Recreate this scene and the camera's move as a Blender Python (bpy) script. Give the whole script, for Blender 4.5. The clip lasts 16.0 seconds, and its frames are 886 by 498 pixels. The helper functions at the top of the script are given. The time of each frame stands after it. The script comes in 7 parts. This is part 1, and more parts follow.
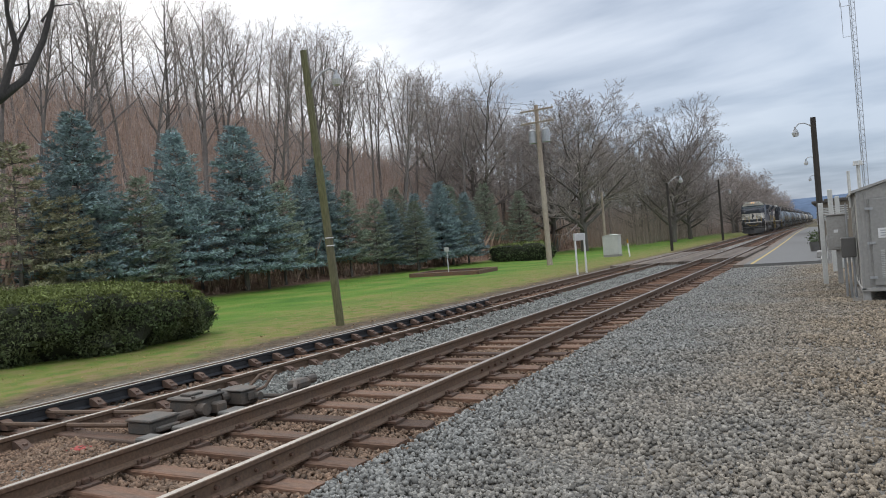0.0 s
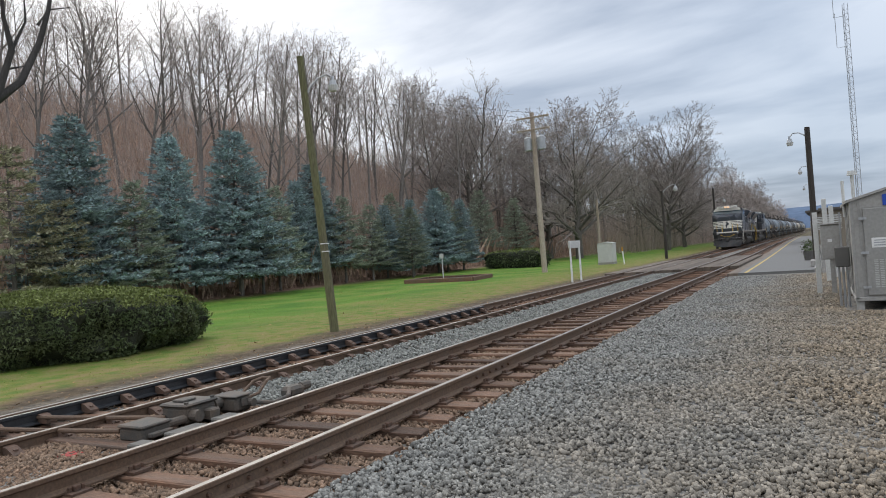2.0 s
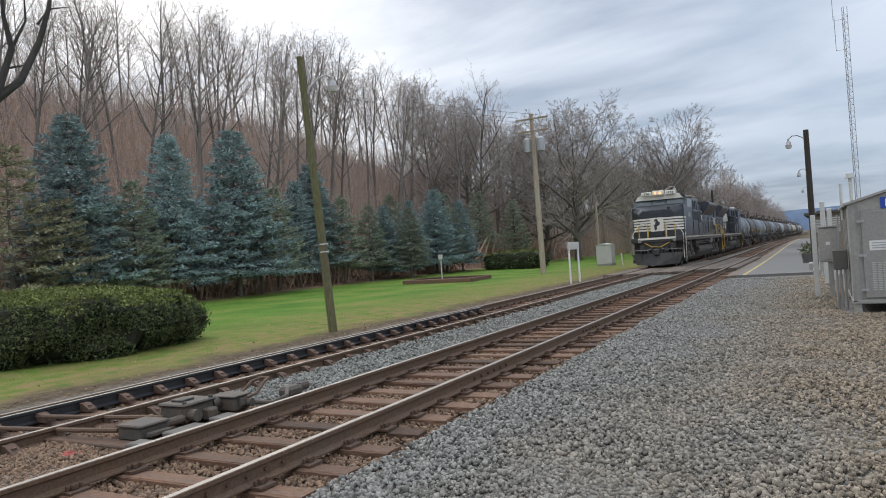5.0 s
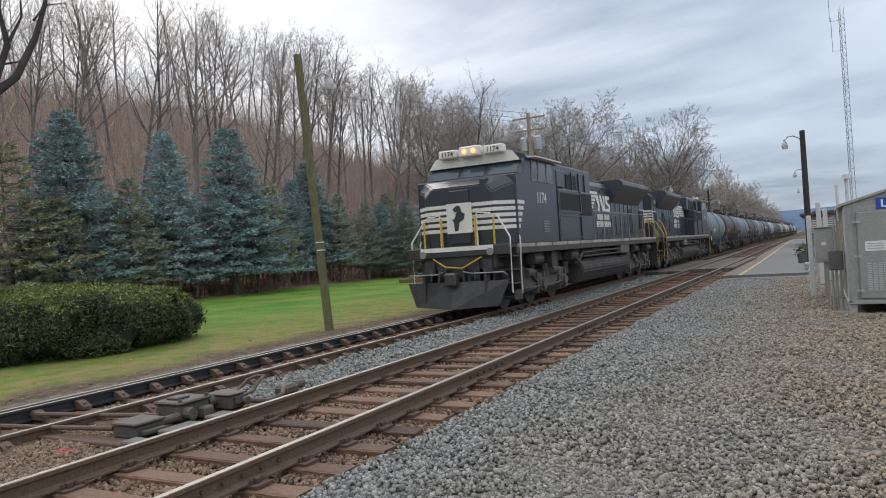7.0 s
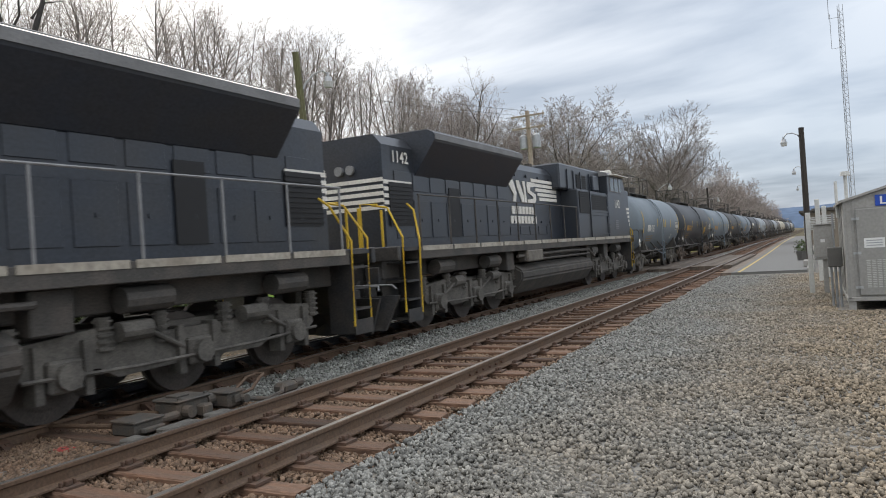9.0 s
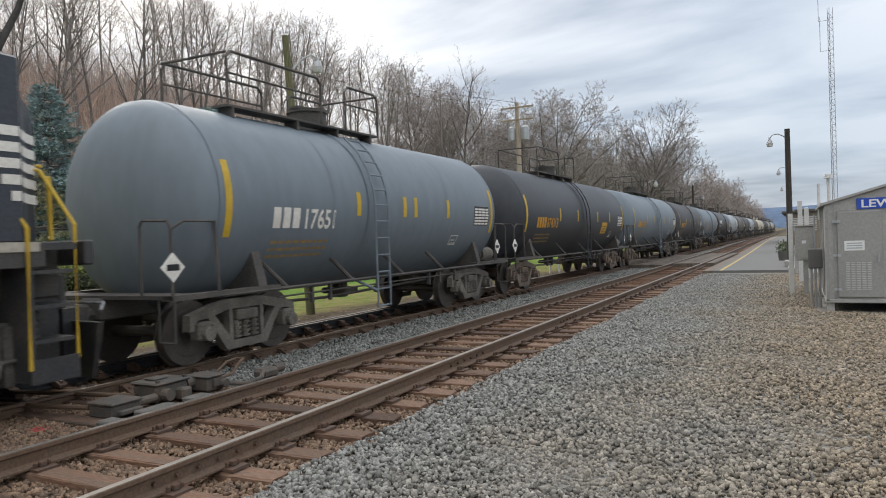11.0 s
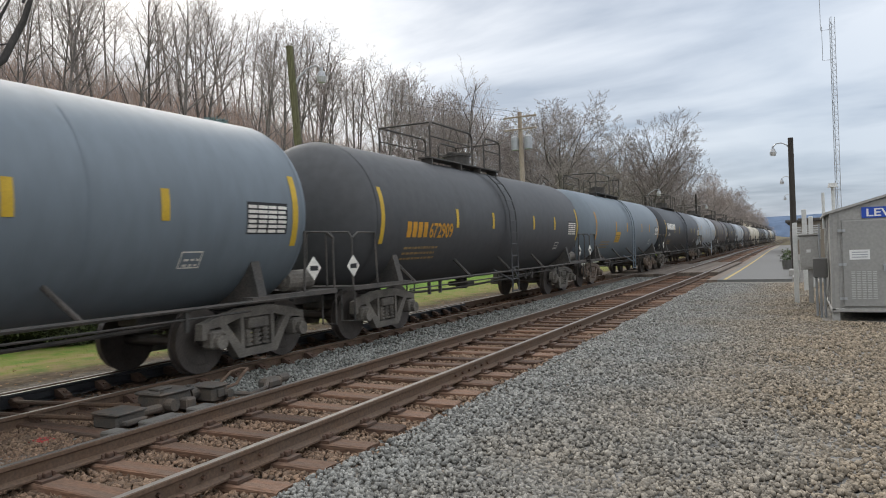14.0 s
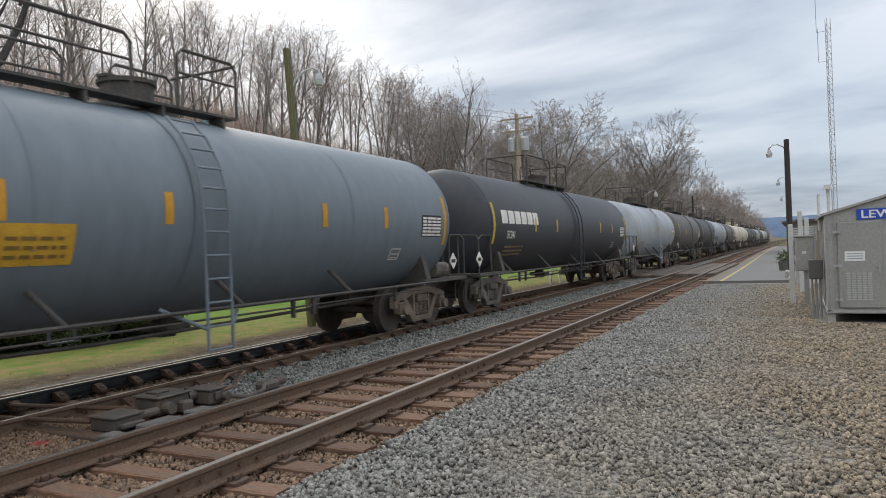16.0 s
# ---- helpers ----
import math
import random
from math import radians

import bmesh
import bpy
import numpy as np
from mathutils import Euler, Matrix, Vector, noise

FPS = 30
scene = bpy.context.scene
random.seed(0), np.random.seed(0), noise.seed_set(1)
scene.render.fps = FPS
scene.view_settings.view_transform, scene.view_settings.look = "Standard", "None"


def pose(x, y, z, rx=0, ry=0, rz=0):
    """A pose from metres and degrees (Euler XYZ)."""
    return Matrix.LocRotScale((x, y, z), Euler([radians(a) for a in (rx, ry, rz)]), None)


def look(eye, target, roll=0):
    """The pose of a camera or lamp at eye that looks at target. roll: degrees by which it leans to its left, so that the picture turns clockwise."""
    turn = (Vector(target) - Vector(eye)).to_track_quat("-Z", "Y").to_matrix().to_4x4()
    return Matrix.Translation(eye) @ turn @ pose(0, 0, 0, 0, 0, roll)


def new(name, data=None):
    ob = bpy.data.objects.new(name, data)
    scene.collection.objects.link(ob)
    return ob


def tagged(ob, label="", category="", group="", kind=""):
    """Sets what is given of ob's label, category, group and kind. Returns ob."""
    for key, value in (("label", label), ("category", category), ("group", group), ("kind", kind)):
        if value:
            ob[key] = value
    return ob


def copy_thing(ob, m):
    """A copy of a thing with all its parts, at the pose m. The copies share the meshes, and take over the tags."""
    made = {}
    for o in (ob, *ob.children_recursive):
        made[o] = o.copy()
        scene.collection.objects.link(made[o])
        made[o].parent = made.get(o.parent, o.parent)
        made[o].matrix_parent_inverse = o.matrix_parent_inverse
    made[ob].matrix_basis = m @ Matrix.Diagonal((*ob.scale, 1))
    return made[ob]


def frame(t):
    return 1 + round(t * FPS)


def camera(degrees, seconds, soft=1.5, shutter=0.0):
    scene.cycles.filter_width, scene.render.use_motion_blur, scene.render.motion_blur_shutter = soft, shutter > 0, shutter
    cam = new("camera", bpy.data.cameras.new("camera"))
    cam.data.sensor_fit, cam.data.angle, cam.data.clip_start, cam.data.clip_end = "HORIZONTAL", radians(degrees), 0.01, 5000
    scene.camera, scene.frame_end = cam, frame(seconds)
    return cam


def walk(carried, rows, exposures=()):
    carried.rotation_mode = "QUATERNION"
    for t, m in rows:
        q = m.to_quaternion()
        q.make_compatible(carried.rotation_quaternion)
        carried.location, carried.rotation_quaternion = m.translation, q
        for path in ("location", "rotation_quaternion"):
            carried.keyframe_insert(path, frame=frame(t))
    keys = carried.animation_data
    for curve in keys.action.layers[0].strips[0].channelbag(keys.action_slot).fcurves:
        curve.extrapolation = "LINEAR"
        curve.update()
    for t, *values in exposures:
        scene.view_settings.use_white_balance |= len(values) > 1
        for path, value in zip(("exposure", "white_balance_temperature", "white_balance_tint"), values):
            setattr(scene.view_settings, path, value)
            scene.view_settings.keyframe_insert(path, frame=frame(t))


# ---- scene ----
cam = camera(64.3, 16.0, soft=1.0, shutter=0.1)
PATH = [
    (0, (4.896, -0.107, 1.722), (3.933, 1.646, 1.719), -4.6),
    (0.5, (4.899, -0.115, 1.735), (3.936, 1.638, 1.731), -4.3),
    (1, (4.905, -0.127, 1.742), (3.948, 1.629, 1.741), -4.3),
    (1.5, (4.892, -0.109, 1.733), (3.936, 1.648, 1.74), -4.2),
    (2, (4.888, -0.101, 1.729), (3.939, 1.659, 1.743), -4.2),
    (2.5, (4.905, -0.121, 1.741), (3.96, 1.642, 1.763), -4.2),
    (3, (4.882, -0.099, 1.726), (3.938, 1.664, 1.75), -4.1),
    (3.5, (4.891, -0.103, 1.729), (3.943, 1.658, 1.75), -4.1),
    (4, (4.905, -0.118, 1.731), (3.956, 1.642, 1.749), -4.0),
    (6.5, (4.896, -0.114, 1.731), (3.956, 1.651, 1.744), -3.8),
    (7, (4.894, -0.113, 1.732), (3.956, 1.654, 1.744), -3.7),
    (7.5, (4.887, -0.109, 1.726), (3.949, 1.658, 1.74), -3.7),
    (8, (4.903, -0.106, 1.726), (3.963, 1.659, 1.739), -3.8),
    (8.5, (4.921, -0.126, 1.726), (3.98, 1.638, 1.738), -3.8),
    (9, (4.893, -0.103, 1.726), (3.957, 1.664, 1.732), -3.8),
    (11.3, (4.898, -0.092, 1.74), (4.001, 1.695, 1.712), -1.9),
    (11.5, (4.88, -0.083, 1.737), (3.985, 1.705, 1.718), -1.8),
    (12, (4.895, -0.107, 1.746), (4.002, 1.682, 1.734), -1.5),
    (12.5, (4.873, -0.093, 1.744), (3.968, 1.69, 1.735), -2.0),
    (13, (4.873, -0.089, 1.753), (3.963, 1.692, 1.743), -1.9),
    (13.5, (4.871, -0.093, 1.747), (3.964, 1.69, 1.744), -2.1),
    (14, (4.873, -0.095, 1.745), (3.966, 1.688, 1.745), -2.1),
    (14.5, (4.873, -0.095, 1.745), (3.966, 1.687, 1.745), -2.1),
    (15, (4.879, -0.099, 1.744), (3.972, 1.684, 1.745), -2.0),
    (15.5, (4.884, -0.094, 1.741), (3.978, 1.689, 1.745), -2.0),
    (16, (4.896, -0.119, 1.759), (3.996, 1.667, 1.763), -2.2),
]
walk(cam, [(t, look(eye, target, roll)) for t, eye, target, roll in PATH],
     [(0, 0.27, 6700, 10), (7, 0.27, 6700, 10), (8.5, 0.42, 7000, 10), (11.3, 0.44, 7050, 10), (13, 0.46, 7050, 10), (14.5, 0.34, 7000, 10), (16, 0.32, 7000, 10)])

# ---- world, sun ----
def build_world():
    w = bpy.data.worlds.new("overcast_sky")
    scene.world = w
    w.use_nodes = True
    nt = w.node_tree
    nt.nodes.clear()
    N = nt.nodes.new
    L = nt.links.new
    out, bg = N("ShaderNodeOutputWorld"), N("ShaderNodeBackground")
    sky = N("ShaderNodeTexSky")
    sky.sky_type, sky.sun_disc = "NISHITA", False
    sky.sun_elevation, sky.sun_rotation = radians(32), radians(-50)
    tc, sep = N("ShaderNodeTexCoord"), N("ShaderNodeSeparateXYZ")
    L(tc.outputs["Generated"], sep.inputs[0])
    # project the direction on a flat cloud layer
    mx = N("ShaderNodeMath"); mx.operation = "MAXIMUM"; mx.inputs[1].default_value = 0.0
    ad = N("ShaderNodeMath"); ad.operation = "ADD"; ad.inputs[1].default_value = 0.16
    L(sep.outputs[2], mx.inputs[0]); L(mx.outputs[0], ad.inputs[0])
    dx = N("ShaderNodeMath"); dx.operation = "DIVIDE"
    dy = N("ShaderNodeMath"); dy.operation = "DIVIDE"
    L(sep.outputs[0], dx.inputs[0]); L(ad.outputs[0], dx.inputs[1])
    L(sep.outputs[1], dy.inputs[0]); L(ad.outputs[0], dy.inputs[1])
    com = N("ShaderNodeCombineXYZ")
    L(dx.outputs[0], com.inputs[0]); L(dy.outputs[0], com.inputs[1])
    mp = N("ShaderNodeMapping")
    mp.inputs["Rotation"].default_value = (0, 0, radians(28))
    mp.inputs["Scale"].default_value = (0.75, 1.15, 1)
    L(com.outputs[0], mp.inputs[0])
    no = N("ShaderNodeTexNoise")
    no.inputs["Scale"].default_value, no.inputs["Detail"].default_value = 0.95, 9
    no.inputs["Roughness"].default_value, no.inputs["Distortion"].default_value = 0.5, 0.25
    L(mp.outputs[0], no.inputs["Vector"])
    ramp = N("ShaderNodeValToRGB")
    ramp.color_ramp.elements[0].position, ramp.color_ramp.elements[1].position = 0.38, 0.61
    ramp.color_ramp.elements[0].color = (0.36, 0.41, 0.49, 1)
    ramp.color_ramp.elements[1].color = (0.92, 0.92, 0.93, 1)
    e = ramp.color_ramp.elements.new(0.5); e.color = (0.68, 0.71, 0.76, 1)
    L(no.outputs[0], ramp.inputs[0])
    # low down towards the valley the cloud is bluer and darker
    lo = N("ShaderNodeMapRange")
    lo.inputs[1].default_value, lo.inputs[2].default_value = 0.0, 1.0
    L(sep.outputs[2], lo.inputs[0])
    m2 = N("ShaderNodeMix"); m2.data_type = "RGBA"; m2.blend_type = "MULTIPLY"; m2.inputs[0].default_value = 1
    tint = N("ShaderNodeValToRGB")
    tint.color_ramp.elements[1].color = (1.0, 1.0, 1.0, 1)
    tint.color_ramp.elements.new(0.42).color = (0.50, 0.50, 0.50, 1)
    tint.color_ramp.elements[0].color = (0.25, 0.28, 0.325, 1)
    L(lo.outputs[0], tint.inputs[0])
    L(ramp.outputs[0], m2.inputs[6]); L(tint.outputs[0], m2.inputs[7])
    dot = N("ShaderNodeVectorMath"); dot.operation = "DOT_PRODUCT"
    dot.inputs[1].default_value = (-0.76, 0.65, 0.0)
    L(tc.outputs["Generated"], dot.inputs[0])
    veil = N("ShaderNodeMapRange")
    veil.inputs[1].default_value, veil.inputs[2].default_value = -1.0, 1.0
    L(dot.outputs["Value"], veil.inputs[0])
    vr = N("ShaderNodeValToRGB")
    vr.color_ramp.elements[0].color, vr.color_ramp.elements[1].color = (0.85, 0.87, 0.90, 1), (1.0, 1.0, 1.0, 1)
    vr.color_ramp.elements.new(0.66).color = (0.80, 0.84, 0.90, 1)
    vr.color_ramp.elements.new(0.82).color = (0.57, 0.63, 0.71, 1)
    L(veil.outputs[0], vr.inputs[0])
    m3 = N("ShaderNodeMix"); m3.data_type = "RGBA"; m3.blend_type = "MULTIPLY"; m3.inputs[0].default_value = 1
    L(m2.outputs[2], m3.inputs[6]); L(vr.outputs[0], m3.inputs[7])
    sc = N("ShaderNodeMix"); sc.data_type = "RGBA"; sc.blend_type = "MIX"; sc.inputs[0].default_value = 0.93
    sk = N("ShaderNodeVectorMath"); sk.operation = "SCALE"; sk.inputs["Scale"].default_value = 0.09
    L(sky.outputs[0], sk.inputs[0]); L(sk.outputs[0], sc.inputs[6]); L(m3.outputs[2], sc.inputs[7])
    L(sc.outputs[2], bg.inputs[0])
    bg.inputs[1].default_value = 2.48
    L(bg.outputs[0], out.inputs[0])


build_world()
sun_data = bpy.data.lights.new("sun", "SUN")
sun_data.energy, sun_data.angle, sun_data.color = 0.9, radians(40), (1.0, 0.96, 0.9)
sun = new("sun", sun_data)
sun.matrix_world = look((-40, 34, 40), (0, 0, 0))


# ---- materials ----
MATS = {}


def mat(name, base, rough=0.7, metal=0.0, vary=0.25, scale=6.0, fine=60.0, bump=0.15, depth=0.01, second=None, obj_random=0.0, glass=False, emit=0.0,
        coords="Object", stretch=(1, 1, 1), island=0.0, spec=0.5, across=None):
    """A surface with two scales of variation, fine relief and, where given, a second colour in stains."""
    if name in MATS:
        return MATS[name]
    m = bpy.data.materials.new(name)
    m.use_nodes = True
    nt = m.node_tree
    N, L = nt.nodes.new, nt.links.new
    p = nt.nodes["Principled BSDF"]
    p.inputs["Roughness"].default_value, p.inputs["Metallic"].default_value = rough, metal
    p.inputs["Specular IOR Level"].default_value = spec
    tc = N("ShaderNodeTexCoord")
    mp = N("ShaderNodeMapping")
    mp.inputs["Scale"].default_value = stretch
    L(tc.outputs[coords], mp.inputs[0])
    big, small = N("ShaderNodeTexNoise"), N("ShaderNodeTexNoise")
    big.inputs["Scale"].default_value, big.inputs["Detail"].default_value = scale, 5
    small.inputs["Scale"].default_value, small.inputs["Detail"].default_value = fine, 4
    L(mp.outputs[0], big.inputs["Vector"]); L(mp.outputs[0], small.inputs["Vector"])
    second = second or tuple(c * 0.45 for c in base)
    ramp = N("ShaderNodeValToRGB")
    ramp.color_ramp.elements[0].position, ramp.color_ramp.elements[1].position = 0.38, 0.66
    L(big.outputs[0], ramp.inputs[0])
    mix = N("ShaderNodeMix"); mix.data_type = "RGBA"
    mix.inputs[6].default_value, mix.inputs[7].default_value = (*base, 1), (*second, 1)
    f = N("ShaderNodeMath"); f.operation = "MULTIPLY"; f.inputs[1].default_value = min(1, vary * 1.6)
    L(ramp.outputs[0], f.inputs[0])
    fac = f.outputs[0]
    if across:
        # the second colour takes over from one x to the other, with an uneven edge
        sx, ax, rx = N("ShaderNodeSeparateXYZ"), N("ShaderNodeMath"), N("ShaderNodeMapRange")
        ax.operation = "MULTIPLY_ADD"
        ax.inputs[1].default_value = 5.0
        L(tc.outputs[coords], sx.inputs[0]); L(big.outputs[0], ax.inputs[0]); L(sx.outputs[0], ax.inputs[2])
        rx.inputs[1].default_value, rx.inputs[2].default_value = across[0] + 2.5, across[1] + 2.5
        L(ax.outputs[0], rx.inputs[0])
        fac = rx.outputs[0]
    L(fac, mix.inputs[0])
    hsv = N("ShaderNodeHueSaturation")
    L(mix.outputs[2], hsv.inputs["Color"])
    val = N("ShaderNodeMapRange")
    val.inputs[1].default_value, val.inputs[2].default_value = 0.25, 0.75
    val.inputs[3].default_value, val.inputs[4].default_value = 1 - vary, 1 + vary
    L(small.outputs[0], val.inputs[0])
    last = val.outputs[0]
    for on, node, amount in ((obj_random, "ShaderNodeObjectInfo", obj_random), (island, "ShaderNodeNewGeometry", island)):
        if on:
            oi = N(node)
            r = N("ShaderNodeMapRange")
            r.inputs[3].default_value, r.inputs[4].default_value = 1 - amount, 1 + amount
            L(oi.outputs["Random" if node.endswith("Info") else "Random Per Island"], r.inputs[0])
            mm = N("ShaderNodeMath"); mm.operation = "MULTIPLY"
            L(last, mm.inputs[0]); L(r.outputs[0], mm.inputs[1])
            last = mm.outputs[0]
    L(last, hsv.inputs["Value"])
    L(hsv.outputs[0], p.inputs["Base Color"])
    if bump:
        b = N("ShaderNodeBump")
        b.inputs["Strength"].default_value, b.inputs["Distance"].default_value = bump, depth
        L(small.outputs[0], b.inputs["Height"]); L(b.outputs[0], p.inputs["Normal"])
    if glass:
        p.inputs["Transmission Weight"].default_value = 1.0
    if emit:
        p.inputs["Emission Color"].default_value, p.inputs["Emission Strength"].default_value = (*base, 1), emit
    MATS[name] = m
    return m


def ground_material():
    """Gravel by the tracks, lawn beyond them, leaf litter under the trees, by where the ground lies."""
    m = bpy.data.materials.new("ground_cover")
    m.use_nodes = True
    nt = m.node_tree
    N, L = nt.nodes.new, nt.links.new
    p = nt.nodes["Principled BSDF"]
    p.inputs["Roughness"].default_value = 0.95
    p.inputs["Specular IOR Level"].default_value = 0.2
    tc = N("ShaderNodeTexCoord")
    sep = N("ShaderNodeSeparateXYZ")
    L(tc.outputs["Object"], sep.inputs[0])

    def noise(scale, detail=5):
        n = N("ShaderNodeTexNoise")
        n.inputs["Scale"].default_value, n.inputs["Detail"].default_value = scale, detail
        L(tc.outputs["Object"], n.inputs["Vector"])
        return n.outputs[0]

    def ramp(fac, *stops):
        r = N("ShaderNodeValToRGB")
        els = r.color_ramp.elements
        els[0].position, els[0].color = stops[0][0], (*stops[0][1], 1)
        els[1].position, els[1].color = stops[-1][0], (*stops[-1][1], 1)
        for pos, col in stops[1:-1]:
            els.new(pos).color = (*col, 1)
        L(fac, r.inputs[0])
        return r.outputs[0]

    def mix(fac, a, b):
        x = N("ShaderNodeMix"); x.data_type = "RGBA"
        L(fac, x.inputs[0]); L(a, x.inputs[6]); L(b, x.inputs[7])
        return x.outputs[2]

    def step(value, lo, hi, wob, amount):
        """0 at lo to 1 at hi along value, its edge made uneven."""
        a = N("ShaderNodeMath"); a.operation = "MULTIPLY_ADD"
        a.inputs[1].default_value, a.inputs[2].default_value = amount, -amount / 2
        L(wob, a.inputs[0])
        s = N("ShaderNodeMath"); s.operation = "ADD"
        L(value, s.inputs[0]); L(a.outputs[0], s.inputs[1])
        r = N("ShaderNodeMapRange")
        r.inputs[1].default_value, r.inputs[2].default_value = lo, hi
        L(s.outputs[0], r.inputs[0])
        return r.outputs[0]

    vor = N("ShaderNodeTexVoronoi")
    vor.inputs["Scale"].default_value = 22
    L(tc.outputs["Object"], vor.inputs["Vector"])
    gsep = N("ShaderNodeSeparateColor")
    L(vor.outputs["Color"], gsep.inputs[0])
    gravel = ramp(gsep.outputs[0], (0.0, (0.10, 0.095, 0.09)), (0.35, (0.17, 0.165, 0.155)), (0.7, (0.235, 0.22, 0.195)), (1.0, (0.30, 0.26, 0.21)))
    lawn = ramp(noise(0.35, 6), (0.34, (0.065, 0.155, 0.018)), (0.5, (0.105, 0.20, 0.025)), (0.66, (0.175, 0.205, 0.045)), (0.8, (0.22, 0.18, 0.07)))
    dirt = ramp(noise(6), (0.3, (0.06, 0.045, 0.03)), (0.7, (0.15, 0.11, 0.07)))
    litter = ramp(noise(1.3, 8), (0.3, (0.17, 0.11, 0.08)), (0.55, (0.27, 0.175, 0.125)), (0.75, (0.34, 0.225, 0.16)))
    far = ramp(noise(0.03), (0.35, (0.10, 0.08, 0.05)), (0.65, (0.14, 0.12, 0.07)))
    edge = noise(0.9)
    worn = ramp(noise(2.2, 7), (0.34, (0.10, 0.155, 0.028)), (0.48, (0.175, 0.175, 0.045)), (0.62, (0.235, 0.17, 0.08)))
    c = mix(step(sep.outputs[0], -13.5, -7.0, edge, 7.0), lawn, worn)
    c = mix(step(sep.outputs[0], -6.9, -5.8, edge, 2.4), c, dirt)
    c = mix(step(sep.outputs[0], -5.6, -5.0, noise(3.0), 1.0), c, gravel)
    c = mix(step(sep.outputs[0], -25.5, -27.5, edge, 3.0), c, litter)
    c = mix(step(sep.outputs[1], 120, 170, edge, 20.0), c, far)
    L(c, p.inputs["Base Color"])
    b = N("ShaderNodeBump")
    b.inputs["Strength"].default_value, b.inputs["Distance"].default_value = 0.7, 0.03
    L(vor.outputs["Distance"], b.inputs["Height"]); L(b.outputs[0], p.inputs["Normal"])
    return m


M_GROUND = ground_material()
M_STONE = mat("ballast_stone", (0.215, 0.212, 0.194), 0.9, vary=0.3, scale=0.55, fine=90, bump=0.3, depth=0.004, second=(0.24, 0.193, 0.138), island=0.5, across=(2.2, 5.4))
M_STONE_BLUE = mat("fresh_ballast_stone", (0.205, 0.208, 0.188), 0.9, vary=0.2, scale=2, fine=90, bump=0.3, depth=0.004, second=(0.165, 0.17, 0.155), island=0.5)
M_STONE_RUST = mat("rusty_ballast_stone", (0.19, 0.12, 0.077), 0.9, vary=0.25, scale=2, fine=90, bump=0.3, depth=0.004, second=(0.225, 0.165, 0.115), island=0.5)
M_RAIL = mat("rusty_rail_steel", (0.125, 0.076, 0.047), 0.75, vary=0.3, scale=3, fine=40, bump=0.2, depth=0.003, second=(0.11, 0.08, 0.06))
M_RAIL_TOP = mat("polished_rail_head", (0.29, 0.27, 0.25), 0.42, 0.8, vary=0.1, scale=4, fine=30, bump=0.02)
M_TIE = mat("weathered_tie_wood", (0.148, 0.08, 0.049), 0.9, vary=0.5, scale=2.0, fine=30, bump=0.6, depth=0.012, stretch=(0.35, 5, 2), second=(0.11, 0.08, 0.06), obj_random=0.45)
M_PLATE = mat("rusty_tie_plate", (0.085, 0.055, 0.04), 0.8, vary=0.3, scale=8, fine=50, bump=0.2, depth=0.003, second=(0.16, 0.07, 0.035))
M_DARKRAIL = mat("greased_switch_rail", (0.03, 0.032, 0.036), 0.45, vary=0.3, scale=5, fine=40, bump=0.15)
M_CAST = mat("dull_grey_cast_iron", (0.075, 0.070, 0.062), 0.75, vary=0.3, scale=6, fine=60, bump=0.2, depth=0.004, second=(0.16, 0.11, 0.075))
M_BLOCK = mat("grimy_concrete_block", (0.155, 0.145, 0.128), 0.9, vary=0.25, scale=4, fine=40, bump=0.25, depth=0.005)
M_CONC = mat("weathered_concrete", (0.33, 0.315, 0.29), 0.9, vary=0.2, scale=3, fine=40, bump=0.25, depth=0.005)
M_ASPH = mat("grey_asphalt", (0.15, 0.147, 0.14), 0.9, vary=0.12, scale=0.7, fine=70, bump=0.3, depth=0.004, second=(0.13, 0.13, 0.13))
M_YELLOW = mat("worn_yellow_paint", (0.50, 0.36, 0.10), 0.7, vary=0.2, scale=4, fine=40)
M_PLANK = mat("crossing_timber", (0.15, 0.118, 0.092), 0.9, vary=0.3, scale=1, fine=20, bump=0.5, depth=0.01, stretch=(4, 0.4, 2), obj_random=0.25)
M_RED = mat("faded_red_paint", (0.36, 0.04, 0.035), 0.8, vary=0.2)


# ---- mesh helpers ----
def part(name, bm, material, parent=None, label="", smooth=False):
    me = bpy.data.meshes.new(name)
    if smooth:
        for f in bm.faces:
            f.smooth = True
    bm.to_mesh(me)
    bm.free()
    for m in material if isinstance(material, (list, tuple)) else [material]:
        me.materials.append(m)
    ob = new(name, me)
    if parent:
        ob.parent = parent
    if label:
        ob["label"] = label
    return ob


def pieces(name, bm, material, parent=None, label=""):
    """Each separate piece of bm as a part of its own."""
    seen, groups = set(), []
    for v in bm.verts:
        if v in seen:
            continue
        stack, group = [v], []
        seen.add(v)
        while stack:
            w = stack.pop()
            group.append(w)
            for e in w.link_edges:
                o = e.other_vert(w)
                if o not in seen:
                    seen.add(o)
                    stack.append(o)
        groups.append(group)
    for group in groups:
        index = {v: i for i, v in enumerate(group)}
        faces = {f for v in group for f in v.link_faces}
        raw(name, [tuple(v.co) for v in group], [[index[v] for v in f.verts] for f in faces], material, parent, label)
    bm.free()


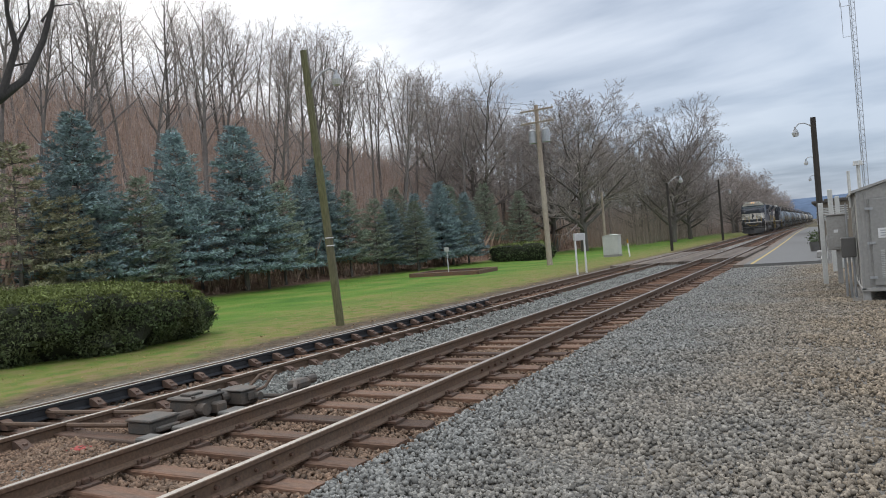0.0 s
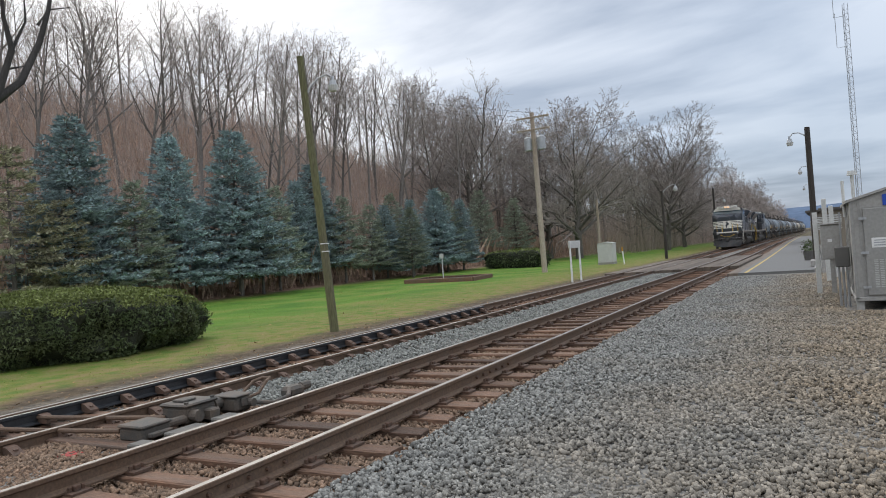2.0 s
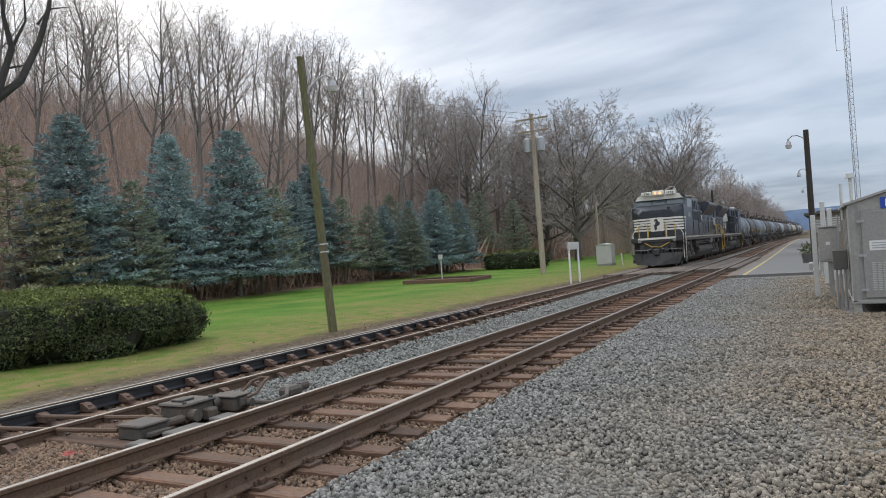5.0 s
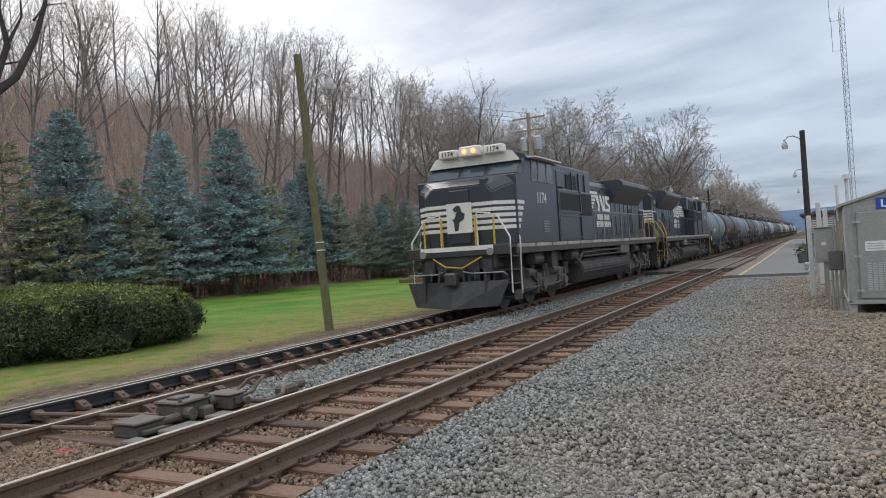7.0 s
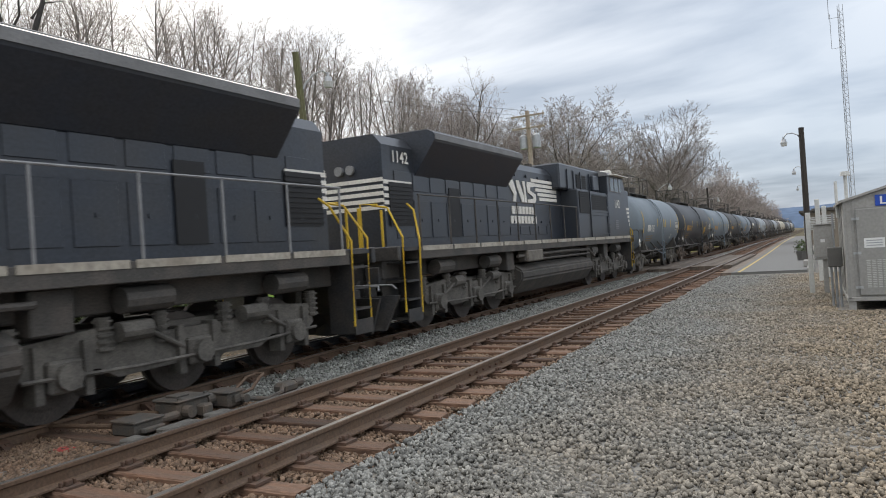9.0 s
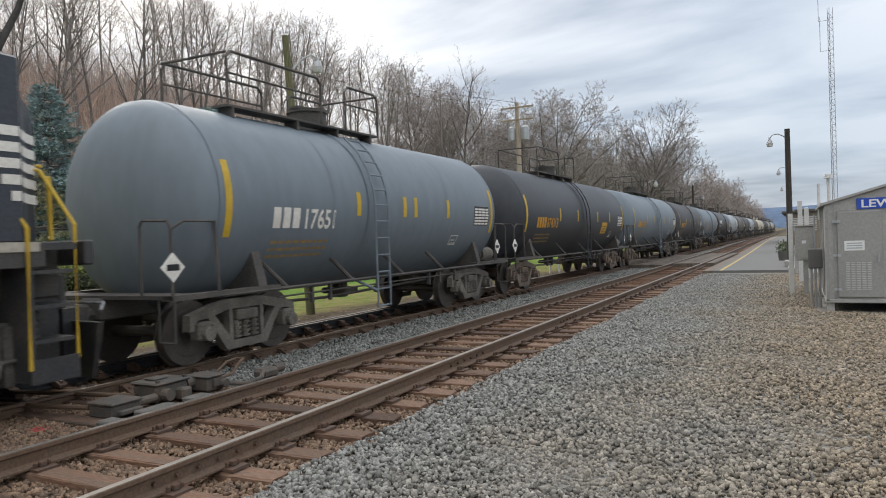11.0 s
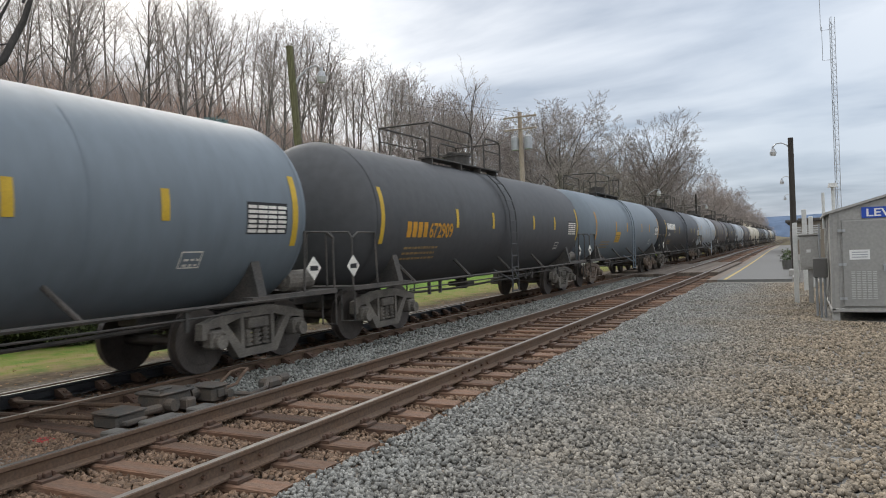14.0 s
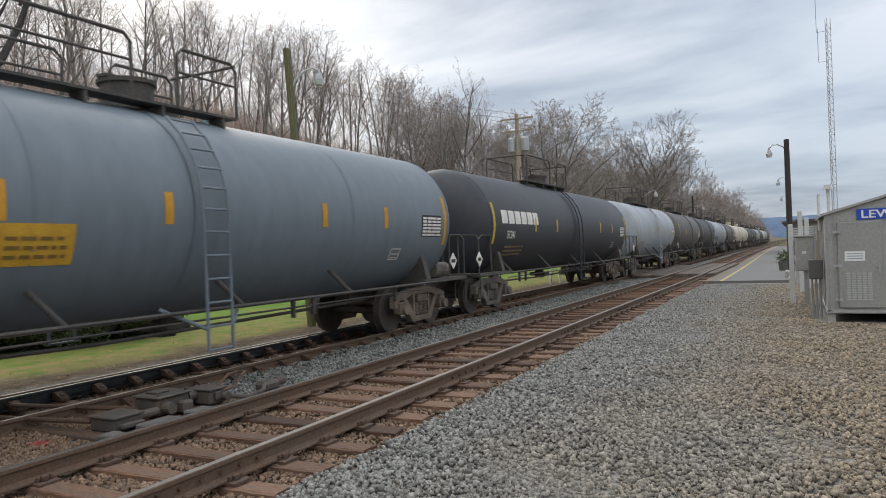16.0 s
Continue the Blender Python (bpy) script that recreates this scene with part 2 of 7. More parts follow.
def raw(name, verts, faces, material, parent=None, label="", smooth=False):
    me = bpy.data.meshes.new(name)
    me.from_pydata(verts, [], faces)
    for m in material if isinstance(material, (list, tuple)) else [material]:
        me.materials.append(m)
    if smooth:
        me.polygons.foreach_set("use_smooth", [True] * len(me.polygons))
    me.update()
    ob = new(name, me)
    if parent:
        ob.parent = parent
    if label:
        ob["label"] = label
    return ob


def shared(name, ob, m, parent=None):
    """Another object on ob's mesh."""
    o = new(name, ob.data)
    o.parent = parent
    o.matrix_basis = m
    return o


def box(bm, x0, x1, y0, y1, z0, z1, bevel=0.0, m=None, mi=0):
    r = bmesh.ops.create_cube(bm, size=1)
    t = Matrix.Translation(((x0 + x1) / 2, (y0 + y1) / 2, (z0 + z1) / 2)) @ Matrix.Diagonal((x1 - x0, y1 - y0, z1 - z0, 1))
    bmesh.ops.transform(bm, matrix=(m @ t) if m else t, verts=r["verts"])
    faces = {f for v in r["verts"] for f in v.link_faces}
    if bevel:
        g = bmesh.ops.bevel(bm, geom=list({e for v in r["verts"] for e in v.link_edges}), offset=bevel, segments=1, affect="EDGES")
        faces = {f for f in faces if f.is_valid} | set(g["faces"])
    for f in faces:
        f.material_index = mi
    return bm


def cyl(bm, a, b, r, r2=None, n=12, caps=True):
    a, b = Vector(a), Vector(b)
    d = b - a
    q = d.to_track_quat("Z", "Y").to_matrix().to_4x4()
    bmesh.ops.create_cone(bm, cap_ends=caps, segments=n, radius1=r, radius2=r if r2 is None else r2, depth=d.length,
                          matrix=Matrix.Translation((a + b) / 2) @ q)
    return bm


def tube(bm, pts, r, n=8):
    """A bent pipe through the points."""
    pts = [Vector(p) for p in pts]
    rings = []
    for i, p in enumerate(pts):
        d = (pts[min(i + 1, len(pts) - 1)] - pts[max(i - 1, 0)]).normalized()
        q = d.to_track_quat("Z", "Y").to_matrix()
        rings.append([bm.verts.new(p + q @ Vector((r * math.cos(k * 2 * math.pi / n), r * math.sin(k * 2 * math.pi / n), 0))) for k in range(n)])
    for s, e in zip(rings, rings[1:]):
        for k in range(n):
            bm.faces.new((s[k], s[(k + 1) % n], e[(k + 1) % n], e[k]))
    bm.faces.new(rings[0][::-1]); bm.faces.new(rings[-1])
    return bm


def prism(bm, outline, axis, lo, hi, mi=0):
    """An outline (a, b) drawn out along axis: x takes (y, z), y takes (x, z), z takes (x, y)."""
    def at(p, v):
        return {"x": (v, p[0], p[1]), "y": (p[0], v, p[1]), "z": (p[0], p[1], v)}[axis]
    a = [bm.verts.new(at(p, lo)) for p in outline]
    b = [bm.verts.new(at(p, hi)) for p in outline]
    n = len(outline)
    fs = [bm.faces.new(a[::-1]), bm.faces.new(b)] + [bm.faces.new((a[i], a[(i + 1) % n], b[(i + 1) % n], b[i])) for i in range(n)]
    bmesh.ops.recalc_face_normals(bm, faces=fs)
    for f in fs:
        f.material_index = mi
    return bm


def empty(name, label, category, group="", kind=""):
    return tagged(new(name), label, category, group, kind)


# ---- plan ----
NEAR, FAR, NEAR_Z, FAR_Z = 0.0, -3.6, 0.17, 0.10   # track centres and rail-head heights


def bend(y):
    """How far the line has swung left by y."""
    s = min(1.0, max(0.0, (y - 30.0) / 85.0))
    return -0.8 * s * s * (3 - 2 * s)


def hill(x, y):
    """The height of the ground: level by the line, rising to a wooded bank."""
    h = 0.0
    if x < -27:
        s = min(1.0, max(0.0, (-27 - x) / 44.0))
        fade = 1.0 - 0.7 * min(1.0, max(0.0, (y - 80) / 120.0))
        h = 22.0 * (s * s * (3 - 2 * s) * 0.55 + 0.45 * s) * fade
        h += 0.5 * s * noise.noise((x * 0.08, y * 0.08, 3.0))
    return h


def build_ground():
    xs = [-900, -600, -400, -300, -240, -200, -170, -150, -130, -115, -100] + [-95 + 2.5 * i for i in range(28)] + [-25, -20, -15, -10, -7, -5.3, -5.1, -2.75, -2.5, -1.5, -1.3, 0, 1.25, 1.5, 2, 4, 6, 8, 10, 15, 20, 30, 50, 100, 200, 400, 900]
    ys = [-600, -300, -150, -80, -50, -30, -20, -10, -5] + [2.5 * i for i in range(66)] + [170, 180, 200, 230, 270, 320, 400, 550, 800, 1200, 2000]
    verts = [(x, y, hill(x, y) - (0.13 if -5.2 < x < -2.6 or -1.4 < x < 1.4 else 0.05)) for y in ys for x in xs]
    n = len(xs)
    faces = [(j * n + i, j * n + i + 1, (j + 1) * n + i + 1, (j + 1) * n + i) for j in range(len(ys) - 1) for i in range(n - 1)]
    g = raw("ground", verts, faces, M_GROUND, smooth=True)
    tagged(g, "gravel, mown lawn and leaf-strewn bank beside the railway", "ground", kind="structure")


build_ground()


def rail_profile(half=0.037):
    return [(-0.07, -0.17), (0.07, -0.17), (0.07, -0.155), (0.012, -0.13), (0.010, -0.05), (half, -0.036), (half, -0.006), (half - 0.008, 0.0),
            (-half + 0.008, 0.0), (-half, -0.006), (-half, -0.036), (-0.010, -0.05), (-0.012, -0.13), (-0.07, -0.155)]


def rail(parent, x, z, y0, y1, material=M_RAIL, bend_it=True, step=4.0):
    prof = rail_profile()
    n = len(prof)
    ys = [y0]
    while ys[-1] < y1:
        ys.append(min(y1, ys[-1] + step))
    verts = [(x + px + (bend(y) if bend_it else 0), y, z + pz) for y in ys for px, pz in prof]
    faces, top = [], []
    for j in range(len(ys) - 1):
        for i in range(n):
            k = (i + 1) % n
            faces.append((j * n + i, j * n + k, (j + 1) * n + k, (j + 1) * n + i))
            top.append(i == 7)
    faces.append(tuple(range(n))); top.append(False)
    ob = raw("rail", verts, faces, [material, M_RAIL_TOP], parent)
    ob.data.polygons.foreach_set("material_index", [int(t) for t in top])
    bm = bmesh.new(); bm.from_mesh(ob.data)
    bmesh.ops.recalc_face_normals(bm, faces=bm.faces); bm.to_mesh(ob.data); bm.free()
    return ob


def plate_mesh():
    bm = bmesh.new()
    box(bm, -0.17, 0.17, -0.095, 0.095, -0.19, -0.165)
    for sx in (-1, 1):
        for sy in (-0.06, 0.06):
            box(bm, sx * 0.085 - 0.016, sx * 0.085 + 0.016, sy - 0.012, sy + 0.012, -0.166, -0.125, 0.004)
    box(bm, -0.115, -0.07, -0.03, 0.03, -0.166, -0.12, 0.006)
    box(bm, 0.07, 0.115, -0.03, 0.03, -0.166, -0.12, 0.006)
    return bm


def track(name, label, cx, z, y0, y1, spacing):
    t = empty(name, label, "railway track", kind="structure")
    for s in (-0.7525, 0.7525):
        rail(t, cx + s, z, -8, 900)
    rng = random.Random(len(name))
    ties, plates = [], []
    for v in range(3):
        bm = bmesh.new()
        box(bm, -1.3, 1.3, -0.115, 0.115, -0.18, 0, 0.012)
        for vert in bm.verts:
            vert.co += 0.012 * Vector((rng.uniform(-2, 2), rng.uniform(-1, 1), rng.uniform(-0.6, 0.6)))
        ties.append(bm)
    bases, y, count, rest = [], y0, 0, []
    while y < 160:
        pos = pose(cx + rng.uniform(-0.05, 0.05) + bend(y), y + rng.uniform(-0.03, 0.03), z - 0.187 + rng.uniform(-0.012, 0.0), 0, 0, rng.uniform(-1.3, 1.3))
        if y < y1:
            if len(bases) < 3:
                ob = part("tie", ties[len(bases)], M_TIE, t)
                ob.matrix_basis = pos
                bases.append(ob)
            else:
                shared("tie", rng.choice(bases), pos, t)
            if y < 26:
                for s in (-0.7525, 0.7525):
                    pp = pose(cx + s, y, z)
                    if not plates:
                        ob = part("tie_plate", plate_mesh(), M_PLATE, t)
                        ob.matrix_basis = pp
                        plates.append(ob)
                    else:
                        shared("tie_plate", plates[0], pp, t)
        else:
            rest.append(pos)
        y += spacing * rng.uniform(0.94, 1.06)
    if rest:
        bm = bmesh.new()
        for pos in rest:
            box(bm, -1.3, 1.3, -0.115, 0.115, -0.18, 0, m=pos)
        tagged(part("distant_ties", bm, M_TIE, t), kind="stuff")
    return t


near_track = track("track_near", "rusty rails on weathered wooden ties in brown ballast", NEAR, NEAR_Z, -2.6, 90, 0.605)
far_track = track("track_far", "railway track with worn shiny rails on wooden ties", FAR, FAR_Z, -2.3, 90, 0.605)
# a third rail runs inside the far track where a siding leaves it
rail(far_track, FAR - 0.7525 + 0.16, FAR_Z - 0.005, -8, 19, M_DARKRAIL, False)


def rail_braces():
    """Bolted braces and blocks along the switch rails."""
    bm = bmesh.new()
    prism(bm, [(0.0, -0.165), (0.2, -0.165), (0.2, -0.13), (0.07, -0.06), (0.0, -0.05)], "y", -0.06, 0.06)
    box(bm, 0.11, 0.15, -0.02, 0.02, -0.12, -0.08)
    first = part("rail_brace", bm, M_PLATE, far_track)
    first.location = (FAR + 0.79, 3.0, FAR_Z)
    for k in range(30):
        shared("rail_brace", first, pose(FAR + 0.79, 3.605 + 0.605 * k, FAR_Z), far_track)
    for k in range(26):
        shared("rail_brace", first, pose(FAR - 0.56, 3.605 + 0.605 * k, FAR_Z), far_track)
    bolt = bmesh.new()
    cyl(bolt, (0, 0, 0), (0.03, 0, 0), 0.018, n=8)
    b0 = part("bolt", bolt, M_PLATE, near_track)
    b0.location = (0.765, 3.4, NEAR_Z - 0.09)
    for k in range(40):
        y = 3.4 + 0.21 * (k % 6) + 4.8 * (k // 6)
        shared("bolt", b0, pose(0.7525 + 0.011, y, NEAR_Z - 0.09), near_track)


rail_braces()


def stones(name, label, material, count, zone, size, seed):
    """Loose broken stones lying on the ground inside zone(x, y) -> height or None."""
    rng = np.random.default_rng(seed)
    cube = np.array([(-1, -1, -1), (1, -1, -1), (1, 1, -1), (-1, 1, -1), (-1, -1, 1), (1, -1, 1), (1, 1, 1), (-1, 1, 1)], float) * 0.5
    quads = np.array([(0, 3, 2, 1), (4, 5, 6, 7), (0, 1, 5, 4), (1, 2, 6, 5), (2, 3, 7, 6), (3, 0, 4, 7)])
    centres = []
    while len(centres) < count:
        for x, y in zone[0](rng, 4000):
            z = zone[1](x, y)
            if z is not None:
                centres.append((x, y, z))
    c = np.array(centres[:count])
    s = rng.uniform(size[0], size[1], (count, 1, 1)) * rng.uniform(0.5, 1.25, (count, 1, 3))
    v = (cube[None] + rng.uniform(-0.22, 0.22, (count, 8, 3))) * s
    a = rng.normal(size=(count, 4)); a /= np.linalg.norm(a, axis=1)[:, None]
    w, x, y, z = a.T
    rot = np.stack([np.stack([1 - 2 * (y * y + z * z), 2 * (x * y - z * w), 2 * (x * z + y * w)], -1),
                    np.stack([2 * (x * y + z * w), 1 - 2 * (x * x + z * z), 2 * (y * z - x * w)], -1),
                    np.stack([2 * (x * z - y * w), 2 * (y * z + x * w), 1 - 2 * (x * x + y * y)], -1)], -2)
    v = np.einsum("nij,nkj->nki", rot, v) + c[:, None]
    f = (quads[None] + 8 * np.arange(count)[:, None, None]).reshape(-1, 4)
    me = bpy.data.meshes.new(name)
    me.vertices.add(count * 8); me.vertices.foreach_set("co", v.ravel())
    me.loops.add(len(f) * 4); me.loops.foreach_set("vertex_index", f.ravel().astype(np.int32))
    me.polygons.add(len(f)); me.polygons.foreach_set("loop_start", np.arange(0, len(f) * 4, 4, dtype=np.int32))
    me.polygons.foreach_set("loop_total", np.full(len(f), 4, dtype=np.int32))
    me.materials.append(material)
    me.update(calc_edges=True)
    return tagged(new(name, me), label, "ballast", kind="stuff")


def ranged(x0, x1, y0, y1, power):
    """Places between those bounds, closer together where y is small."""
    def make(rng, n):
        u = rng.random(n) ** power
        return zip(rng.uniform(x0, x1, n), y0 + (y1 - y0) * u)
    return make


def shoulder(x, y):
    """The top of the stones beside the near track."""
    return -0.035 + 0.03 * max(0.0, 1.0 - abs(x - 1.9) / 0.7) + 0.02 * noise.noise((x * 0.9, y * 0.9, 0))


# ---- the train ----
M_BLACK = mat("locomotive_black", (0.033, 0.040, 0.052), 0.32, vary=0.3, scale=1.2, fine=25, bump=0.05, depth=0.003, second=(0.045, 0.043, 0.041))
M_WHITE = mat("locomotive_white", (0.78, 0.75, 0.68), 0.5, vary=0.15, scale=2.0, fine=25, bump=0.03, second=(0.40, 0.36, 0.30))
M_UNDER = mat("grimy_underframe", (0.058, 0.055, 0.05), 0.75, vary=0.4, scale=2.5, fine=40, bump=0.25, depth=0.006, second=(0.12, 0.10, 0.085))
M_TRUCK = mat("road_dust_truck", (0.20, 0.18, 0.152), 0.85, vary=0.35, scale=3.0, fine=40, bump=0.25, depth=0.005, second=(0.05, 0.045, 0.04))
M_LOCO_TRUCK = mat("grimy_locomotive_truck", (0.13, 0.12, 0.105), 0.8, vary=0.4, scale=3.0, fine=40, bump=0.25, depth=0.005, second=(0.04, 0.037, 0.033))
M_PLOW = mat("scuffed_black_pilot_paint", (0.032, 0.033, 0.035), 0.5, vary=0.4, scale=3.0, fine=30, bump=0.15, depth=0.004, second=(0.075, 0.065, 0.055))
M_RUST = mat("rusty_brown_truck", (0.225, 0.17, 0.13), 0.85, vary=0.35, scale=3.0, fine=40, bump=0.25, depth=0.005, second=(0.07, 0.055, 0.045))
M_WHEEL = mat("wheel_steel", (0.10, 0.085, 0.075), 0.55, 0.4, vary=0.3, scale=4, fine=40, bump=0.1)
M_TREAD = mat("worn_wheel_tread", (0.45, 0.45, 0.45), 0.3, 1.0, vary=0.1)
M_GLASS = mat("dark_cab_glass", (0.06, 0.085, 0.095), 0.06, vary=0.05, bump=0)
M_SAFETY = mat("safety_yellow", (0.62, 0.40, 0.03), 0.55, vary=0.2, scale=3)
M_GRILLE = mat("dark_grille", (0.012, 0.012, 0.013), 0.6, vary=0.2)
M_LAMP = mat("lit_headlight", (1.0, 0.50, 0.2), 0.3, vary=0, bump=0, emit=1.0)
M_SILVER = mat("weathered_roof_paint", (0.20, 0.20, 0.20), 0.6, vary=0.25, scale=2)
M_STEEL = mat("dull_steel", (0.28, 0.28, 0.28), 0.5, 0.3, vary=0.25)


def lettering(name, text, size, material, parent, place, thick=0.0, wide=1.0):
    """Raised characters; place maps (x along, y up) to a point."""
    cu = bpy.data.curves.new(name, "FONT")
    cu.body, cu.size = text, size
    cu.resolution_u, cu.offset = 3, size * 0.018
    ob = bpy.data.objects.new(name, cu)
    scene.collection.objects.link(ob)
    me = bpy.data.meshes.new_from_object(ob.evaluated_get(bpy.context.evaluated_depsgraph_get()))
    bpy.data.objects.remove(ob)
    bm = bmesh.new(); bm.from_mesh(me)
    bpy.data.meshes.remove(me)
    for v in bm.verts:
        v.co = place(v.co.x * wide, v.co.y)
    return part(name, bm, material, parent)


def loco_wheelset(parent, y, r, gauge=0.76):
    bm = bmesh.new()
    for s in (-1, 1):
        cyl(bm, (s * (gauge - 0.055), 0, 0), (s * (gauge + 0.06), 0, 0), r, n=28)
        cyl(bm, (s * (gauge - 0.075), 0, 0), (s * (gauge - 0.055), 0, 0), r + 0.025, n=28)
        cyl(bm, (s * (gauge + 0.055), 0, 0), (s * (gauge + 0.085), 0, 0), r * 0.3, n=12)
        cyl(bm, (s * (gauge + 0.058), 0, 0), (s * (gauge + 0.064), 0, 0), r * 0.78, r * 0.70, n=24)
        for k in range(3):
            a = k * 2.094
            cyl(bm, (s * (gauge + 0.06), r * 0.5 * math.cos(a), r * 0.5 * math.sin(a)), (s * (gauge + 0.067), r * 0.5 * math.cos(a), r * 0.5 * math.sin(a)), 0.05, n=8)
    cyl(bm, (-1.05, 0, 0), (1.05, 0, 0), 0.08, n=10)
    ob = part("wheelset", bm, M_WHEEL, parent, "steel wheels with bright worn treads on an axle")
    ob.location = (0, y, r)
    WHEELS.append((ob, r))
    return ob


WHEELS = []


def loco_truck(root, ys, rear):
    """A three-axle truck with side frames, axle boxes, springs and brake cylinders."""
    bm = bmesh.new()
    a, b = ys[0], ys[2]
    for s in (-1, 1):
        x0, x1 = sorted((s * 0.98, s * 1.16))
        prism(bm, [(a - 0.55, 0.62), (a - 0.4, 0.52), (a + 0.45, 0.55), (a + 0.7, 0.40), (ys[1] - 0.5, 0.42), (ys[1] + 0.5, 0.42), (b - 0.7, 0.40), (b - 0.45, 0.55),
                   (b + 0.4, 0.52), (b + 0.55, 0.62), (b + 0.5, 0.92), (b - 0.4, 1.0), (ys[1] + 0.8, 0.86), (ys[1] - 0.8, 0.86), (a + 0.4, 1.0), (a - 0.5, 0.92)], "x", x0, x1)
        for y in ys:
            box(bm, *sorted((s * 1.12, s * 1.26)), y - 0.2, y + 0.2, 0.36, 0.72, 0.03)
            cyl(bm, (s * 1.2, y, 0.54), (s * 1.34, y, 0.54), 0.15, n=14)
            box(bm, *sorted((s * 1.0, s * 1.22)), y - 0.34, y - 0.24, 0.28, 0.9)
            box(bm, *sorted((s * 1.0, s * 1.22)), y + 0.24, y + 0.34, 0.28, 0.9)
            for o in (-0.55, 0.55):
                cyl(bm, (s * 1.12, y + o, 0.72), (s * 1.12, y + o, 1.12), 0.09, n=10)
                for k in range(5):
                    cyl(bm, (s * 1.12, y + o, 0.74 + k * 0.08), (s * 1.12, y + o, 0.77 + k * 0.08), 0.12, n=10)
        for y in (a + 0.9, b - 0.9):
            cyl(bm, (s * 1.22, y - 0.22, 0.93), (s * 1.22, y + 0.22, 0.93), 0.12, n=12)
            cyl(bm, (s * 1.24, y + 0.2, 0.9), (s * 1.2, y + 0.75, 0.62), 0.035, n=8)
        tube(bm, [(s * 1.24, a - 0.5, 0.55), (s * 1.27, a + 0.9, 0.5), (s * 1.27, b - 0.9, 0.5), (s * 1.24, b + 0.5, 0.55)], 0.025, 6)
        for y in (a - 0.55, b + 0.55):
            cyl(bm, (s * 0.9, y, 1.3), (s * 0.85, y, 0.3), 0.05, n=8)
    box(bm, -1.0, 1.0, a + 0.6, b - 0.6, 0.55, 0.95, 0.05)
    t = part("truck", bm, M_LOCO_TRUCK, root, "dusty three-axle truck frame with springs")
    for y in ys:
        loco_wheelset(t, y, 0.53)
    return t


def handrail(root, pts, r, material, name="handrail"):
    return part(name, tube(bmesh.new(), pts, r), material, root)


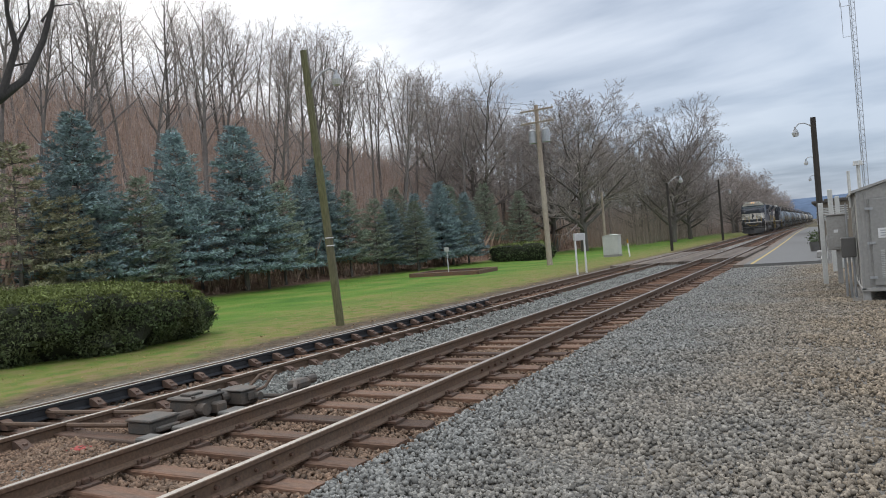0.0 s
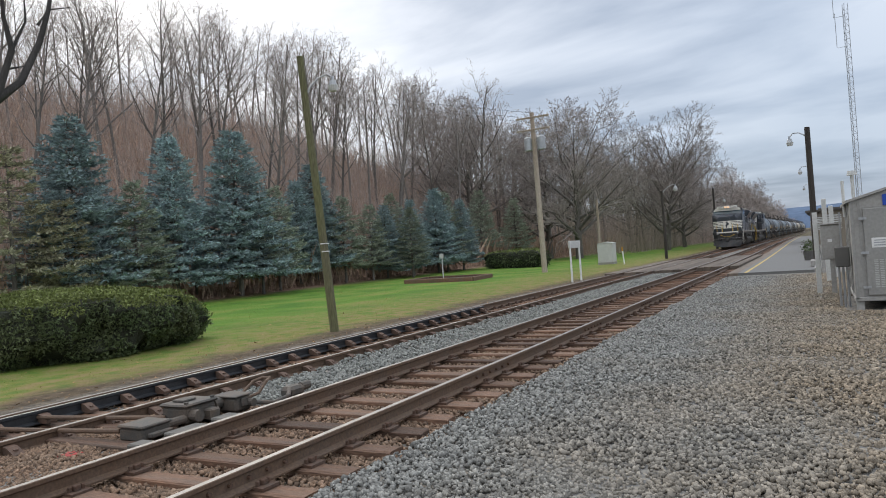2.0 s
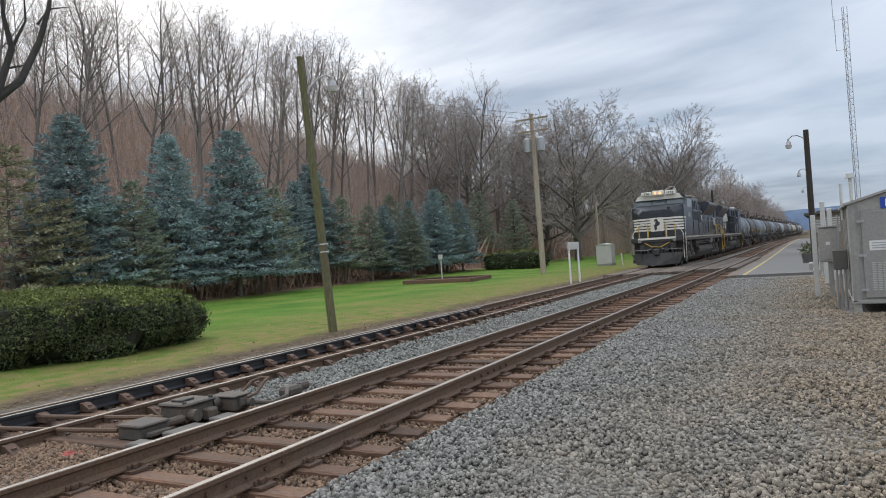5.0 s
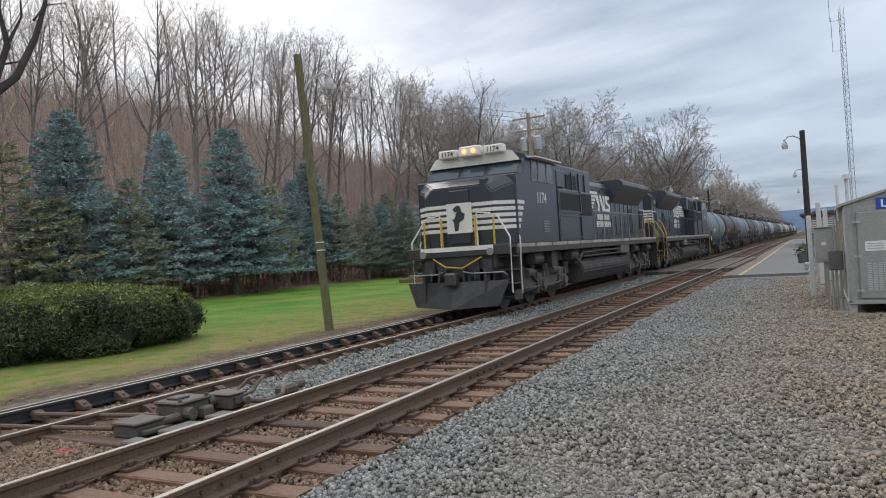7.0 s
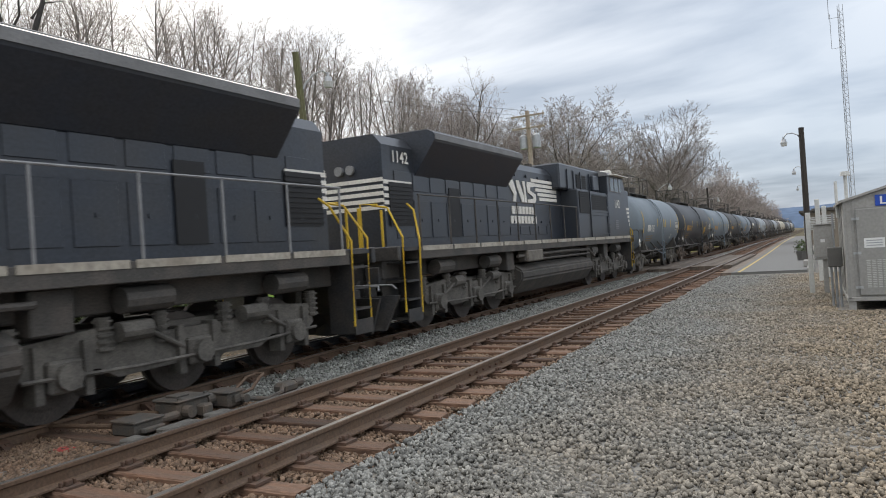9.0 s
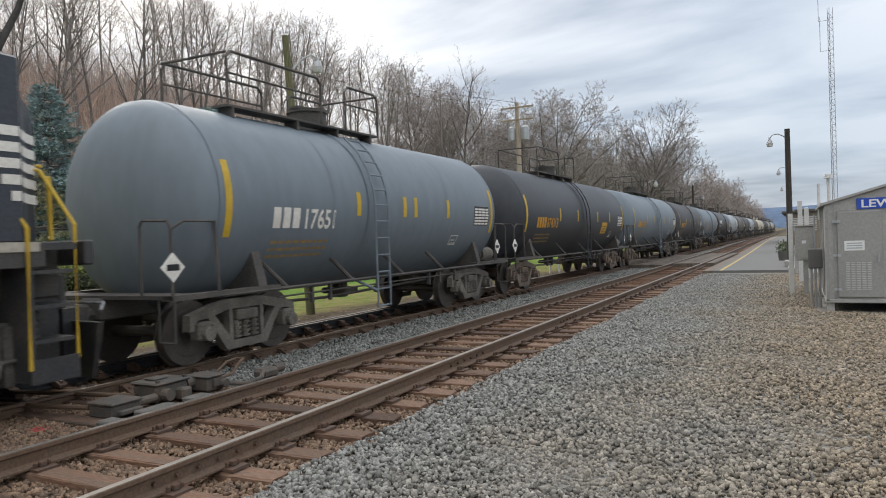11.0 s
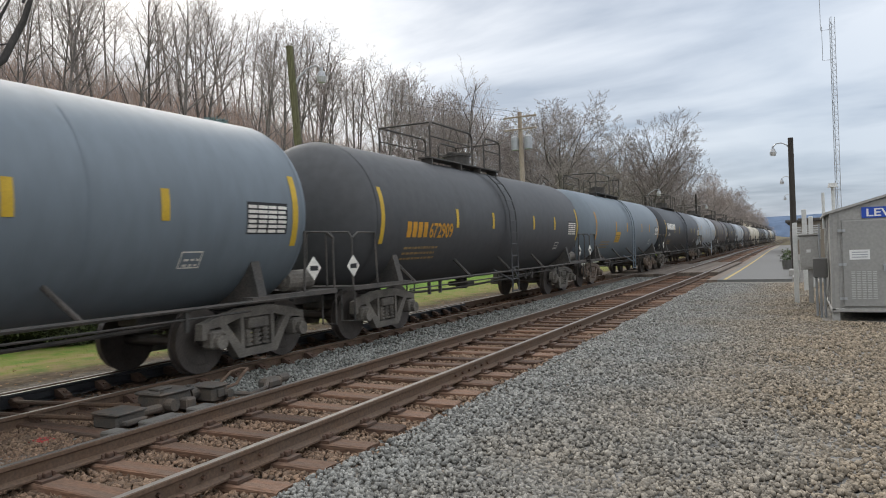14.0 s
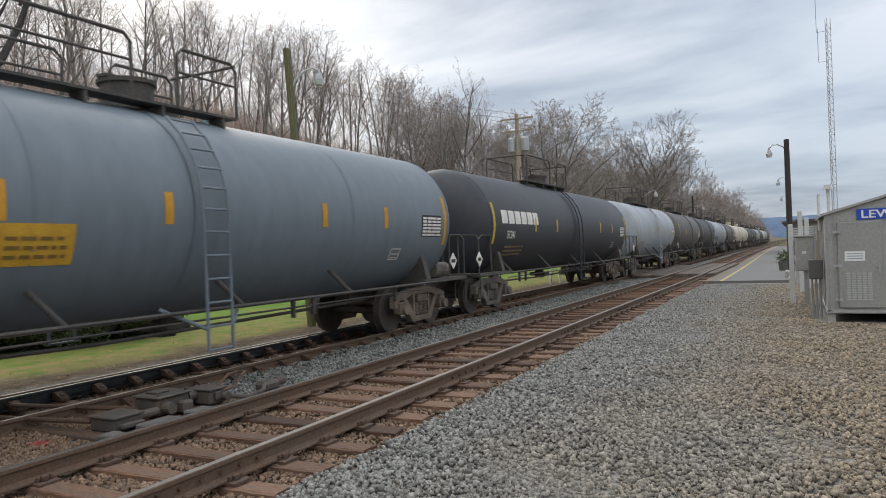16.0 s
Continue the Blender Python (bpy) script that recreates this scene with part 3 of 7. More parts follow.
def locomotive(label, number, lit, rail_mat, dirty=False):
    """A wide-nosed freight locomotive; y runs back from the front end of its side sill, z up from the rail."""
    root = empty("locomotive", label, "locomotive", "locomotives of the freight train")
    bm = bmesh.new()
    box(bm, -1.5, 1.5, 0.0, 18.3, 1.50, 1.75, 0.01)
    box(bm, -1.05, 1.05, -0.45, 19.0, 1.15, 1.74, 0.02)
    for y in (3.3, 5.6, 12.9):
        box(bm, -1.3, 1.3, y, y + 0.5, 1.0, 1.5, 0.02)
    for y in (1.6, 5.0, 14.0, 16.6):
        cyl(bm, (1.25, y, 1.3), (1.25, y + 0.7, 1.3), 0.16, n=12)
    tube(bm, [(1.35, 5.0, 1.4), (1.4, 5.6, 1.1), (1.4, 6.2, 1.35), (1.4, 9.0, 1.38), (1.4, 12.9, 1.35)], 0.045, 8)
    tube(bm, [(1.42, 6.2, 1.22), (1.42, 12.5, 1.22)], 0.03, 6)
    part("frame", bm, M_UNDER, root, "grimy black underframe with pipes")
    bm = bmesh.new()
    n, gap = 13, 0.02
    for i in range(n):
        y0 = 0.05 + i * 18.2 / n
        for s in (1, -1):
            box(bm, *sorted((s * 1.498, s * 1.512)), y0 + gap, y0 + 18.2 / n - gap - 0.05, 1.665, 1.765)
    pieces("sill_stripe", bm, mat("grimy_sill_white", (0.42, 0.385, 0.32), 0.6, vary=0.35, scale=1.5, fine=12, second=(0.18, 0.14, 0.10)), root, "dirty white stripe along the side sill")
    # fuel tank
    bm = bmesh.new()
    prism(bm, [(-1.2, 1.12), (1.2, 1.12), (1.46, 0.95), (1.46, 0.72), (1.15, 0.32), (-1.15, 0.32), (-1.46, 0.72), (-1.46, 0.95)], "y", 5.95, 12.75)
    bmesh.ops.bevel(bm, geom=bm.edges[:], offset=0.05, segments=2, affect="EDGES")
    part("fuel_tank", bm, M_UNDER, root, "long black fuel tank")
    bm = bmesh.new()
    box(bm, 1.2, 1.52, 11.2, 12.4, 1.18, 1.5, 0.03)
    part("equipment_box", bm, M_TRUCK, root)
    # nose
    bm = bmesh.new()
    ring = []
    for y, w, zt in ((-0.24, 1.0, 3.40), (-0.05, 1.15, 3.50), (0.24, 1.5, 3.64)):
        ring.append([bm.verts.new(c) for c in ((-w, y, 1.75), (w, y, 1.75), (w, y, zt - 0.22), (w - 0.2, y, zt), (-w + 0.2, y, zt), (-w, y, zt - 0.22))])
    bm.faces.new(ring[0]); bm.faces.new(ring[-1][::-1])
    for p, q in zip(ring, ring[1:]):
        for i in range(6):
            bm.faces.new((p[i], q[i], q[(i + 1) % 6], p[(i + 1) % 6]))
    bmesh.ops.recalc_face_normals(bm, faces=bm.faces)
    bmesh.ops.bevel(bm, geom=bm.edges[:], offset=0.03, segments=2, affect="EDGES")
    box(bm, -0.28, 0.32, -0.29, -0.23, 1.85, 3.3, 0.02)
    box(bm, -0.1, 0.14, -0.3, -0.285, 3.02, 3.06)
    box(bm, 0.62, 0.82, -0.2, 0.1, 3.42, 3.56, 0.02)
    part("nose", bm, M_BLACK, root, "black wide nose with white stripes")
    # nose stripes: five bands, tapering off along the cab side
    bm = bmesh.new()
    for i in range(5):
        z0 = 2.18 + i * 0.163
        z1 = z0 + 0.1
        for x0, x1 in ((-1.0, -0.32), (0.36, 1.0)):
            box(bm, x0, x1, -0.252, -0.236, z0, z1)
        for s in (1, -1):
            quad = [(s * 1.004, -0.25, z0), (s * 1.004, -0.25, z1), (s * 1.162, -0.055, z1), (s * 1.162, -0.055, z0)]
            bm.faces.new([bm.verts.new(c) for c in quad])
            quad = [(s * 1.162, -0.055, z0), (s * 1.162, -0.055, z1), (s * 1.506, 0.24, z1), (s * 1.506, 0.24, z0)]
            bm.faces.new([bm.verts.new(c) for c in quad])
            box(bm, *sorted((s * 1.512, s * 1.519)), 0.24, 0.34 + 0.095 * i, z0, z1)
    box(bm, -0.36, 0.40, -0.312, -0.292, 2.14, 2.95)
    part("nose_stripe", bm, M_WHITE, root, "white stripes across the nose")
    bm = bmesh.new()
    box(bm, -1.08, 1.08, -0.588, -0.571, 1.66, 1.775)
    part("front_stripe", bm, M_WHITE, root, "scuffed white stripe on the front sill")
    bm = bmesh.new()
    prism(bm, [(-0.12, 1.99), (-0.02, 2.0), (0.02, 2.22), (0.16, 2.3), (0.2, 2.44), (0.1, 2.5), (0.06, 2.66), (-0.04, 2.68), (-0.16, 2.58), (-0.1, 2.5), (-0.04, 2.52), (-0.1, 2.34), (-0.18, 2.3), (-0.14, 2.2)], "y", -0.325, -0.313)
    for v in bm.verts:
        v.co.z = 2.2 + (v.co.z - 1.99) * 1.0
    part("emblem", bm, M_BLACK, root, "black emblem on the white nose panel")
    # cab
    bm = bmesh.new()
    prism(bm, [(0.2, 1.75), (3.5, 1.75), (3.5, 4.14), (1.02, 4.16), (0.74, 3.67), (0.2, 3.65)], "x", -1.51, 1.51)
    bmesh.ops.bevel(bm, geom=bm.edges[:], offset=0.03, segments=1, affect="EDGES")
    part("cab", bm, M_BLACK, root, "black crew cab")
    bm = bmesh.new()
    prism(bm, [(-1.58, 4.10), (1.58, 4.10), (1.5, 4.22), (0.75, 4.46), (-0.75, 4.46), (-1.5, 4.22)], "y", 1.0, 3.6)
    prism(bm, [(-1.42, 4.06), (1.42, 4.06), (1.2, 4.34), (0.8, 4.42), (-0.8, 4.42), (-1.2, 4.34)], "y", 0.86, 1.0)
    part("cab_roof", bm, M_SILVER if not lit else [M_BLACK], root)
    bm = bmesh.new()
    prism(bm, [(-1.42, 4.07), (1.42, 4.07), (1.2, 4.35), (0.8, 4.43), (-0.8, 4.43), (-1.2, 4.35)], "y", 0.84, 0.858)
    box(bm, 1.5, 1.78, 1.1, 3.35, 4.13, 4.16, m=Matrix.Rotation(radians(0), 4, "Y"))
    part("brow", bm, M_WHITE, root, "white roof brow and window visor")
    bm = bmesh.new()
    slope = Matrix.Translation((0, 0.75, 3.66)) @ Matrix.Rotation(radians(-29.5), 4, "X")
    for x0, x1 in ((-1.36, -0.45), (-0.36, 0.36), (0.45, 1.36)):
        box(bm, x0, x1, -0.035, 0.01, 0.05, 0.46, 0.02, m=slope)
    pieces("windshield", bm, M_GLASS, root, "dark sloping windshield panes")
    for y0, y1 in ((1.4, 1.85), (1.92, 2.55), (2.62, 3.15)):
        bm = bmesh.new()
        box(bm, 1.505, 1.53, y0, y1, 3.5, 4.1, 0.01)
        w = part("side_window", bm, M_STEEL, root)
        bm = bmesh.new()
        box(bm, 1.528, 1.535, y0 + 0.04, y1 - 0.04, 3.54, 4.06)
        part("pane", bm, M_GLASS, w)
    bm = bmesh.new()
    box(bm, -0.33, 0.33, 0.6, 0.92, 4.3, 4.6, 0.04)
    for s in (-1, 1):
        box(bm, *sorted((s * 0.42, s * 1.0)), 0.66, 0.95, 4.32, 4.56, 0.03)
    pieces("number_board", bm, M_WHITE, root, "pale number boards beside the headlight housing")
    if number:
        for x in (-0.92, 0.5):
            lettering("road_number", number, 0.2, M_BLACK, root, lambda a, b, x=x: (x + a, 0.652, 4.37 + b))
    for x in (-0.14, 0.14):
        bm = bmesh.new()
        cyl(bm, (x, 0.57, 4.45), (x, 0.61, 4.45), 0.072, n=16)
        part("headlight", bm, M_LAMP if lit else M_GLASS, root, "glowing orange-white headlight" if lit else "unlit headlight")
    for s in (-1, 1):
        bm = bmesh.new()
        cyl(bm, (s * 1.0, -0.62, 1.6), (s * 1.0, -0.55, 1.6), 0.1, n=16)
        part("ditch_light", bm, M_STEEL, root, "round ditch light")
    # cabinets behind the cab
    bm = bmesh.new()
    box(bm, -1.49, 1.49, 3.52, 7.4, 1.75, 3.42, 0.03)
    box(bm, -1.2, 1.2, 3.52, 8.3, 3.42, 4.28, 0.05)
    for y in (3.62, 5.98):
        box(bm, 1.49, 1.53, y - 0.05, y + 0.02, 1.78, 3.4)
    for y0, y1, z0, z1 in ((3.75, 5.9, 2.72, 3.3), (3.75, 5.9, 1.9, 2.55)):
        box(bm, 1.49, 1.525, y0, y1, z1, z1 + 0.05); box(bm, 1.49, 1.525, y0, y1, z0 - 0.05, z0)
        box(bm, 1.49, 1.525, y0 - 0.05, y0, z0 - 0.05, z1 + 0.05); box(bm, 1.49, 1.525, y1, y1 + 0.05, z0 - 0.05, z1 + 0.05)
    for y in (4.1, 4.9, 6.0, 6.8, 7.5):
        box(bm, 1.2, 1.24, y, y + 0.06, 3.45, 4.1)
    box(bm, 1.2, 1.34, 4.1, 4.85, 3.5, 4.05, 0.03)
    part("electrical_cabinet", bm, M_BLACK, root, "black equipment cabinets with recessed panels")
    bm = bmesh.new()
    for y0, y1, z0, z1 in ((6.1, 7.25, 2.6, 3.34), (5.4, 6.5, 3.52, 4.0), (3.8, 5.85, 2.75, 3.27)):
        x = 1.205 if z0 > 3.4 else 1.495
        box(bm, x, x + 0.012, y0, y1, z0, z1)
        k = z0 + 0.05
        while k < z1:
            box(bm, x, x + 0.03, y0, y1, k, k + 0.02)
            k += 0.075
    part("grille", bm, M_GRILLE, root, "dark louvred air intakes")
    bm = bmesh.new()
    for i in range(5):
        box(bm, 1.51, 1.53, 2.16, 2.64, 2.06 + i * 0.075, 2.095 + i * 0.075)
    part("louvre", bm, M_STEEL, root, "pale cab side louvres")
    # long hood
    bm = bmesh.new()
    prism(bm, [(-0.9, 1.75), (0.9, 1.75), (0.9, 3.86), (0.72, 4.08), (-0.72, 4.08), (-0.9, 3.86)], "y", 7.4, 18.55)
    bmesh.ops.recalc_face_normals(bm, faces=bm.faces)
    part("long_hood", bm, M_BLACK, root, "black engine hood with access doors")
    bm = bmesh.new()
    for k in range(13):
        y = 8.4 + k * 0.76
        for z0, z1 in ((1.95, 2.75), (2.95, 3.35)) if k > 4 else ((1.95, 2.2),):
            box(bm, 0.9, 0.918, y, y + 0.62, z0, z1, 0.006)
        box(bm, 0.9, 0.935, y + 0.28, y + 0.34, 2.3, 2.36)
    for y in (8.6, 9.6, 10.6, 11.5):
        cyl(bm, (0.9, y, 3.7), (0.94, y, 3.7), 0.05, n=8)
    pieces("access_door", bm, M_BLACK, root)
    bm = bmesh.new()
    prism(bm, [(-0.92, 3.28), (0.92, 3.28), (1.46, 4.0), (1.46, 4.16), (1.3, 4.24), (-1.3, 4.24), (-1.46, 4.16), (-1.46, 4.0)], "y", 12.2, 17.3)
    bmesh.ops.bevel(bm, geom=[e for e in bm.edges if abs(e.verts[0].co.y - e.verts[1].co.y) > 1], offset=0.03, segments=1, affect="EDGES")
    part("radiator", bm, M_BLACK, root, "flared radiator housing at the hood's rear")
    bm = bmesh.new()
    for s in (1, -1):
        prism(bm, [(s * 1.468, 4.02), (s * 1.475, 4.02), (s * 1.475, 4.15), (s * 1.468, 4.15)], "y", 12.22, 17.28)
    prism(bm, [(-1.3, 4.245), (1.3, 4.245), (1.28, 4.262), (-1.28, 4.262)], "y", 12.22, 17.28)
    part("radiator_cap", bm, M_SILVER, root)
    bm = bmesh.new()
    box(bm, 0.92, 0.935, 17.45, 18.4, 2.2, 3.1)
    for i in range(10):
        box(bm, 0.92, 0.95, 17.45, 18.4, 2.25 + i * 0.085, 2.27 + i * 0.085)
    box(bm, 0.92, 0.935, 15.2, 15.75, 1.95, 3.1)
    pieces("rear_grille", bm, M_GRILLE, root)
    bm = bmesh.new()
    for x in (-0.25, 0.25):
        cyl(bm, (x, 8.6, 4.05), (x, 8.6, 4.3), 0.13, n=10)
    for y in (8.9, 9.15):
        cyl(bm, (0.3, y - 0.3, 4.28), (0.3, y + 0.35, 4.3), 0.07, 0.11, n=10)
    box(bm, -0.6, 0.6, 10.0, 12.1, 4.06, 4.2, 0.03)
    part("horn", bm, M_UNDER, root)
    # hood emblem: stripes, emblem and two rows of block letters drawn as plain shapes
    bm = bmesh.new()
    for i in range(5):
        box(bm, 0.902, 0.924, 7.9, 10.2 - 0.16 * i, 3.56 - i * 0.14, 3.66 - i * 0.14)
    part("hood_stripe", bm, M_WHITE, root, "white stripes along the hood side")
    bm = bmesh.new()
    for pts in ([(9.85, 3.5), (10.25, 3.54), (10.5, 3.18), (10.42, 2.88), (10.2, 2.92), (10.3, 3.1), (10.05, 3.3)],
                [(10.5, 3.54), (10.72, 3.54), (11.08, 3.08), (11.08, 2.88), (10.92, 2.88), (10.55, 3.36)],
                [(11.0, 3.54), (11.2, 3.54), (11.3, 2.88), (11.12, 2.88), (11.12, 3.2)],
                [(11.42, 3.54), (12.02, 3.54), (12.02, 3.42), (11.62, 3.38), (11.62, 3.28), (12.08, 3.18), (12.1, 3.02), (11.95, 2.88), (11.38, 2.88), (11.36, 3.0), (11.86, 3.04), (11.84, 3.1), (11.4, 3.22), (11.36, 3.42)]):
        prism(bm, pts, "x", 0.902, 0.924)
    for row, z in ((7, 2.58), (8, 2.3)):
        for k in range(row):
            y = 10.08 + k * 0.265 - (0.12 if row == 8 else 0)
            box(bm, 0.902, 0.924, y, y + 0.19, z - 0.02, z + 0.2)
    part("hood_emblem", bm, M_WHITE, root, "white emblem shapes on the hood side")
    bm = bmesh.new()
    for i in range(5):
        z0 = 2.55 + i * 0.14
        box(bm, 0.902, 0.924, 17.75 - 0.07 * i, 18.56, z0 - 0.05, z0 + 0.03)
        box(bm, -0.9, 0.9, 18.555, 18.566, z0 + 0.6 - 0.6, z0 + 0.68 - 0.6)
    part("hood_stripe", bm, M_WHITE, root, "white stripes on the hood end")
    if number:
        lettering("road_number", number, 0.44, M_WHITE, root, lambda a, b: (1.518, 1.70 + a, 2.9 + b), wide=0.95)
        if dirty:
            lettering("road_number", number, 0.34, M_WHITE, root, lambda a, b: (0.93, 17.5 + a, 3.52 + b))
    for x in (-0.14, 0.14):
        bm = bmesh.new()
        cyl(bm, (x, 18.55, 3.4), (x, 18.62, 3.4), 0.1, n=14)
        part("rear_light", bm, M_STEEL, root)
    # side handrails
    for s in (1, -1):
        bm = bmesh.new()
        tube(bm, [(s * 1.47, 7.5, 2.8), (s * 1.47, 18.2, 2.8)], 0.018, 6)
        for k in range(9):
            y = 7.6 + k * 1.32
            cyl(bm, (s * 1.47, y, 1.5), (s * 1.47, y, 2.8), 0.02, n=6)
        part("walkway_rail", bm, M_STEEL if s > 0 else M_UNDER, root, "thin grey walkway handrail")
    # ends: steps, plow, couplers, corner rails
    for end, ys in ((-1, -0.45), (1, 19.0)):
        d = end
        bm = bmesh.new()
        for s in (1, -1):
            for i in range(4):
                z = 0.35 + 0.36 * i
                box(bm, *sorted((s * 1.0, s * 1.5)), *sorted((ys - d * 0.15 + d * 0.0, ys - d * 0.62)), z, z + 0.04)
            box(bm, *sorted((s * 1.0, s * 1.5)), *sorted((ys - d * 0.6, ys - d * 0.66)), 0.32, 1.5)
            box(bm, *sorted((s * 0.98, s * 1.0)), *sorted((ys, ys - d * 0.66)), 0.32, 1.72)
            box(bm, *sorted((s * 1.48, s * 1.51)), *sorted((ys - d * 0.12, ys - d * 0.66)), 0.3, 0.55)
            box(bm, *sorted((s * 1.0, s * 1.5)), *sorted((ys - d * 0.1, ys - d * 0.75)), 1.68, 1.75)
        pieces("step", bm, M_PLOW, root, "grimy corner steps")
        bm = bmesh.new()
        box(bm, -1.5, 1.5, *sorted((ys, ys + d * 0.12)), 1.5, 1.78, 0.02)
        box(bm, -0.62, 0.62, *sorted((ys, ys + d * 0.06)), 0.6, 1.5)
        box(bm, -0.34, 0.34, *sorted((ys + d * 0.06, ys + d * 0.3)), 0.66, 0.74, 0.01)
        for k in (-0.3, 0.24):
            box(bm, k, k + 0.06, *sorted((ys + d * 0.06, ys + d * 0.34)), 0.7, 1.2, 0.01)
        box(bm, -1.02, -0.7, *sorted((ys, ys + d * 0.1)), 1.05, 1.4, 0.02)
        box(bm, 0.72, 1.0, *sorted((ys, ys + d * 0.1)), 1.05, 1.4, 0.02)
        cyl(bm, (0, ys, 0.92), (0, ys + d * 0.45, 0.92), 0.1, n=10)
        box(bm, -0.17, 0.17, *sorted((ys + d * 0.36, ys + d * 0.62)), 0.74, 1.1, 0.05)
        for k in (-0.8, -0.55, 0.5, 0.8):
            tube(bm, [(k, ys + d * 0.1, 1.15), (k + 0.05, ys + d * 0.22, 0.9), (k - 0.02, ys + d * 0.25, 0.6), (k - 0.08, ys + d * 0.2, 0.48)], 0.025, 6)
        part("end_plate", bm, M_PLOW, root, "end plate with coupler and brake hoses")
        bm = bmesh.new()
        tube(bm, [(-1.45, ys + d * 0.2, 0.98), (-1.4, ys + d * 0.28, 1.06), (-0.5, ys + d * 0.3, 1.06), (-0.3, ys + d * 0.42, 1.12)], 0.02, 6)
        tube(bm, [(1.45, ys + d * 0.2, 0.98), (1.4, ys + d * 0.28, 1.06), (0.5, ys + d * 0.3, 1.06), (0.3, ys + d * 0.42, 1.12)], 0.02, 6)
        pieces("uncoupling_lever", bm, M_STEEL, root, "pale steel uncoupling lever")
        bm = bmesh.new()
        tube(bm, [(-0.7, ys + d * 0.14, 1.48), (-0.3, ys + d * 0.22, 1.25), (0.2, ys + d * 0.24, 1.2), (0.75, ys + d * 0.14, 1.48)], 0.02, 6)
        part("jumper_cable", bm, M_SAFETY if lit else M_UNDER, root)
        bm = bmesh.new()
        v = [(-1.22, 0.15, 0.2), (0, 0.45, 0.14), (1.22, 0.15, 0.2), (-1.5, 0.05, 0.85), (0, 0.26, 0.85), (1.5, 0.05, 0.85)]
        f = [bm.verts.new((x, ys + d * (y + 0.15), z)) for x, y, z in v]
        g = [bm.verts.new((x, ys + d * (y + 0.08), z)) for x, y, z in v]
        for q in ((0, 1, 4, 3), (1, 2, 5, 4)):
            bm.faces.new([f[i] for i in q]); bm.faces.new([g[i] for i in q][::-1])
        for q in ((0, 1), (1, 2), (2, 5), (5, 4), (4, 3), (3, 0)):
            bm.faces.new((f[q[0]], g[q[0]], g[q[1]], f[q[1]]))
        bmesh.ops.recalc_face_normals(bm, faces=bm.faces)
        ribs = bmesh.new()
        for k in (-0.9, -0.45, 0.45, 0.9):
            box(ribs, k - 0.03, k + 0.03, *sorted((ys + d * 0.1, ys + d * 0.36)), 0.3, 1.0)
        pieces("plow_rib", ribs, M_PLOW, root)
        part("plow", bm, M_PLOW, root, "steel pilot plow with scuffed face")
        for s in (1, -1):
            e = ys - d * 0.1
            rm = M_WHITE if rail_mat == "white" and end < 0 else M_SAFETY
            handrail(root, [(s * 1.5, ys - d * 0.66, 0.45), (s * 1.53, ys - d * 0.66, 1.9), (s * 1.3, ys - d * 0.9, 2.5), (s * 1.12, ys - d * 0.95, 2.65)], 0.022, rm)
            handrail(root, [(s * 1.46, e, 0.5), (s * 1.48, e, 1.95), (s * 1.1, e - d * 0.12, 2.55), (s * 0.75, e - d * 0.1, 2.62)], 0.022, rm)
            handrail(root, [(s * 0.55, e, 1.75), (s * 0.55, e, 2.65), (s * 0.95, e, 2.62)], 0.02, rm)
            bm = bmesh.new()
            box(bm, *sorted((s * 0.48, s * 0.54)), *sorted((e, e + d * 0.04)), 1.78, 2.58, 0.01)
            box(bm, *sorted((s * 1.02, s * 1.07)), *sorted((e, e + d * 0.04)), 1.78, 2.5, 0.01)
            pieces("chain_guard", bm, M_SAFETY, root, "chipped orange-yellow guard posts")
    if dirty:
        # the second locomotive shows its other side: the one-sided fittings are on that side
        for ob in list(root.children):
            if ob.name.split(".")[0] in ("side_window", "grille", "louvre", "hood_stripe", "road_number", "equipment_box", "electrical_cabinet", "access_door", "hood_emblem", "rear_grille", "frame", "brow"):
                for o in (ob, *ob.children):
                    letters = o.name.startswith(("road_number", "hood_emblem"))
                    ys = [v.co.y for v in o.data.vertices]
                    mid = min(ys) + max(ys)
                    if letters and max(ys) - min(ys) < 0.1:
                        continue
                    for v in o.data.vertices:
                        v.co.x = -v.co.x
                        if letters:
                            v.co.y = mid - v.co.y
                    if not letters:
                        o.data.flip_normals()
    loco_truck(root, (0.55, 2.5, 4.45), False)
    loco_truck(root, (13.3, 15.2, 17.1), True)
    return root


# tank cars
R, CZ = 1.5, 2.32   # shell radius and height of its axis over the rail


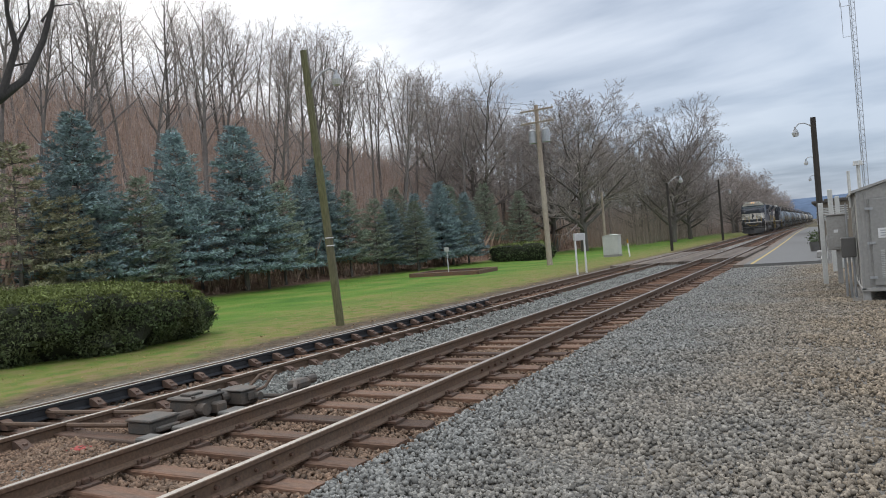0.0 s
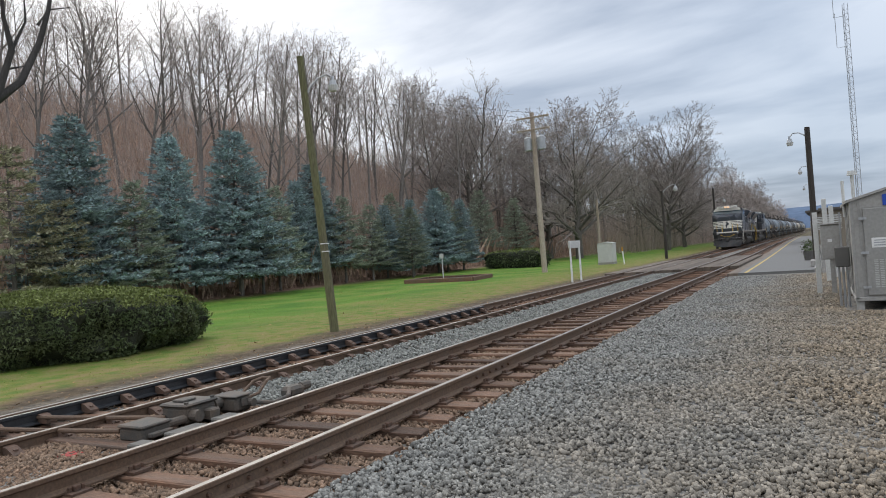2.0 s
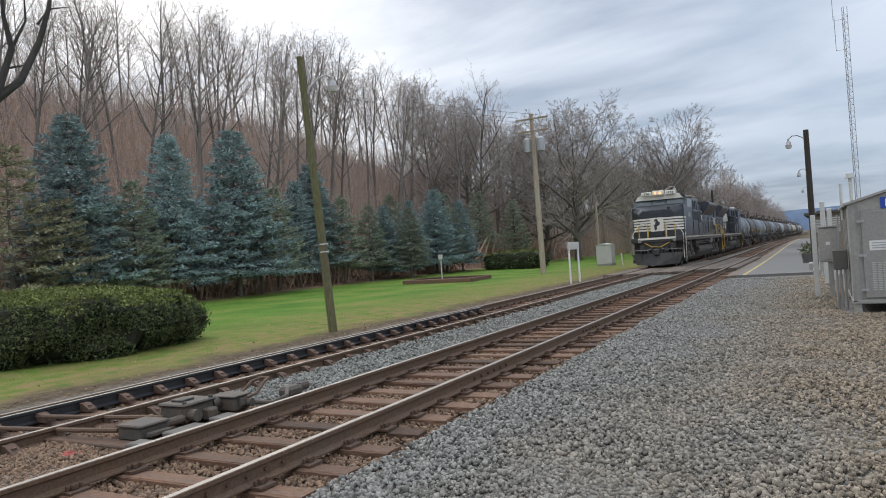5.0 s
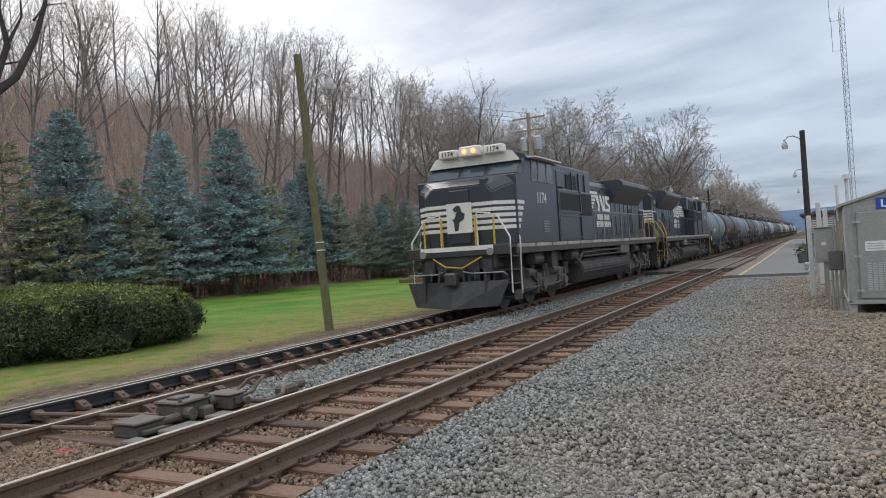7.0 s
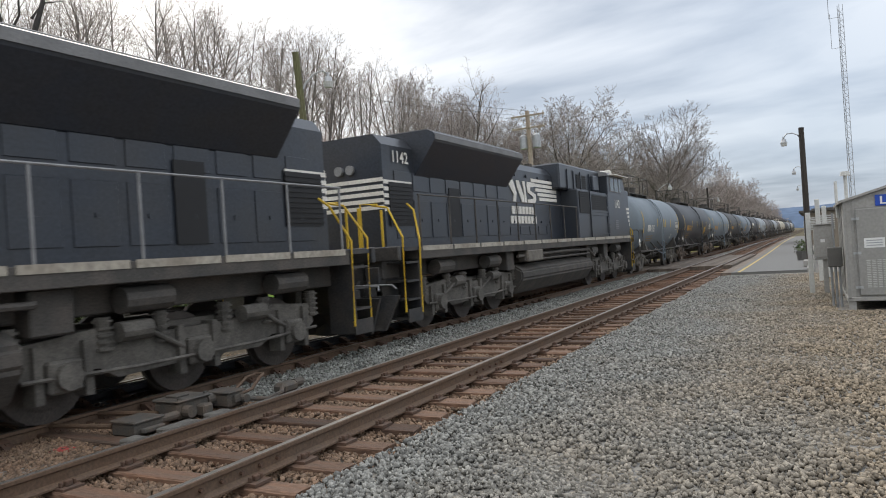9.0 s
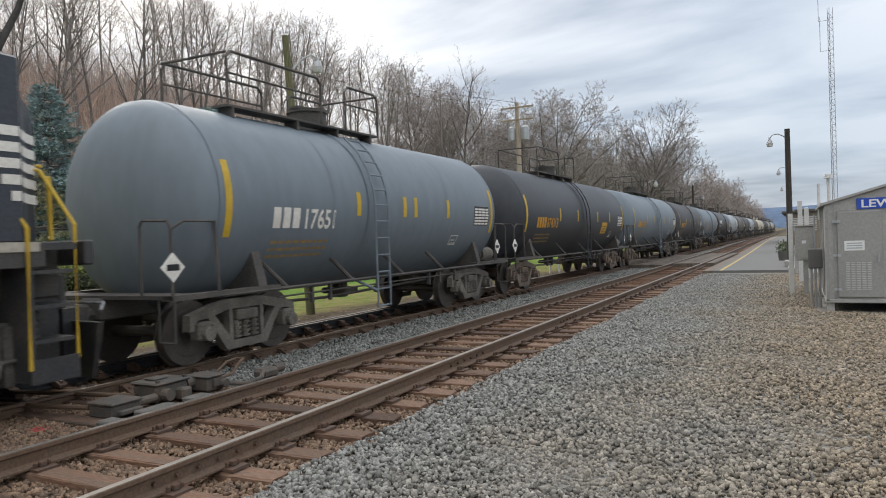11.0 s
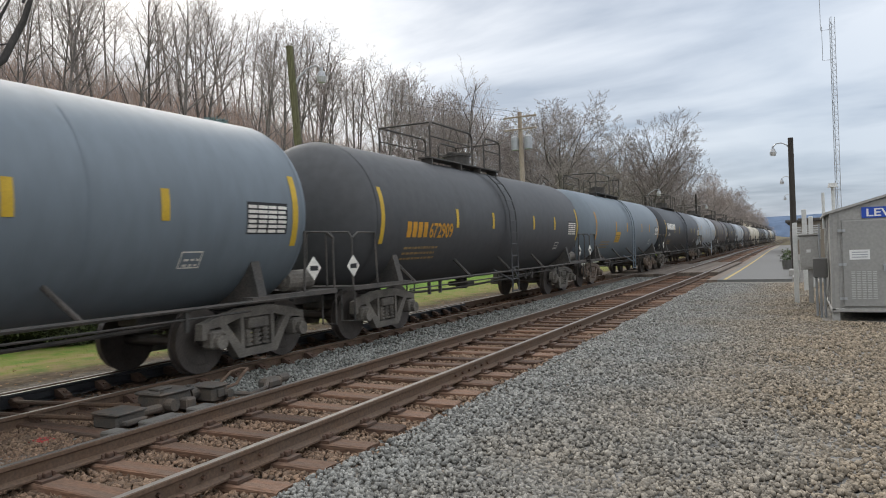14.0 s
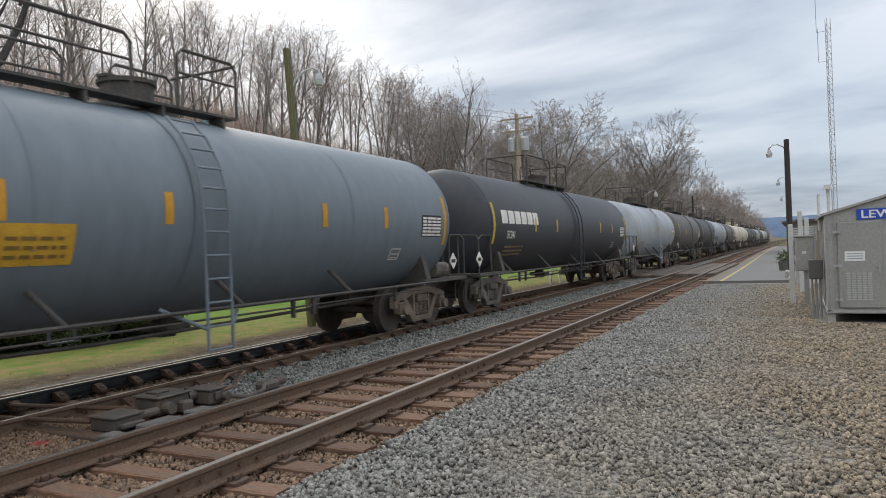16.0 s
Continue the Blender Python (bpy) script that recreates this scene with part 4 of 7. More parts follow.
def freight_truck(root, y, material, spin=True):
    """A two-axle freight truck: cast side frames with openings, spring groups, bolster, wheelsets."""
    bm = bmesh.new()
    for s in (-1, 1):
        x0, x1 = sorted((s * 0.94, s * 1.08))
        prism(bm, [(-1.12, 0.5), (-1.1, 0.72), (-0.78, 0.80), (-0.35, 0.88), (0.35, 0.88), (0.78, 0.80), (1.1, 0.72), (1.12, 0.5), (1.0, 0.5), (0.98, 0.64), (0.72, 0.66),
                   (0.38, 0.74), (-0.38, 0.74), (-0.72, 0.66), (-0.98, 0.64), (-1.0, 0.5)], "x", x0, x1)
        prism(bm, [(-0.8, 0.70), (-0.66, 0.70), (-0.30, 0.28), (0.30, 0.28), (0.66, 0.70), (0.8, 0.70), (0.42, 0.16), (-0.42, 0.16)], "x", x0, x1)
        for k in (-0.36, 0.30):
            box(bm, x0, x1, k, k + 0.07, 0.25, 0.78)
        for k in (-0.89, 0.89):
            box(bm, *sorted((s * 0.96, s * 1.16)), k - 0.13, k + 0.13, 0.36, 0.62, 0.03)
            cyl(bm, (s * 1.1, k, 0.46), (s * 1.24, k, 0.46), 0.105, n=12)
        for k in (-0.18, -0.0, 0.18):
            cyl(bm, (s * 1.03, k, 0.3), (s * 1.03, k, 0.56), 0.05, n=8)
            for j in range(4):
                cyl(bm, (s * 1.03, k, 0.31 + j * 0.065), (s * 1.03, k, 0.34 + j * 0.065), 0.078, n=10)
        box(bm, *sorted((s * 0.9, s * 1.12)), -0.22, 0.22, 0.56, 0.72, 0.02)
    box(bm, -1.0, 1.0, -0.2, 0.2, 0.5, 0.78, 0.03)
    t = part("truck", bm, material, root, "cast steel truck with coil springs")
    t.location = (0, y, 0)
    for k in (-0.89, 0.89):
        w = loco_wheelset(t, k, 0.46)
        if not spin:
            WHEELS.pop()
    return t


def on_shell(u, h, r=R + 0.006):
    """The point of the shell at u along and h metres of arc above its mid-height on the +x side."""
    a = h / R
    return (r * math.cos(a), u, CZ + r * math.sin(a))


def patch(bm, u0, u1, h0, h1, r=R + 0.006, n=6, mi=0):
    vs = [[bm.verts.new(on_shell(u, h0 + (h1 - h0) * i / n, r)) for u in (u0, u1)] for i in range(n + 1)]
    for a, b in zip(vs, vs[1:]):
        bm.faces.new((a[0], a[1], b[1], b[0])).material_index = mi


def bars(bm, rng, u0, u1, h0, h1, rows, cols):
    """Rows of small plain bars where writing cannot be read."""
    for i in range(rows):
        z0 = h0 + (h1 - h0) * i / rows
        u = u0
        while u < u1 - 0.05:
            w = rng.uniform(0.05, (u1 - u0) / cols)
            patch(bm, u, min(u1, u + w), z0, z0 + (h1 - h0) / rows * 0.42, n=1)
            u += w + 0.035


def tank_car(label, shade, L, marks, number, tint, seed, spin=True, bright=False, plain=False, panel=0.0, mid=0.5):
    """A tank car; y runs back from the front end of its shell, z up from the rail."""
    rng = random.Random(seed)
    root = empty("tank_car", label, "tank car", "tank cars of the freight train")
    bm = bmesh.new()
    prof = [(0.0, 0.02)]
    for k in range(1, 8):
        a = k * math.pi / 14
        prof.append((0.62 * (1 - math.cos(a)), R * math.sin(a)))
    prof += [(0.62, R), (L * 0.25, R + 0.0), (L * 0.5, R), (L * 0.75, R)]
    prof += [(L - y, r) for y, r in prof[:9][::-1]]
    seg = 56
    rings = [[bm.verts.new((r * math.cos(k * 2 * math.pi / seg), y, CZ + r * math.sin(k * 2 * math.pi / seg))) for k in range(seg)] for y, r in prof]
    for a, b in zip(rings, rings[1:]):
        for k in range(seg):
            bm.faces.new((a[k], b[k], b[(k + 1) % seg], a[(k + 1) % seg]))
    bm.faces.new(rings[0]); bm.faces.new(rings[-1][::-1])
    bmesh.ops.remove_doubles(bm, verts=bm.verts, dist=0.0005)
    bmesh.ops.recalc_face_normals(bm, faces=bm.faces)
    shell = part("tank_shell", bm, shade, root, smooth=True)
    for y in (0.62, L * 0.3, L * 0.5 - 0.45, L * 0.7, L - 0.62):
        bm = bmesh.new()
        cyl(bm, (0, y - 0.012, CZ), (0, y + 0.012, CZ), R + 0.006, n=seg, caps=False)
        part("weld_seam", bm, shade, shell, smooth=True)
    # underframe: stub sills, bolster saddles, side running pipe, end platforms
    bm = bmesh.new()
    for a, d in ((1.5, -1), (L - 1.5, 1)):
        box(bm, -0.2, 0.2, *sorted((a - d * 1.2, a + d * 1.8)), 0.72, 1.02, 0.02)
        for s in (-1, 1):
            prism(bm, [(s * 0.2, 0.8), (s * 1.42, 0.98), (s * 1.42, 1.06), (s * 1.28, 1.62), (s * 1.05, 1.3), (s * 0.2, 0.95)], "y", a - 0.09, a + 0.09)
            box(bm, *sorted((s * 1.3, s * 1.5)), *sorted((a - d * 0.3, a + d * 1.75)), 0.98, 1.05)
        box(bm, -1.5, 1.5, *sorted((a + d * 1.25, a + d * 1.75)), 1.0, 1.05)
        cyl(bm, (0, a + d * 1.6, 0.8), (0, a + d * 2.05, 0.8), 0.09, n=8)
        box(bm, -0.14, 0.14, *sorted((a + d * 1.9, a + d * 2.1)), 0.64, 0.96, 0.04)
    pieces("underframe", bm, M_UNDER, root, "black stub sill or saddle")
    bm = bmesh.new()
    for s in (1, -1):
        tube(bm, [(s * 1.48, 0.6, 0.99), (s * 1.48, L - 0.6, 0.99)], 0.028, 6)
        tube(bm, [(s * 1.44, 1.8, 0.86), (s * 1.44, L - 1.8, 0.86)], 0.016, 6)
        k = 2.0
        while k < L - 1.9:
            cyl(bm, (s * 1.48, k, 0.97), (s * 1.15, k - 0.25, 1.42), 0.035, n=6)
            k += (L - 3.8) / 4
        for k in (2.6, 3.1, L * 0.5 + 1.2, L * 0.5 + 1.7, L - 3.0):
            box(bm, s * 1.44 - 0.03, s * 1.44 + 0.03, k, k + 0.05, 0.7, 0.98)
    part("side_rail", bm, M_UNDER, root, "pipe rail along the tank's foot")
    bm = bmesh.new()
    cyl(bm, (0, L * 0.5, CZ - R - 0.28), (0, L * 0.5, CZ - R + 0.1), 0.16, n=12)
    box(bm, -0.3, 0.3, L * 0.5 - 0.25, L * 0.5 + 0.25, CZ - R - 0.2, CZ - R - 0.08, 0.03)
    cyl(bm, (-0.1, L - 2.6, 0.78), (-0.1, L - 1.8, 0.78), 0.17, n=12)
    tube(bm, [(0.4, 1.8, 0.7), (0.4, L * 0.4, 0.62), (0.4, L - 2, 0.7)], 0.03, 6)
    part("outlet_valve", bm, M_UNDER, root)
    bm = bmesh.new()
    cyl(bm, (0.95, L - 0.2, 1.05), (0.95, L - 0.2, 1.1), 0.1, n=6)
    cyl(bm, (0.95, L - 0.5, 1.22), (0.95, L + 0.15, 1.22), 0.17, n=14)
    cyl(bm, (0.95, L - 0.55, 1.22), (0.95, L + 0.2, 1.22), 0.09, n=10)
    part("brake_reservoir", bm, M_TRUCK, root, "cylindrical brake reservoir on the end platform")
    for a, d in ((-0.22, -1), (L + 0.22, 1)):
        bm = bmesh.new()
        for s in (1, -1):
            tube(bm, [(s * 1.46, a, 1.02), (s * 1.46, a, 1.9), (s * 1.40, a, 2.0), (s * 0.95, a, 2.02), (s * 0.9, a, 1.94), (s * 0.9, a, 1.04)], 0.022, 6)
            tube(bm, [(s * 1.46, a, 1.9), (s * 1.46, a - d * 0.2, 2.0), (s * 1.46, a - d * 0.75, 2.0), (s * 1.46, a - d * 0.8, 1.04)], 0.022, 6)
            tube(bm, [(s * 1.48, a, 1.0), (s * 1.48, a, 0.45), (s * 1.2, a, 0.45), (s * 1.2, a, 1.0)], 0.018, 6)
        pieces("end_handrail", bm, M_UNDER, root)
    # top platform, manway, ladder
    m = L * mid
    top = CZ + R
    bm = bmesh.new()
    for s in (1, -1):
        box(bm, *sorted((s * 0.36, s * 0.70)), m - 2.9, m + 1.45, top + 0.0, top + 0.035)
        for k in (-2.8, -1.2, 0, 1.15):
            box(bm, *sorted((s * 0.4, s * 0.69)), m + k, m + k + 0.05, top - 0.2, top + 0.005)
    part("platform", bm, M_UNDER, root, "black grated walkway on the tank top")
    bm = bmesh.new()
    cyl(bm, (0, m, top - 0.1), (0, m, top + 0.36), 0.36, n=20)
    cyl(bm, (0, m, top + 0.36), (0, m, top + 0.42), 0.40, n=20)
    box(bm, -0.1, 0.1, m - 0.42, m + 0.42, top + 0.42, top + 0.46)
    cyl(bm, (0, m + 0.75, top - 0.05), (0, m + 0.75, top + 0.2), 0.14, n=10)
    part("manway", bm, M_UNDER if not bright else shade, root, "round manway housing")
    bm = bmesh.new()
    h = top + 0.86
    for s in (1, -1):
        x = s * 0.70
        for a, b in ((m - 2.9, m - 0.5), (m + 0.28, m + 1.45)):
            tube(bm, [(x, a, top), (x, a, h - 0.1), (x, a + 0.1 * (1 if b > a else -1), h), (x, b - 0.1, h), (x, b, h - 0.1), (x, b, top + 0.03)], 0.025, 6)
            tube(bm, [(x, a, top + 0.52), (x, b, top + 0.52)], 0.018, 6)
    for y in (m - 2.9, m + 1.45):
        tube(bm, [(-0.70, y, h - 0.02), (0.70, y, h - 0.02)], 0.022, 6)
    pieces("platform_rail", bm, M_UNDER, root, "black tubular railing round the manway")
    for s in (1, -1):
        bm = bmesh.new()
        arc = [(s * (R + 0.12) * math.cos(a), (R + 0.12) * math.sin(a) + CZ) for a in [radians(d) for d in (52, 38, 24, 10, 0)]]
        for y in (m - 0.22, m + 0.22):
            tube(bm, [(x, y, z) for x, z in arc] + [(s * 1.62, y, CZ - 0.9), (s * 1.62, y, 0.45)], 0.022, 6)
        for k in range(6):
            a = radians(50 - k * 10)
            x, z = s * (R + 0.12) * math.cos(a), CZ + (R + 0.12) * math.sin(a)
            cyl(bm, (x, m - 0.22, z), (x, m + 0.22, z), 0.016, n=6)
        for k in range(6):
            z = CZ - 0.3 - k * 0.31
            cyl(bm, (s * 1.62, m - 0.22, z), (s * 1.62, m + 0.22, z), 0.016, n=6)
        for y in (m - 0.22, m + 0.22):
            cyl(bm, (s * 1.62, y, 0.75), (s * 1.3, y + (0.5 if y > m else -0.5), 1.05), 0.025, n=6)
        part("ladder", bm, shade, root, "side ladder up to the walkway")
    bm = bmesh.new()
    cyl(bm, (0, m - 0.26, CZ), (0, m + 0.26, CZ), R + 0.012, n=seg, caps=False)
    part("ladder_band", bm, shade, shell, smooth=True)
    if not plain:
        bm = bmesh.new()
        for u, h0, h1 in ((0.72, -0.55, 0.55), (3.95, -0.2, 0.22), (6.05, -0.2, 0.2), (L - 5.3, -0.2, 0.2), (L - 3.35, -0.2, 0.2), (L - 0.85, -0.55, 0.55)):
            patch(bm, u, u + 0.13, h0, h1)
        pieces("reflective_strip", bm, tint if panel == 4.0 else M_SAFETY, shell, "yellow reflective strips")
        bm = bmesh.new()
        patch(bm, L - 1.85, L - 0.98, -0.36, 0.1, n=4)
        part("data_panel", bm, M_GRILLE, shell, "black test-data stencil panel")
        bm = bmesh.new()
        for i in range(6):
            for k in range(4):
                u = L - 1.83 + k * 0.21
                patch(bm, u, u + 0.2 - 0.03 * rng.random(), -0.34 + i * 0.07, -0.295 + i * 0.07, R + 0.01, 1)
        patch(bm, L - 2.95, L - 2.93, -0.85, -0.6, n=1); patch(bm, L - 2.6, L - 2.58, -0.85, -0.6, n=1)
        patch(bm, L - 2.95, L - 2.58, -0.62, -0.6, n=1); patch(bm, L - 2.95, L - 2.58, -0.85, -0.83, n=1)
        bars(bm, rng, L - 2.88, L - 2.62, -0.82, -0.66, 2, 3)
        part("data_stencil", bm, M_WHITE, shell, "white stencilled data rows")
        bm = bmesh.new()
        bars(bm, rng, 1.75, 3.2, -0.92, -0.55, 3, 9)
        part("small_stencil", bm, mat("faded_small_stencil", (0.34, 0.22, 0.09), 0.7, vary=0.3, scale=6), shell, "faded stencil rows")
    for a, x in ((-0.22, 1.47), (L - 0.25, 1.4)):
        bm = bmesh.new()
        prism(bm, [(a, 1.22), (a + 0.19, 1.41), (a, 1.6), (a - 0.19, 1.41)], "x", x, x + 0.012)
        pl = part("placard", bm, M_WHITE, root, "white diamond placard")
        bm = bmesh.new()
        box(bm, x + 0.012, x + 0.016, a - 0.1, a + 0.1, 1.37, 1.45)
        part("placard_bar", bm, M_GRILLE, pl)
    if number and marks:
        bm = bmesh.new()
        u = 1.72
        big = 0.44 if marks < 6 else 0.3
        for k in range(marks):
            if marks < 6:
                patch(bm, u, u + 0.17, -0.42, -0.1, n=2)
                u += 0.23
            else:
                patch(bm, u - 0.4, u + 0.02, 0.0, 0.36, n=2)
                u += 0.5
        u = u + 0.02 if marks < 6 else 1.7
        pieces("owner_mark", bm, tint, shell, "owner's mark in block shapes")
        lettering("car_number", number, big, tint, shell, lambda a, b: Vector(on_shell(u + a, (-0.42 if marks < 6 else -0.4) + b, R + 0.009)), wide=0.85)
    if panel:
        bm = bmesh.new()
        patch(bm, panel, panel + 0.85, -0.68, -0.22, n=4)
        o = part("notice_panel", bm, M_PANEL, shell, "orange notice panel")
        bm = bmesh.new()
        bars(bm, rng, panel + 0.08, panel + 0.76, -0.6, -0.3, 3, 4)
        for v in bm.verts:
            v.co.x += 0.004
        pieces("notice_bar", bm, mat("faded_stencil", (0.22, 0.13, 0.03), 0.7, vary=0.2), o)
    freight_truck(root, 1.5, rng.choice((M_TRUCK, M_RUST)), spin)
    freight_truck(root, L - 1.25, rng.choice((M_TRUCK, M_RUST)), spin)
    return root


M_BLUE = mat("blue_grey_tank_paint", (0.155, 0.188, 0.213), 0.52, vary=0.10, scale=0.5, fine=4, bump=0.02, stretch=(1, 1.2, 0.35), second=(0.11, 0.138, 0.158))
M_PALE = mat("pale_grey_tank_paint", (0.36, 0.39, 0.415), 0.55, vary=0.2, scale=0.8, fine=14, bump=0.04, second=(0.15, 0.17, 0.185))
M_TANKB = mat("black_tank_paint", (0.032, 0.036, 0.042), 0.5, vary=0.14, scale=0.5, fine=5, bump=0.05, second=(0.045, 0.046, 0.048))
M_TANKD = mat("dusty_charcoal_tank_paint", (0.064, 0.066, 0.069), 0.62, vary=0.14, scale=0.5, fine=5, bump=0.05, second=(0.07, 0.068, 0.065))
M_BROWN = mat("brownish_tank_paint", (0.12, 0.11, 0.105), 0.6, vary=0.15, scale=0.5, fine=5, bump=0.05, second=(0.045, 0.04, 0.04))
M_CREAM = mat("cream_tank_paint", (0.55, 0.50, 0.40), 0.6, vary=0.2, scale=0.9, fine=16, second=(0.35, 0.31, 0.25))
M_ORANGE = mat("orange_stencil", (0.62, 0.30, 0.02), 0.6, vary=0.2, scale=5)
M_PANEL = mat("orange_placard", (0.60, 0.34, 0.03), 0.6, vary=0.2, scale=5)

VEHICLES = []   # each with its place along the train and its heading
loco_a = locomotive("black freight locomotive with white nose stripes leading the train", "1174", True, "white")
VEHICLES.append((loco_a, 0.0, False))
loco_b = locomotive("black freight locomotive coupled backwards behind the leader", "1142", False, "yellow", True)
VEHICLES.append((loco_b, 39.0, True))
CARS = [
    ("blue-grey tank car with orange strips coupled behind the locomotives", M_BLUE, 40.9, 51.8, 3, "17651", M_WHITE, False),
    ("glossy black tank car with yellow lettering and orange panel", M_TANKB, 52.9, 67.0, 4, "674313", M_ORANGE, False),
    ("blue-grey tank car with orange lettering and faint scrawls", M_BLUE, 68.1, 82.5, 4, "669151", M_ORANGE, False),
    ("dusty charcoal tank car with yellow lettering", M_TANKD, 83.5, 97.9, 4, "672909", M_ORANGE, False),
    ("blue-grey tank car with faded orange lettering", M_BLUE, 99.0, 113.6, 4, "", M_ORANGE, False),
    ("black tank car with white lettering blocks", M_TANKB, 114.9, 131.9, 6, "51241", M_WHITE, False),
]
for i, (label, shade, u0, u1, marks, number, tint, bright) in enumerate(CARS):
    VEHICLES.append((tank_car(label, shade, u1 - u0, marks, number, tint, i + 3, True, bright, False, {1: 9.6, 4: 4.0}.get(i, 0.0), {0: 0.42, 4: 0.465}.get(i, 0.5)), u0, False))
far_cars = {"pale": tank_car("pale grey tank car far back in the train", M_PALE, 13.2, 0, "", M_ORANGE, 20, False),
            "brown": tank_car("brownish tank car far back in the train", M_BROWN, 13.2, 0, "", M_ORANGE, 21, False),
            "dark": tank_car("black tank car far back in the train", M_TANKD, 13.2, 0, "", M_ORANGE, 22, False),
            "cream": tank_car("cream tank car far back in the train", M_CREAM, 13.2, 0, "", M_ORANGE, 23, False, True, True)}
u, used = 133.2, set()
for kind in ("pale", "brown", "dark", "pale", "brown", "cream", "cream", "dark", "dark", "pale", "dark", "cream", "pale", "dark"):
    car = far_cars[kind] if kind not in used else copy_thing(far_cars[kind], pose(0, 0, 0))
    used.add(kind)
    VEHICLES.append((car, u, False))
    u += 14.6


# ---- ballast ----
def gravel_top(x, y):
    return shoulder(x, y) if x > 1.36 + 0.1 * noise.noise((y, 0, 0)) and not (y > 30.9 and x < 4.8) and not (x > 5.2 and 16.4 < y < 20) else None


def crib_top(x, y):
    return -0.075 + 0.02 * noise.noise((x * 2, y * 2, 5))


stones("ballast_field", "loose grey and tan crushed stone beside the track", M_STONE, 135000, (ranged(1.2, 9.5, 1.6, 30, 1.9), gravel_top), (0.015, 0.038), 1)
stones("track_ballast", "brown rust-stained ballast between the near rails", M_STONE_RUST, 40000, (ranged(-1.35, 1.5, 2.0, 30, 1.6), crib_top), (0.018, 0.042), 2)
stones("fresh_ballast", "fresh grey-green ballast between the tracks", M_STONE_BLUE, 14000, (ranged(-2.75, -1.2, 6.6, 36, 1.3), lambda x, y: -0.03 + 0.04 * noise.noise((x, y, 2)) + 0.0), (0.02, 0.045), 3)
stones("old_ballast", "dull brown-grey ballast round the switch machine", M_STONE_RUST, 11000, (ranged(-2.75, -1.2, 2.6, 6.9, 1.0), lambda x, y: -0.04 + 0.03 * noise.noise((x, y, 2))), (0.014, 0.034), 7)
stones("siding_ballast", "grey ballast under the far track", M_STONE_RUST, 11000, (ranged(-5.3, -2.6, 3.5, 40, 1.3), lambda x, y: -0.135 + 0.02 * noise.noise((x, y, 2))), (0.03, 0.06), 4)


# ---- lawn, hedges ----
def cards(name, label, material, centres, sizes, seed, parent=None, category="", kind="", lean=1.0, tall=1.0):
    """Many small pointed leaves at the centres, turned every way."""
    rng = np.random.default_rng(seed)
    n = len(centres)
    c = np.asarray(centres, float)
    d1 = rng.normal(size=(n, 3)); d1[:, 2] *= lean; d1 /= np.linalg.norm(d1, axis=1)[:, None]
    d2 = np.cross(d1, rng.normal(size=(n, 3))); d2 /= np.linalg.norm(d2, axis=1)[:, None]
    s = np.asarray(sizes, float)[:, None]
    if lean < 0.5:
        d2 = np.cross(d1, rng.normal(0, 0.3, (n, 3)) + (0, 0, 1)); d2 /= np.linalg.norm(d2, axis=1)[:, None]
    if tall > 1:
        d1 = np.column_stack([rng.normal(0, 0.25, n), rng.normal(0, 0.25, n), np.ones(n)])
    v = np.stack([c - d2 * s * 0.22, c + d1 * s * 0.5 + d2 * s * 0.05, c + d1 * s, c + d2 * s * 0.22], 1).reshape(-1, 3)
    i = 4 * np.arange(n)[:, None]
    f = np.concatenate([i + [0, 1, 2], i + [0, 2, 3]], 0)
    ob = raw(name, v.tolist(), f.tolist(), material, parent, label)
    if category or kind:
        tagged(ob, label, category, kind=kind)
    return ob


M_BLADE = mat("mown_grass_blade", (0.14, 0.235, 0.036), 0.9, vary=0.3, scale=0.4, fine=3, bump=0, second=(0.25, 0.21, 0.08), island=0.35, spec=0.2)
M_LEAF_FALLEN = mat("fallen_leaf", (0.33, 0.20, 0.10), 0.9, vary=0.3, scale=2, bump=0, island=0.5, spec=0.2)
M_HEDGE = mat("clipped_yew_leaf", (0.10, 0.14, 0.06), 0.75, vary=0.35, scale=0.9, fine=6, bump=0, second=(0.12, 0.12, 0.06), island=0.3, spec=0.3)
# yellower leaf for hedge tops, also brightened as if lit from above
M_HEDGE_TOP = mat("clipped_yew_leaf_lit_top", (0.20, 0.235, 0.075), 0.75, vary=0.3, scale=0.9, fine=6, bump=0, island=0.4, spec=0.3)
M_TWIG = mat("grey_brown_twig", (0.36, 0.31, 0.28), 0.9, vary=0.3, scale=2, fine=20, bump=0.1, obj_random=0.25)
M_THICKET = mat("pale_brown_sapling", (0.42, 0.35, 0.31), 0.9, vary=0.3, scale=0.2, fine=3, bump=0, second=(0.36, 0.27, 0.22), island=0.3, spec=0.2)
M_BARK_DARK = mat("dark_tree_bark", (0.05, 0.045, 0.041), 0.95, vary=0.35, scale=2, fine=25, bump=0.6, depth=0.03, stretch=(1, 1, 0.25))
M_BARK = mat("grey_bark", (0.18, 0.16, 0.143), 0.95, vary=0.35, scale=2, fine=25, bump=0.6, depth=0.03, stretch=(1, 1, 0.25), obj_random=0.25)
M_BRUSH = mat("brown_undergrowth", (0.42, 0.295, 0.225), 0.9, vary=0.35, scale=0.15, fine=6, bump=0, second=(0.31, 0.235, 0.185), island=0.35, spec=0.2)
M_SPRUCE_BLUE = mat("blue_spruce_needles", (0.37, 0.465, 0.475), 0.8, vary=0.3, scale=0.8, fine=8, bump=0, second=(0.27, 0.35, 0.34), island=0.4, obj_random=0.12, spec=0.25)
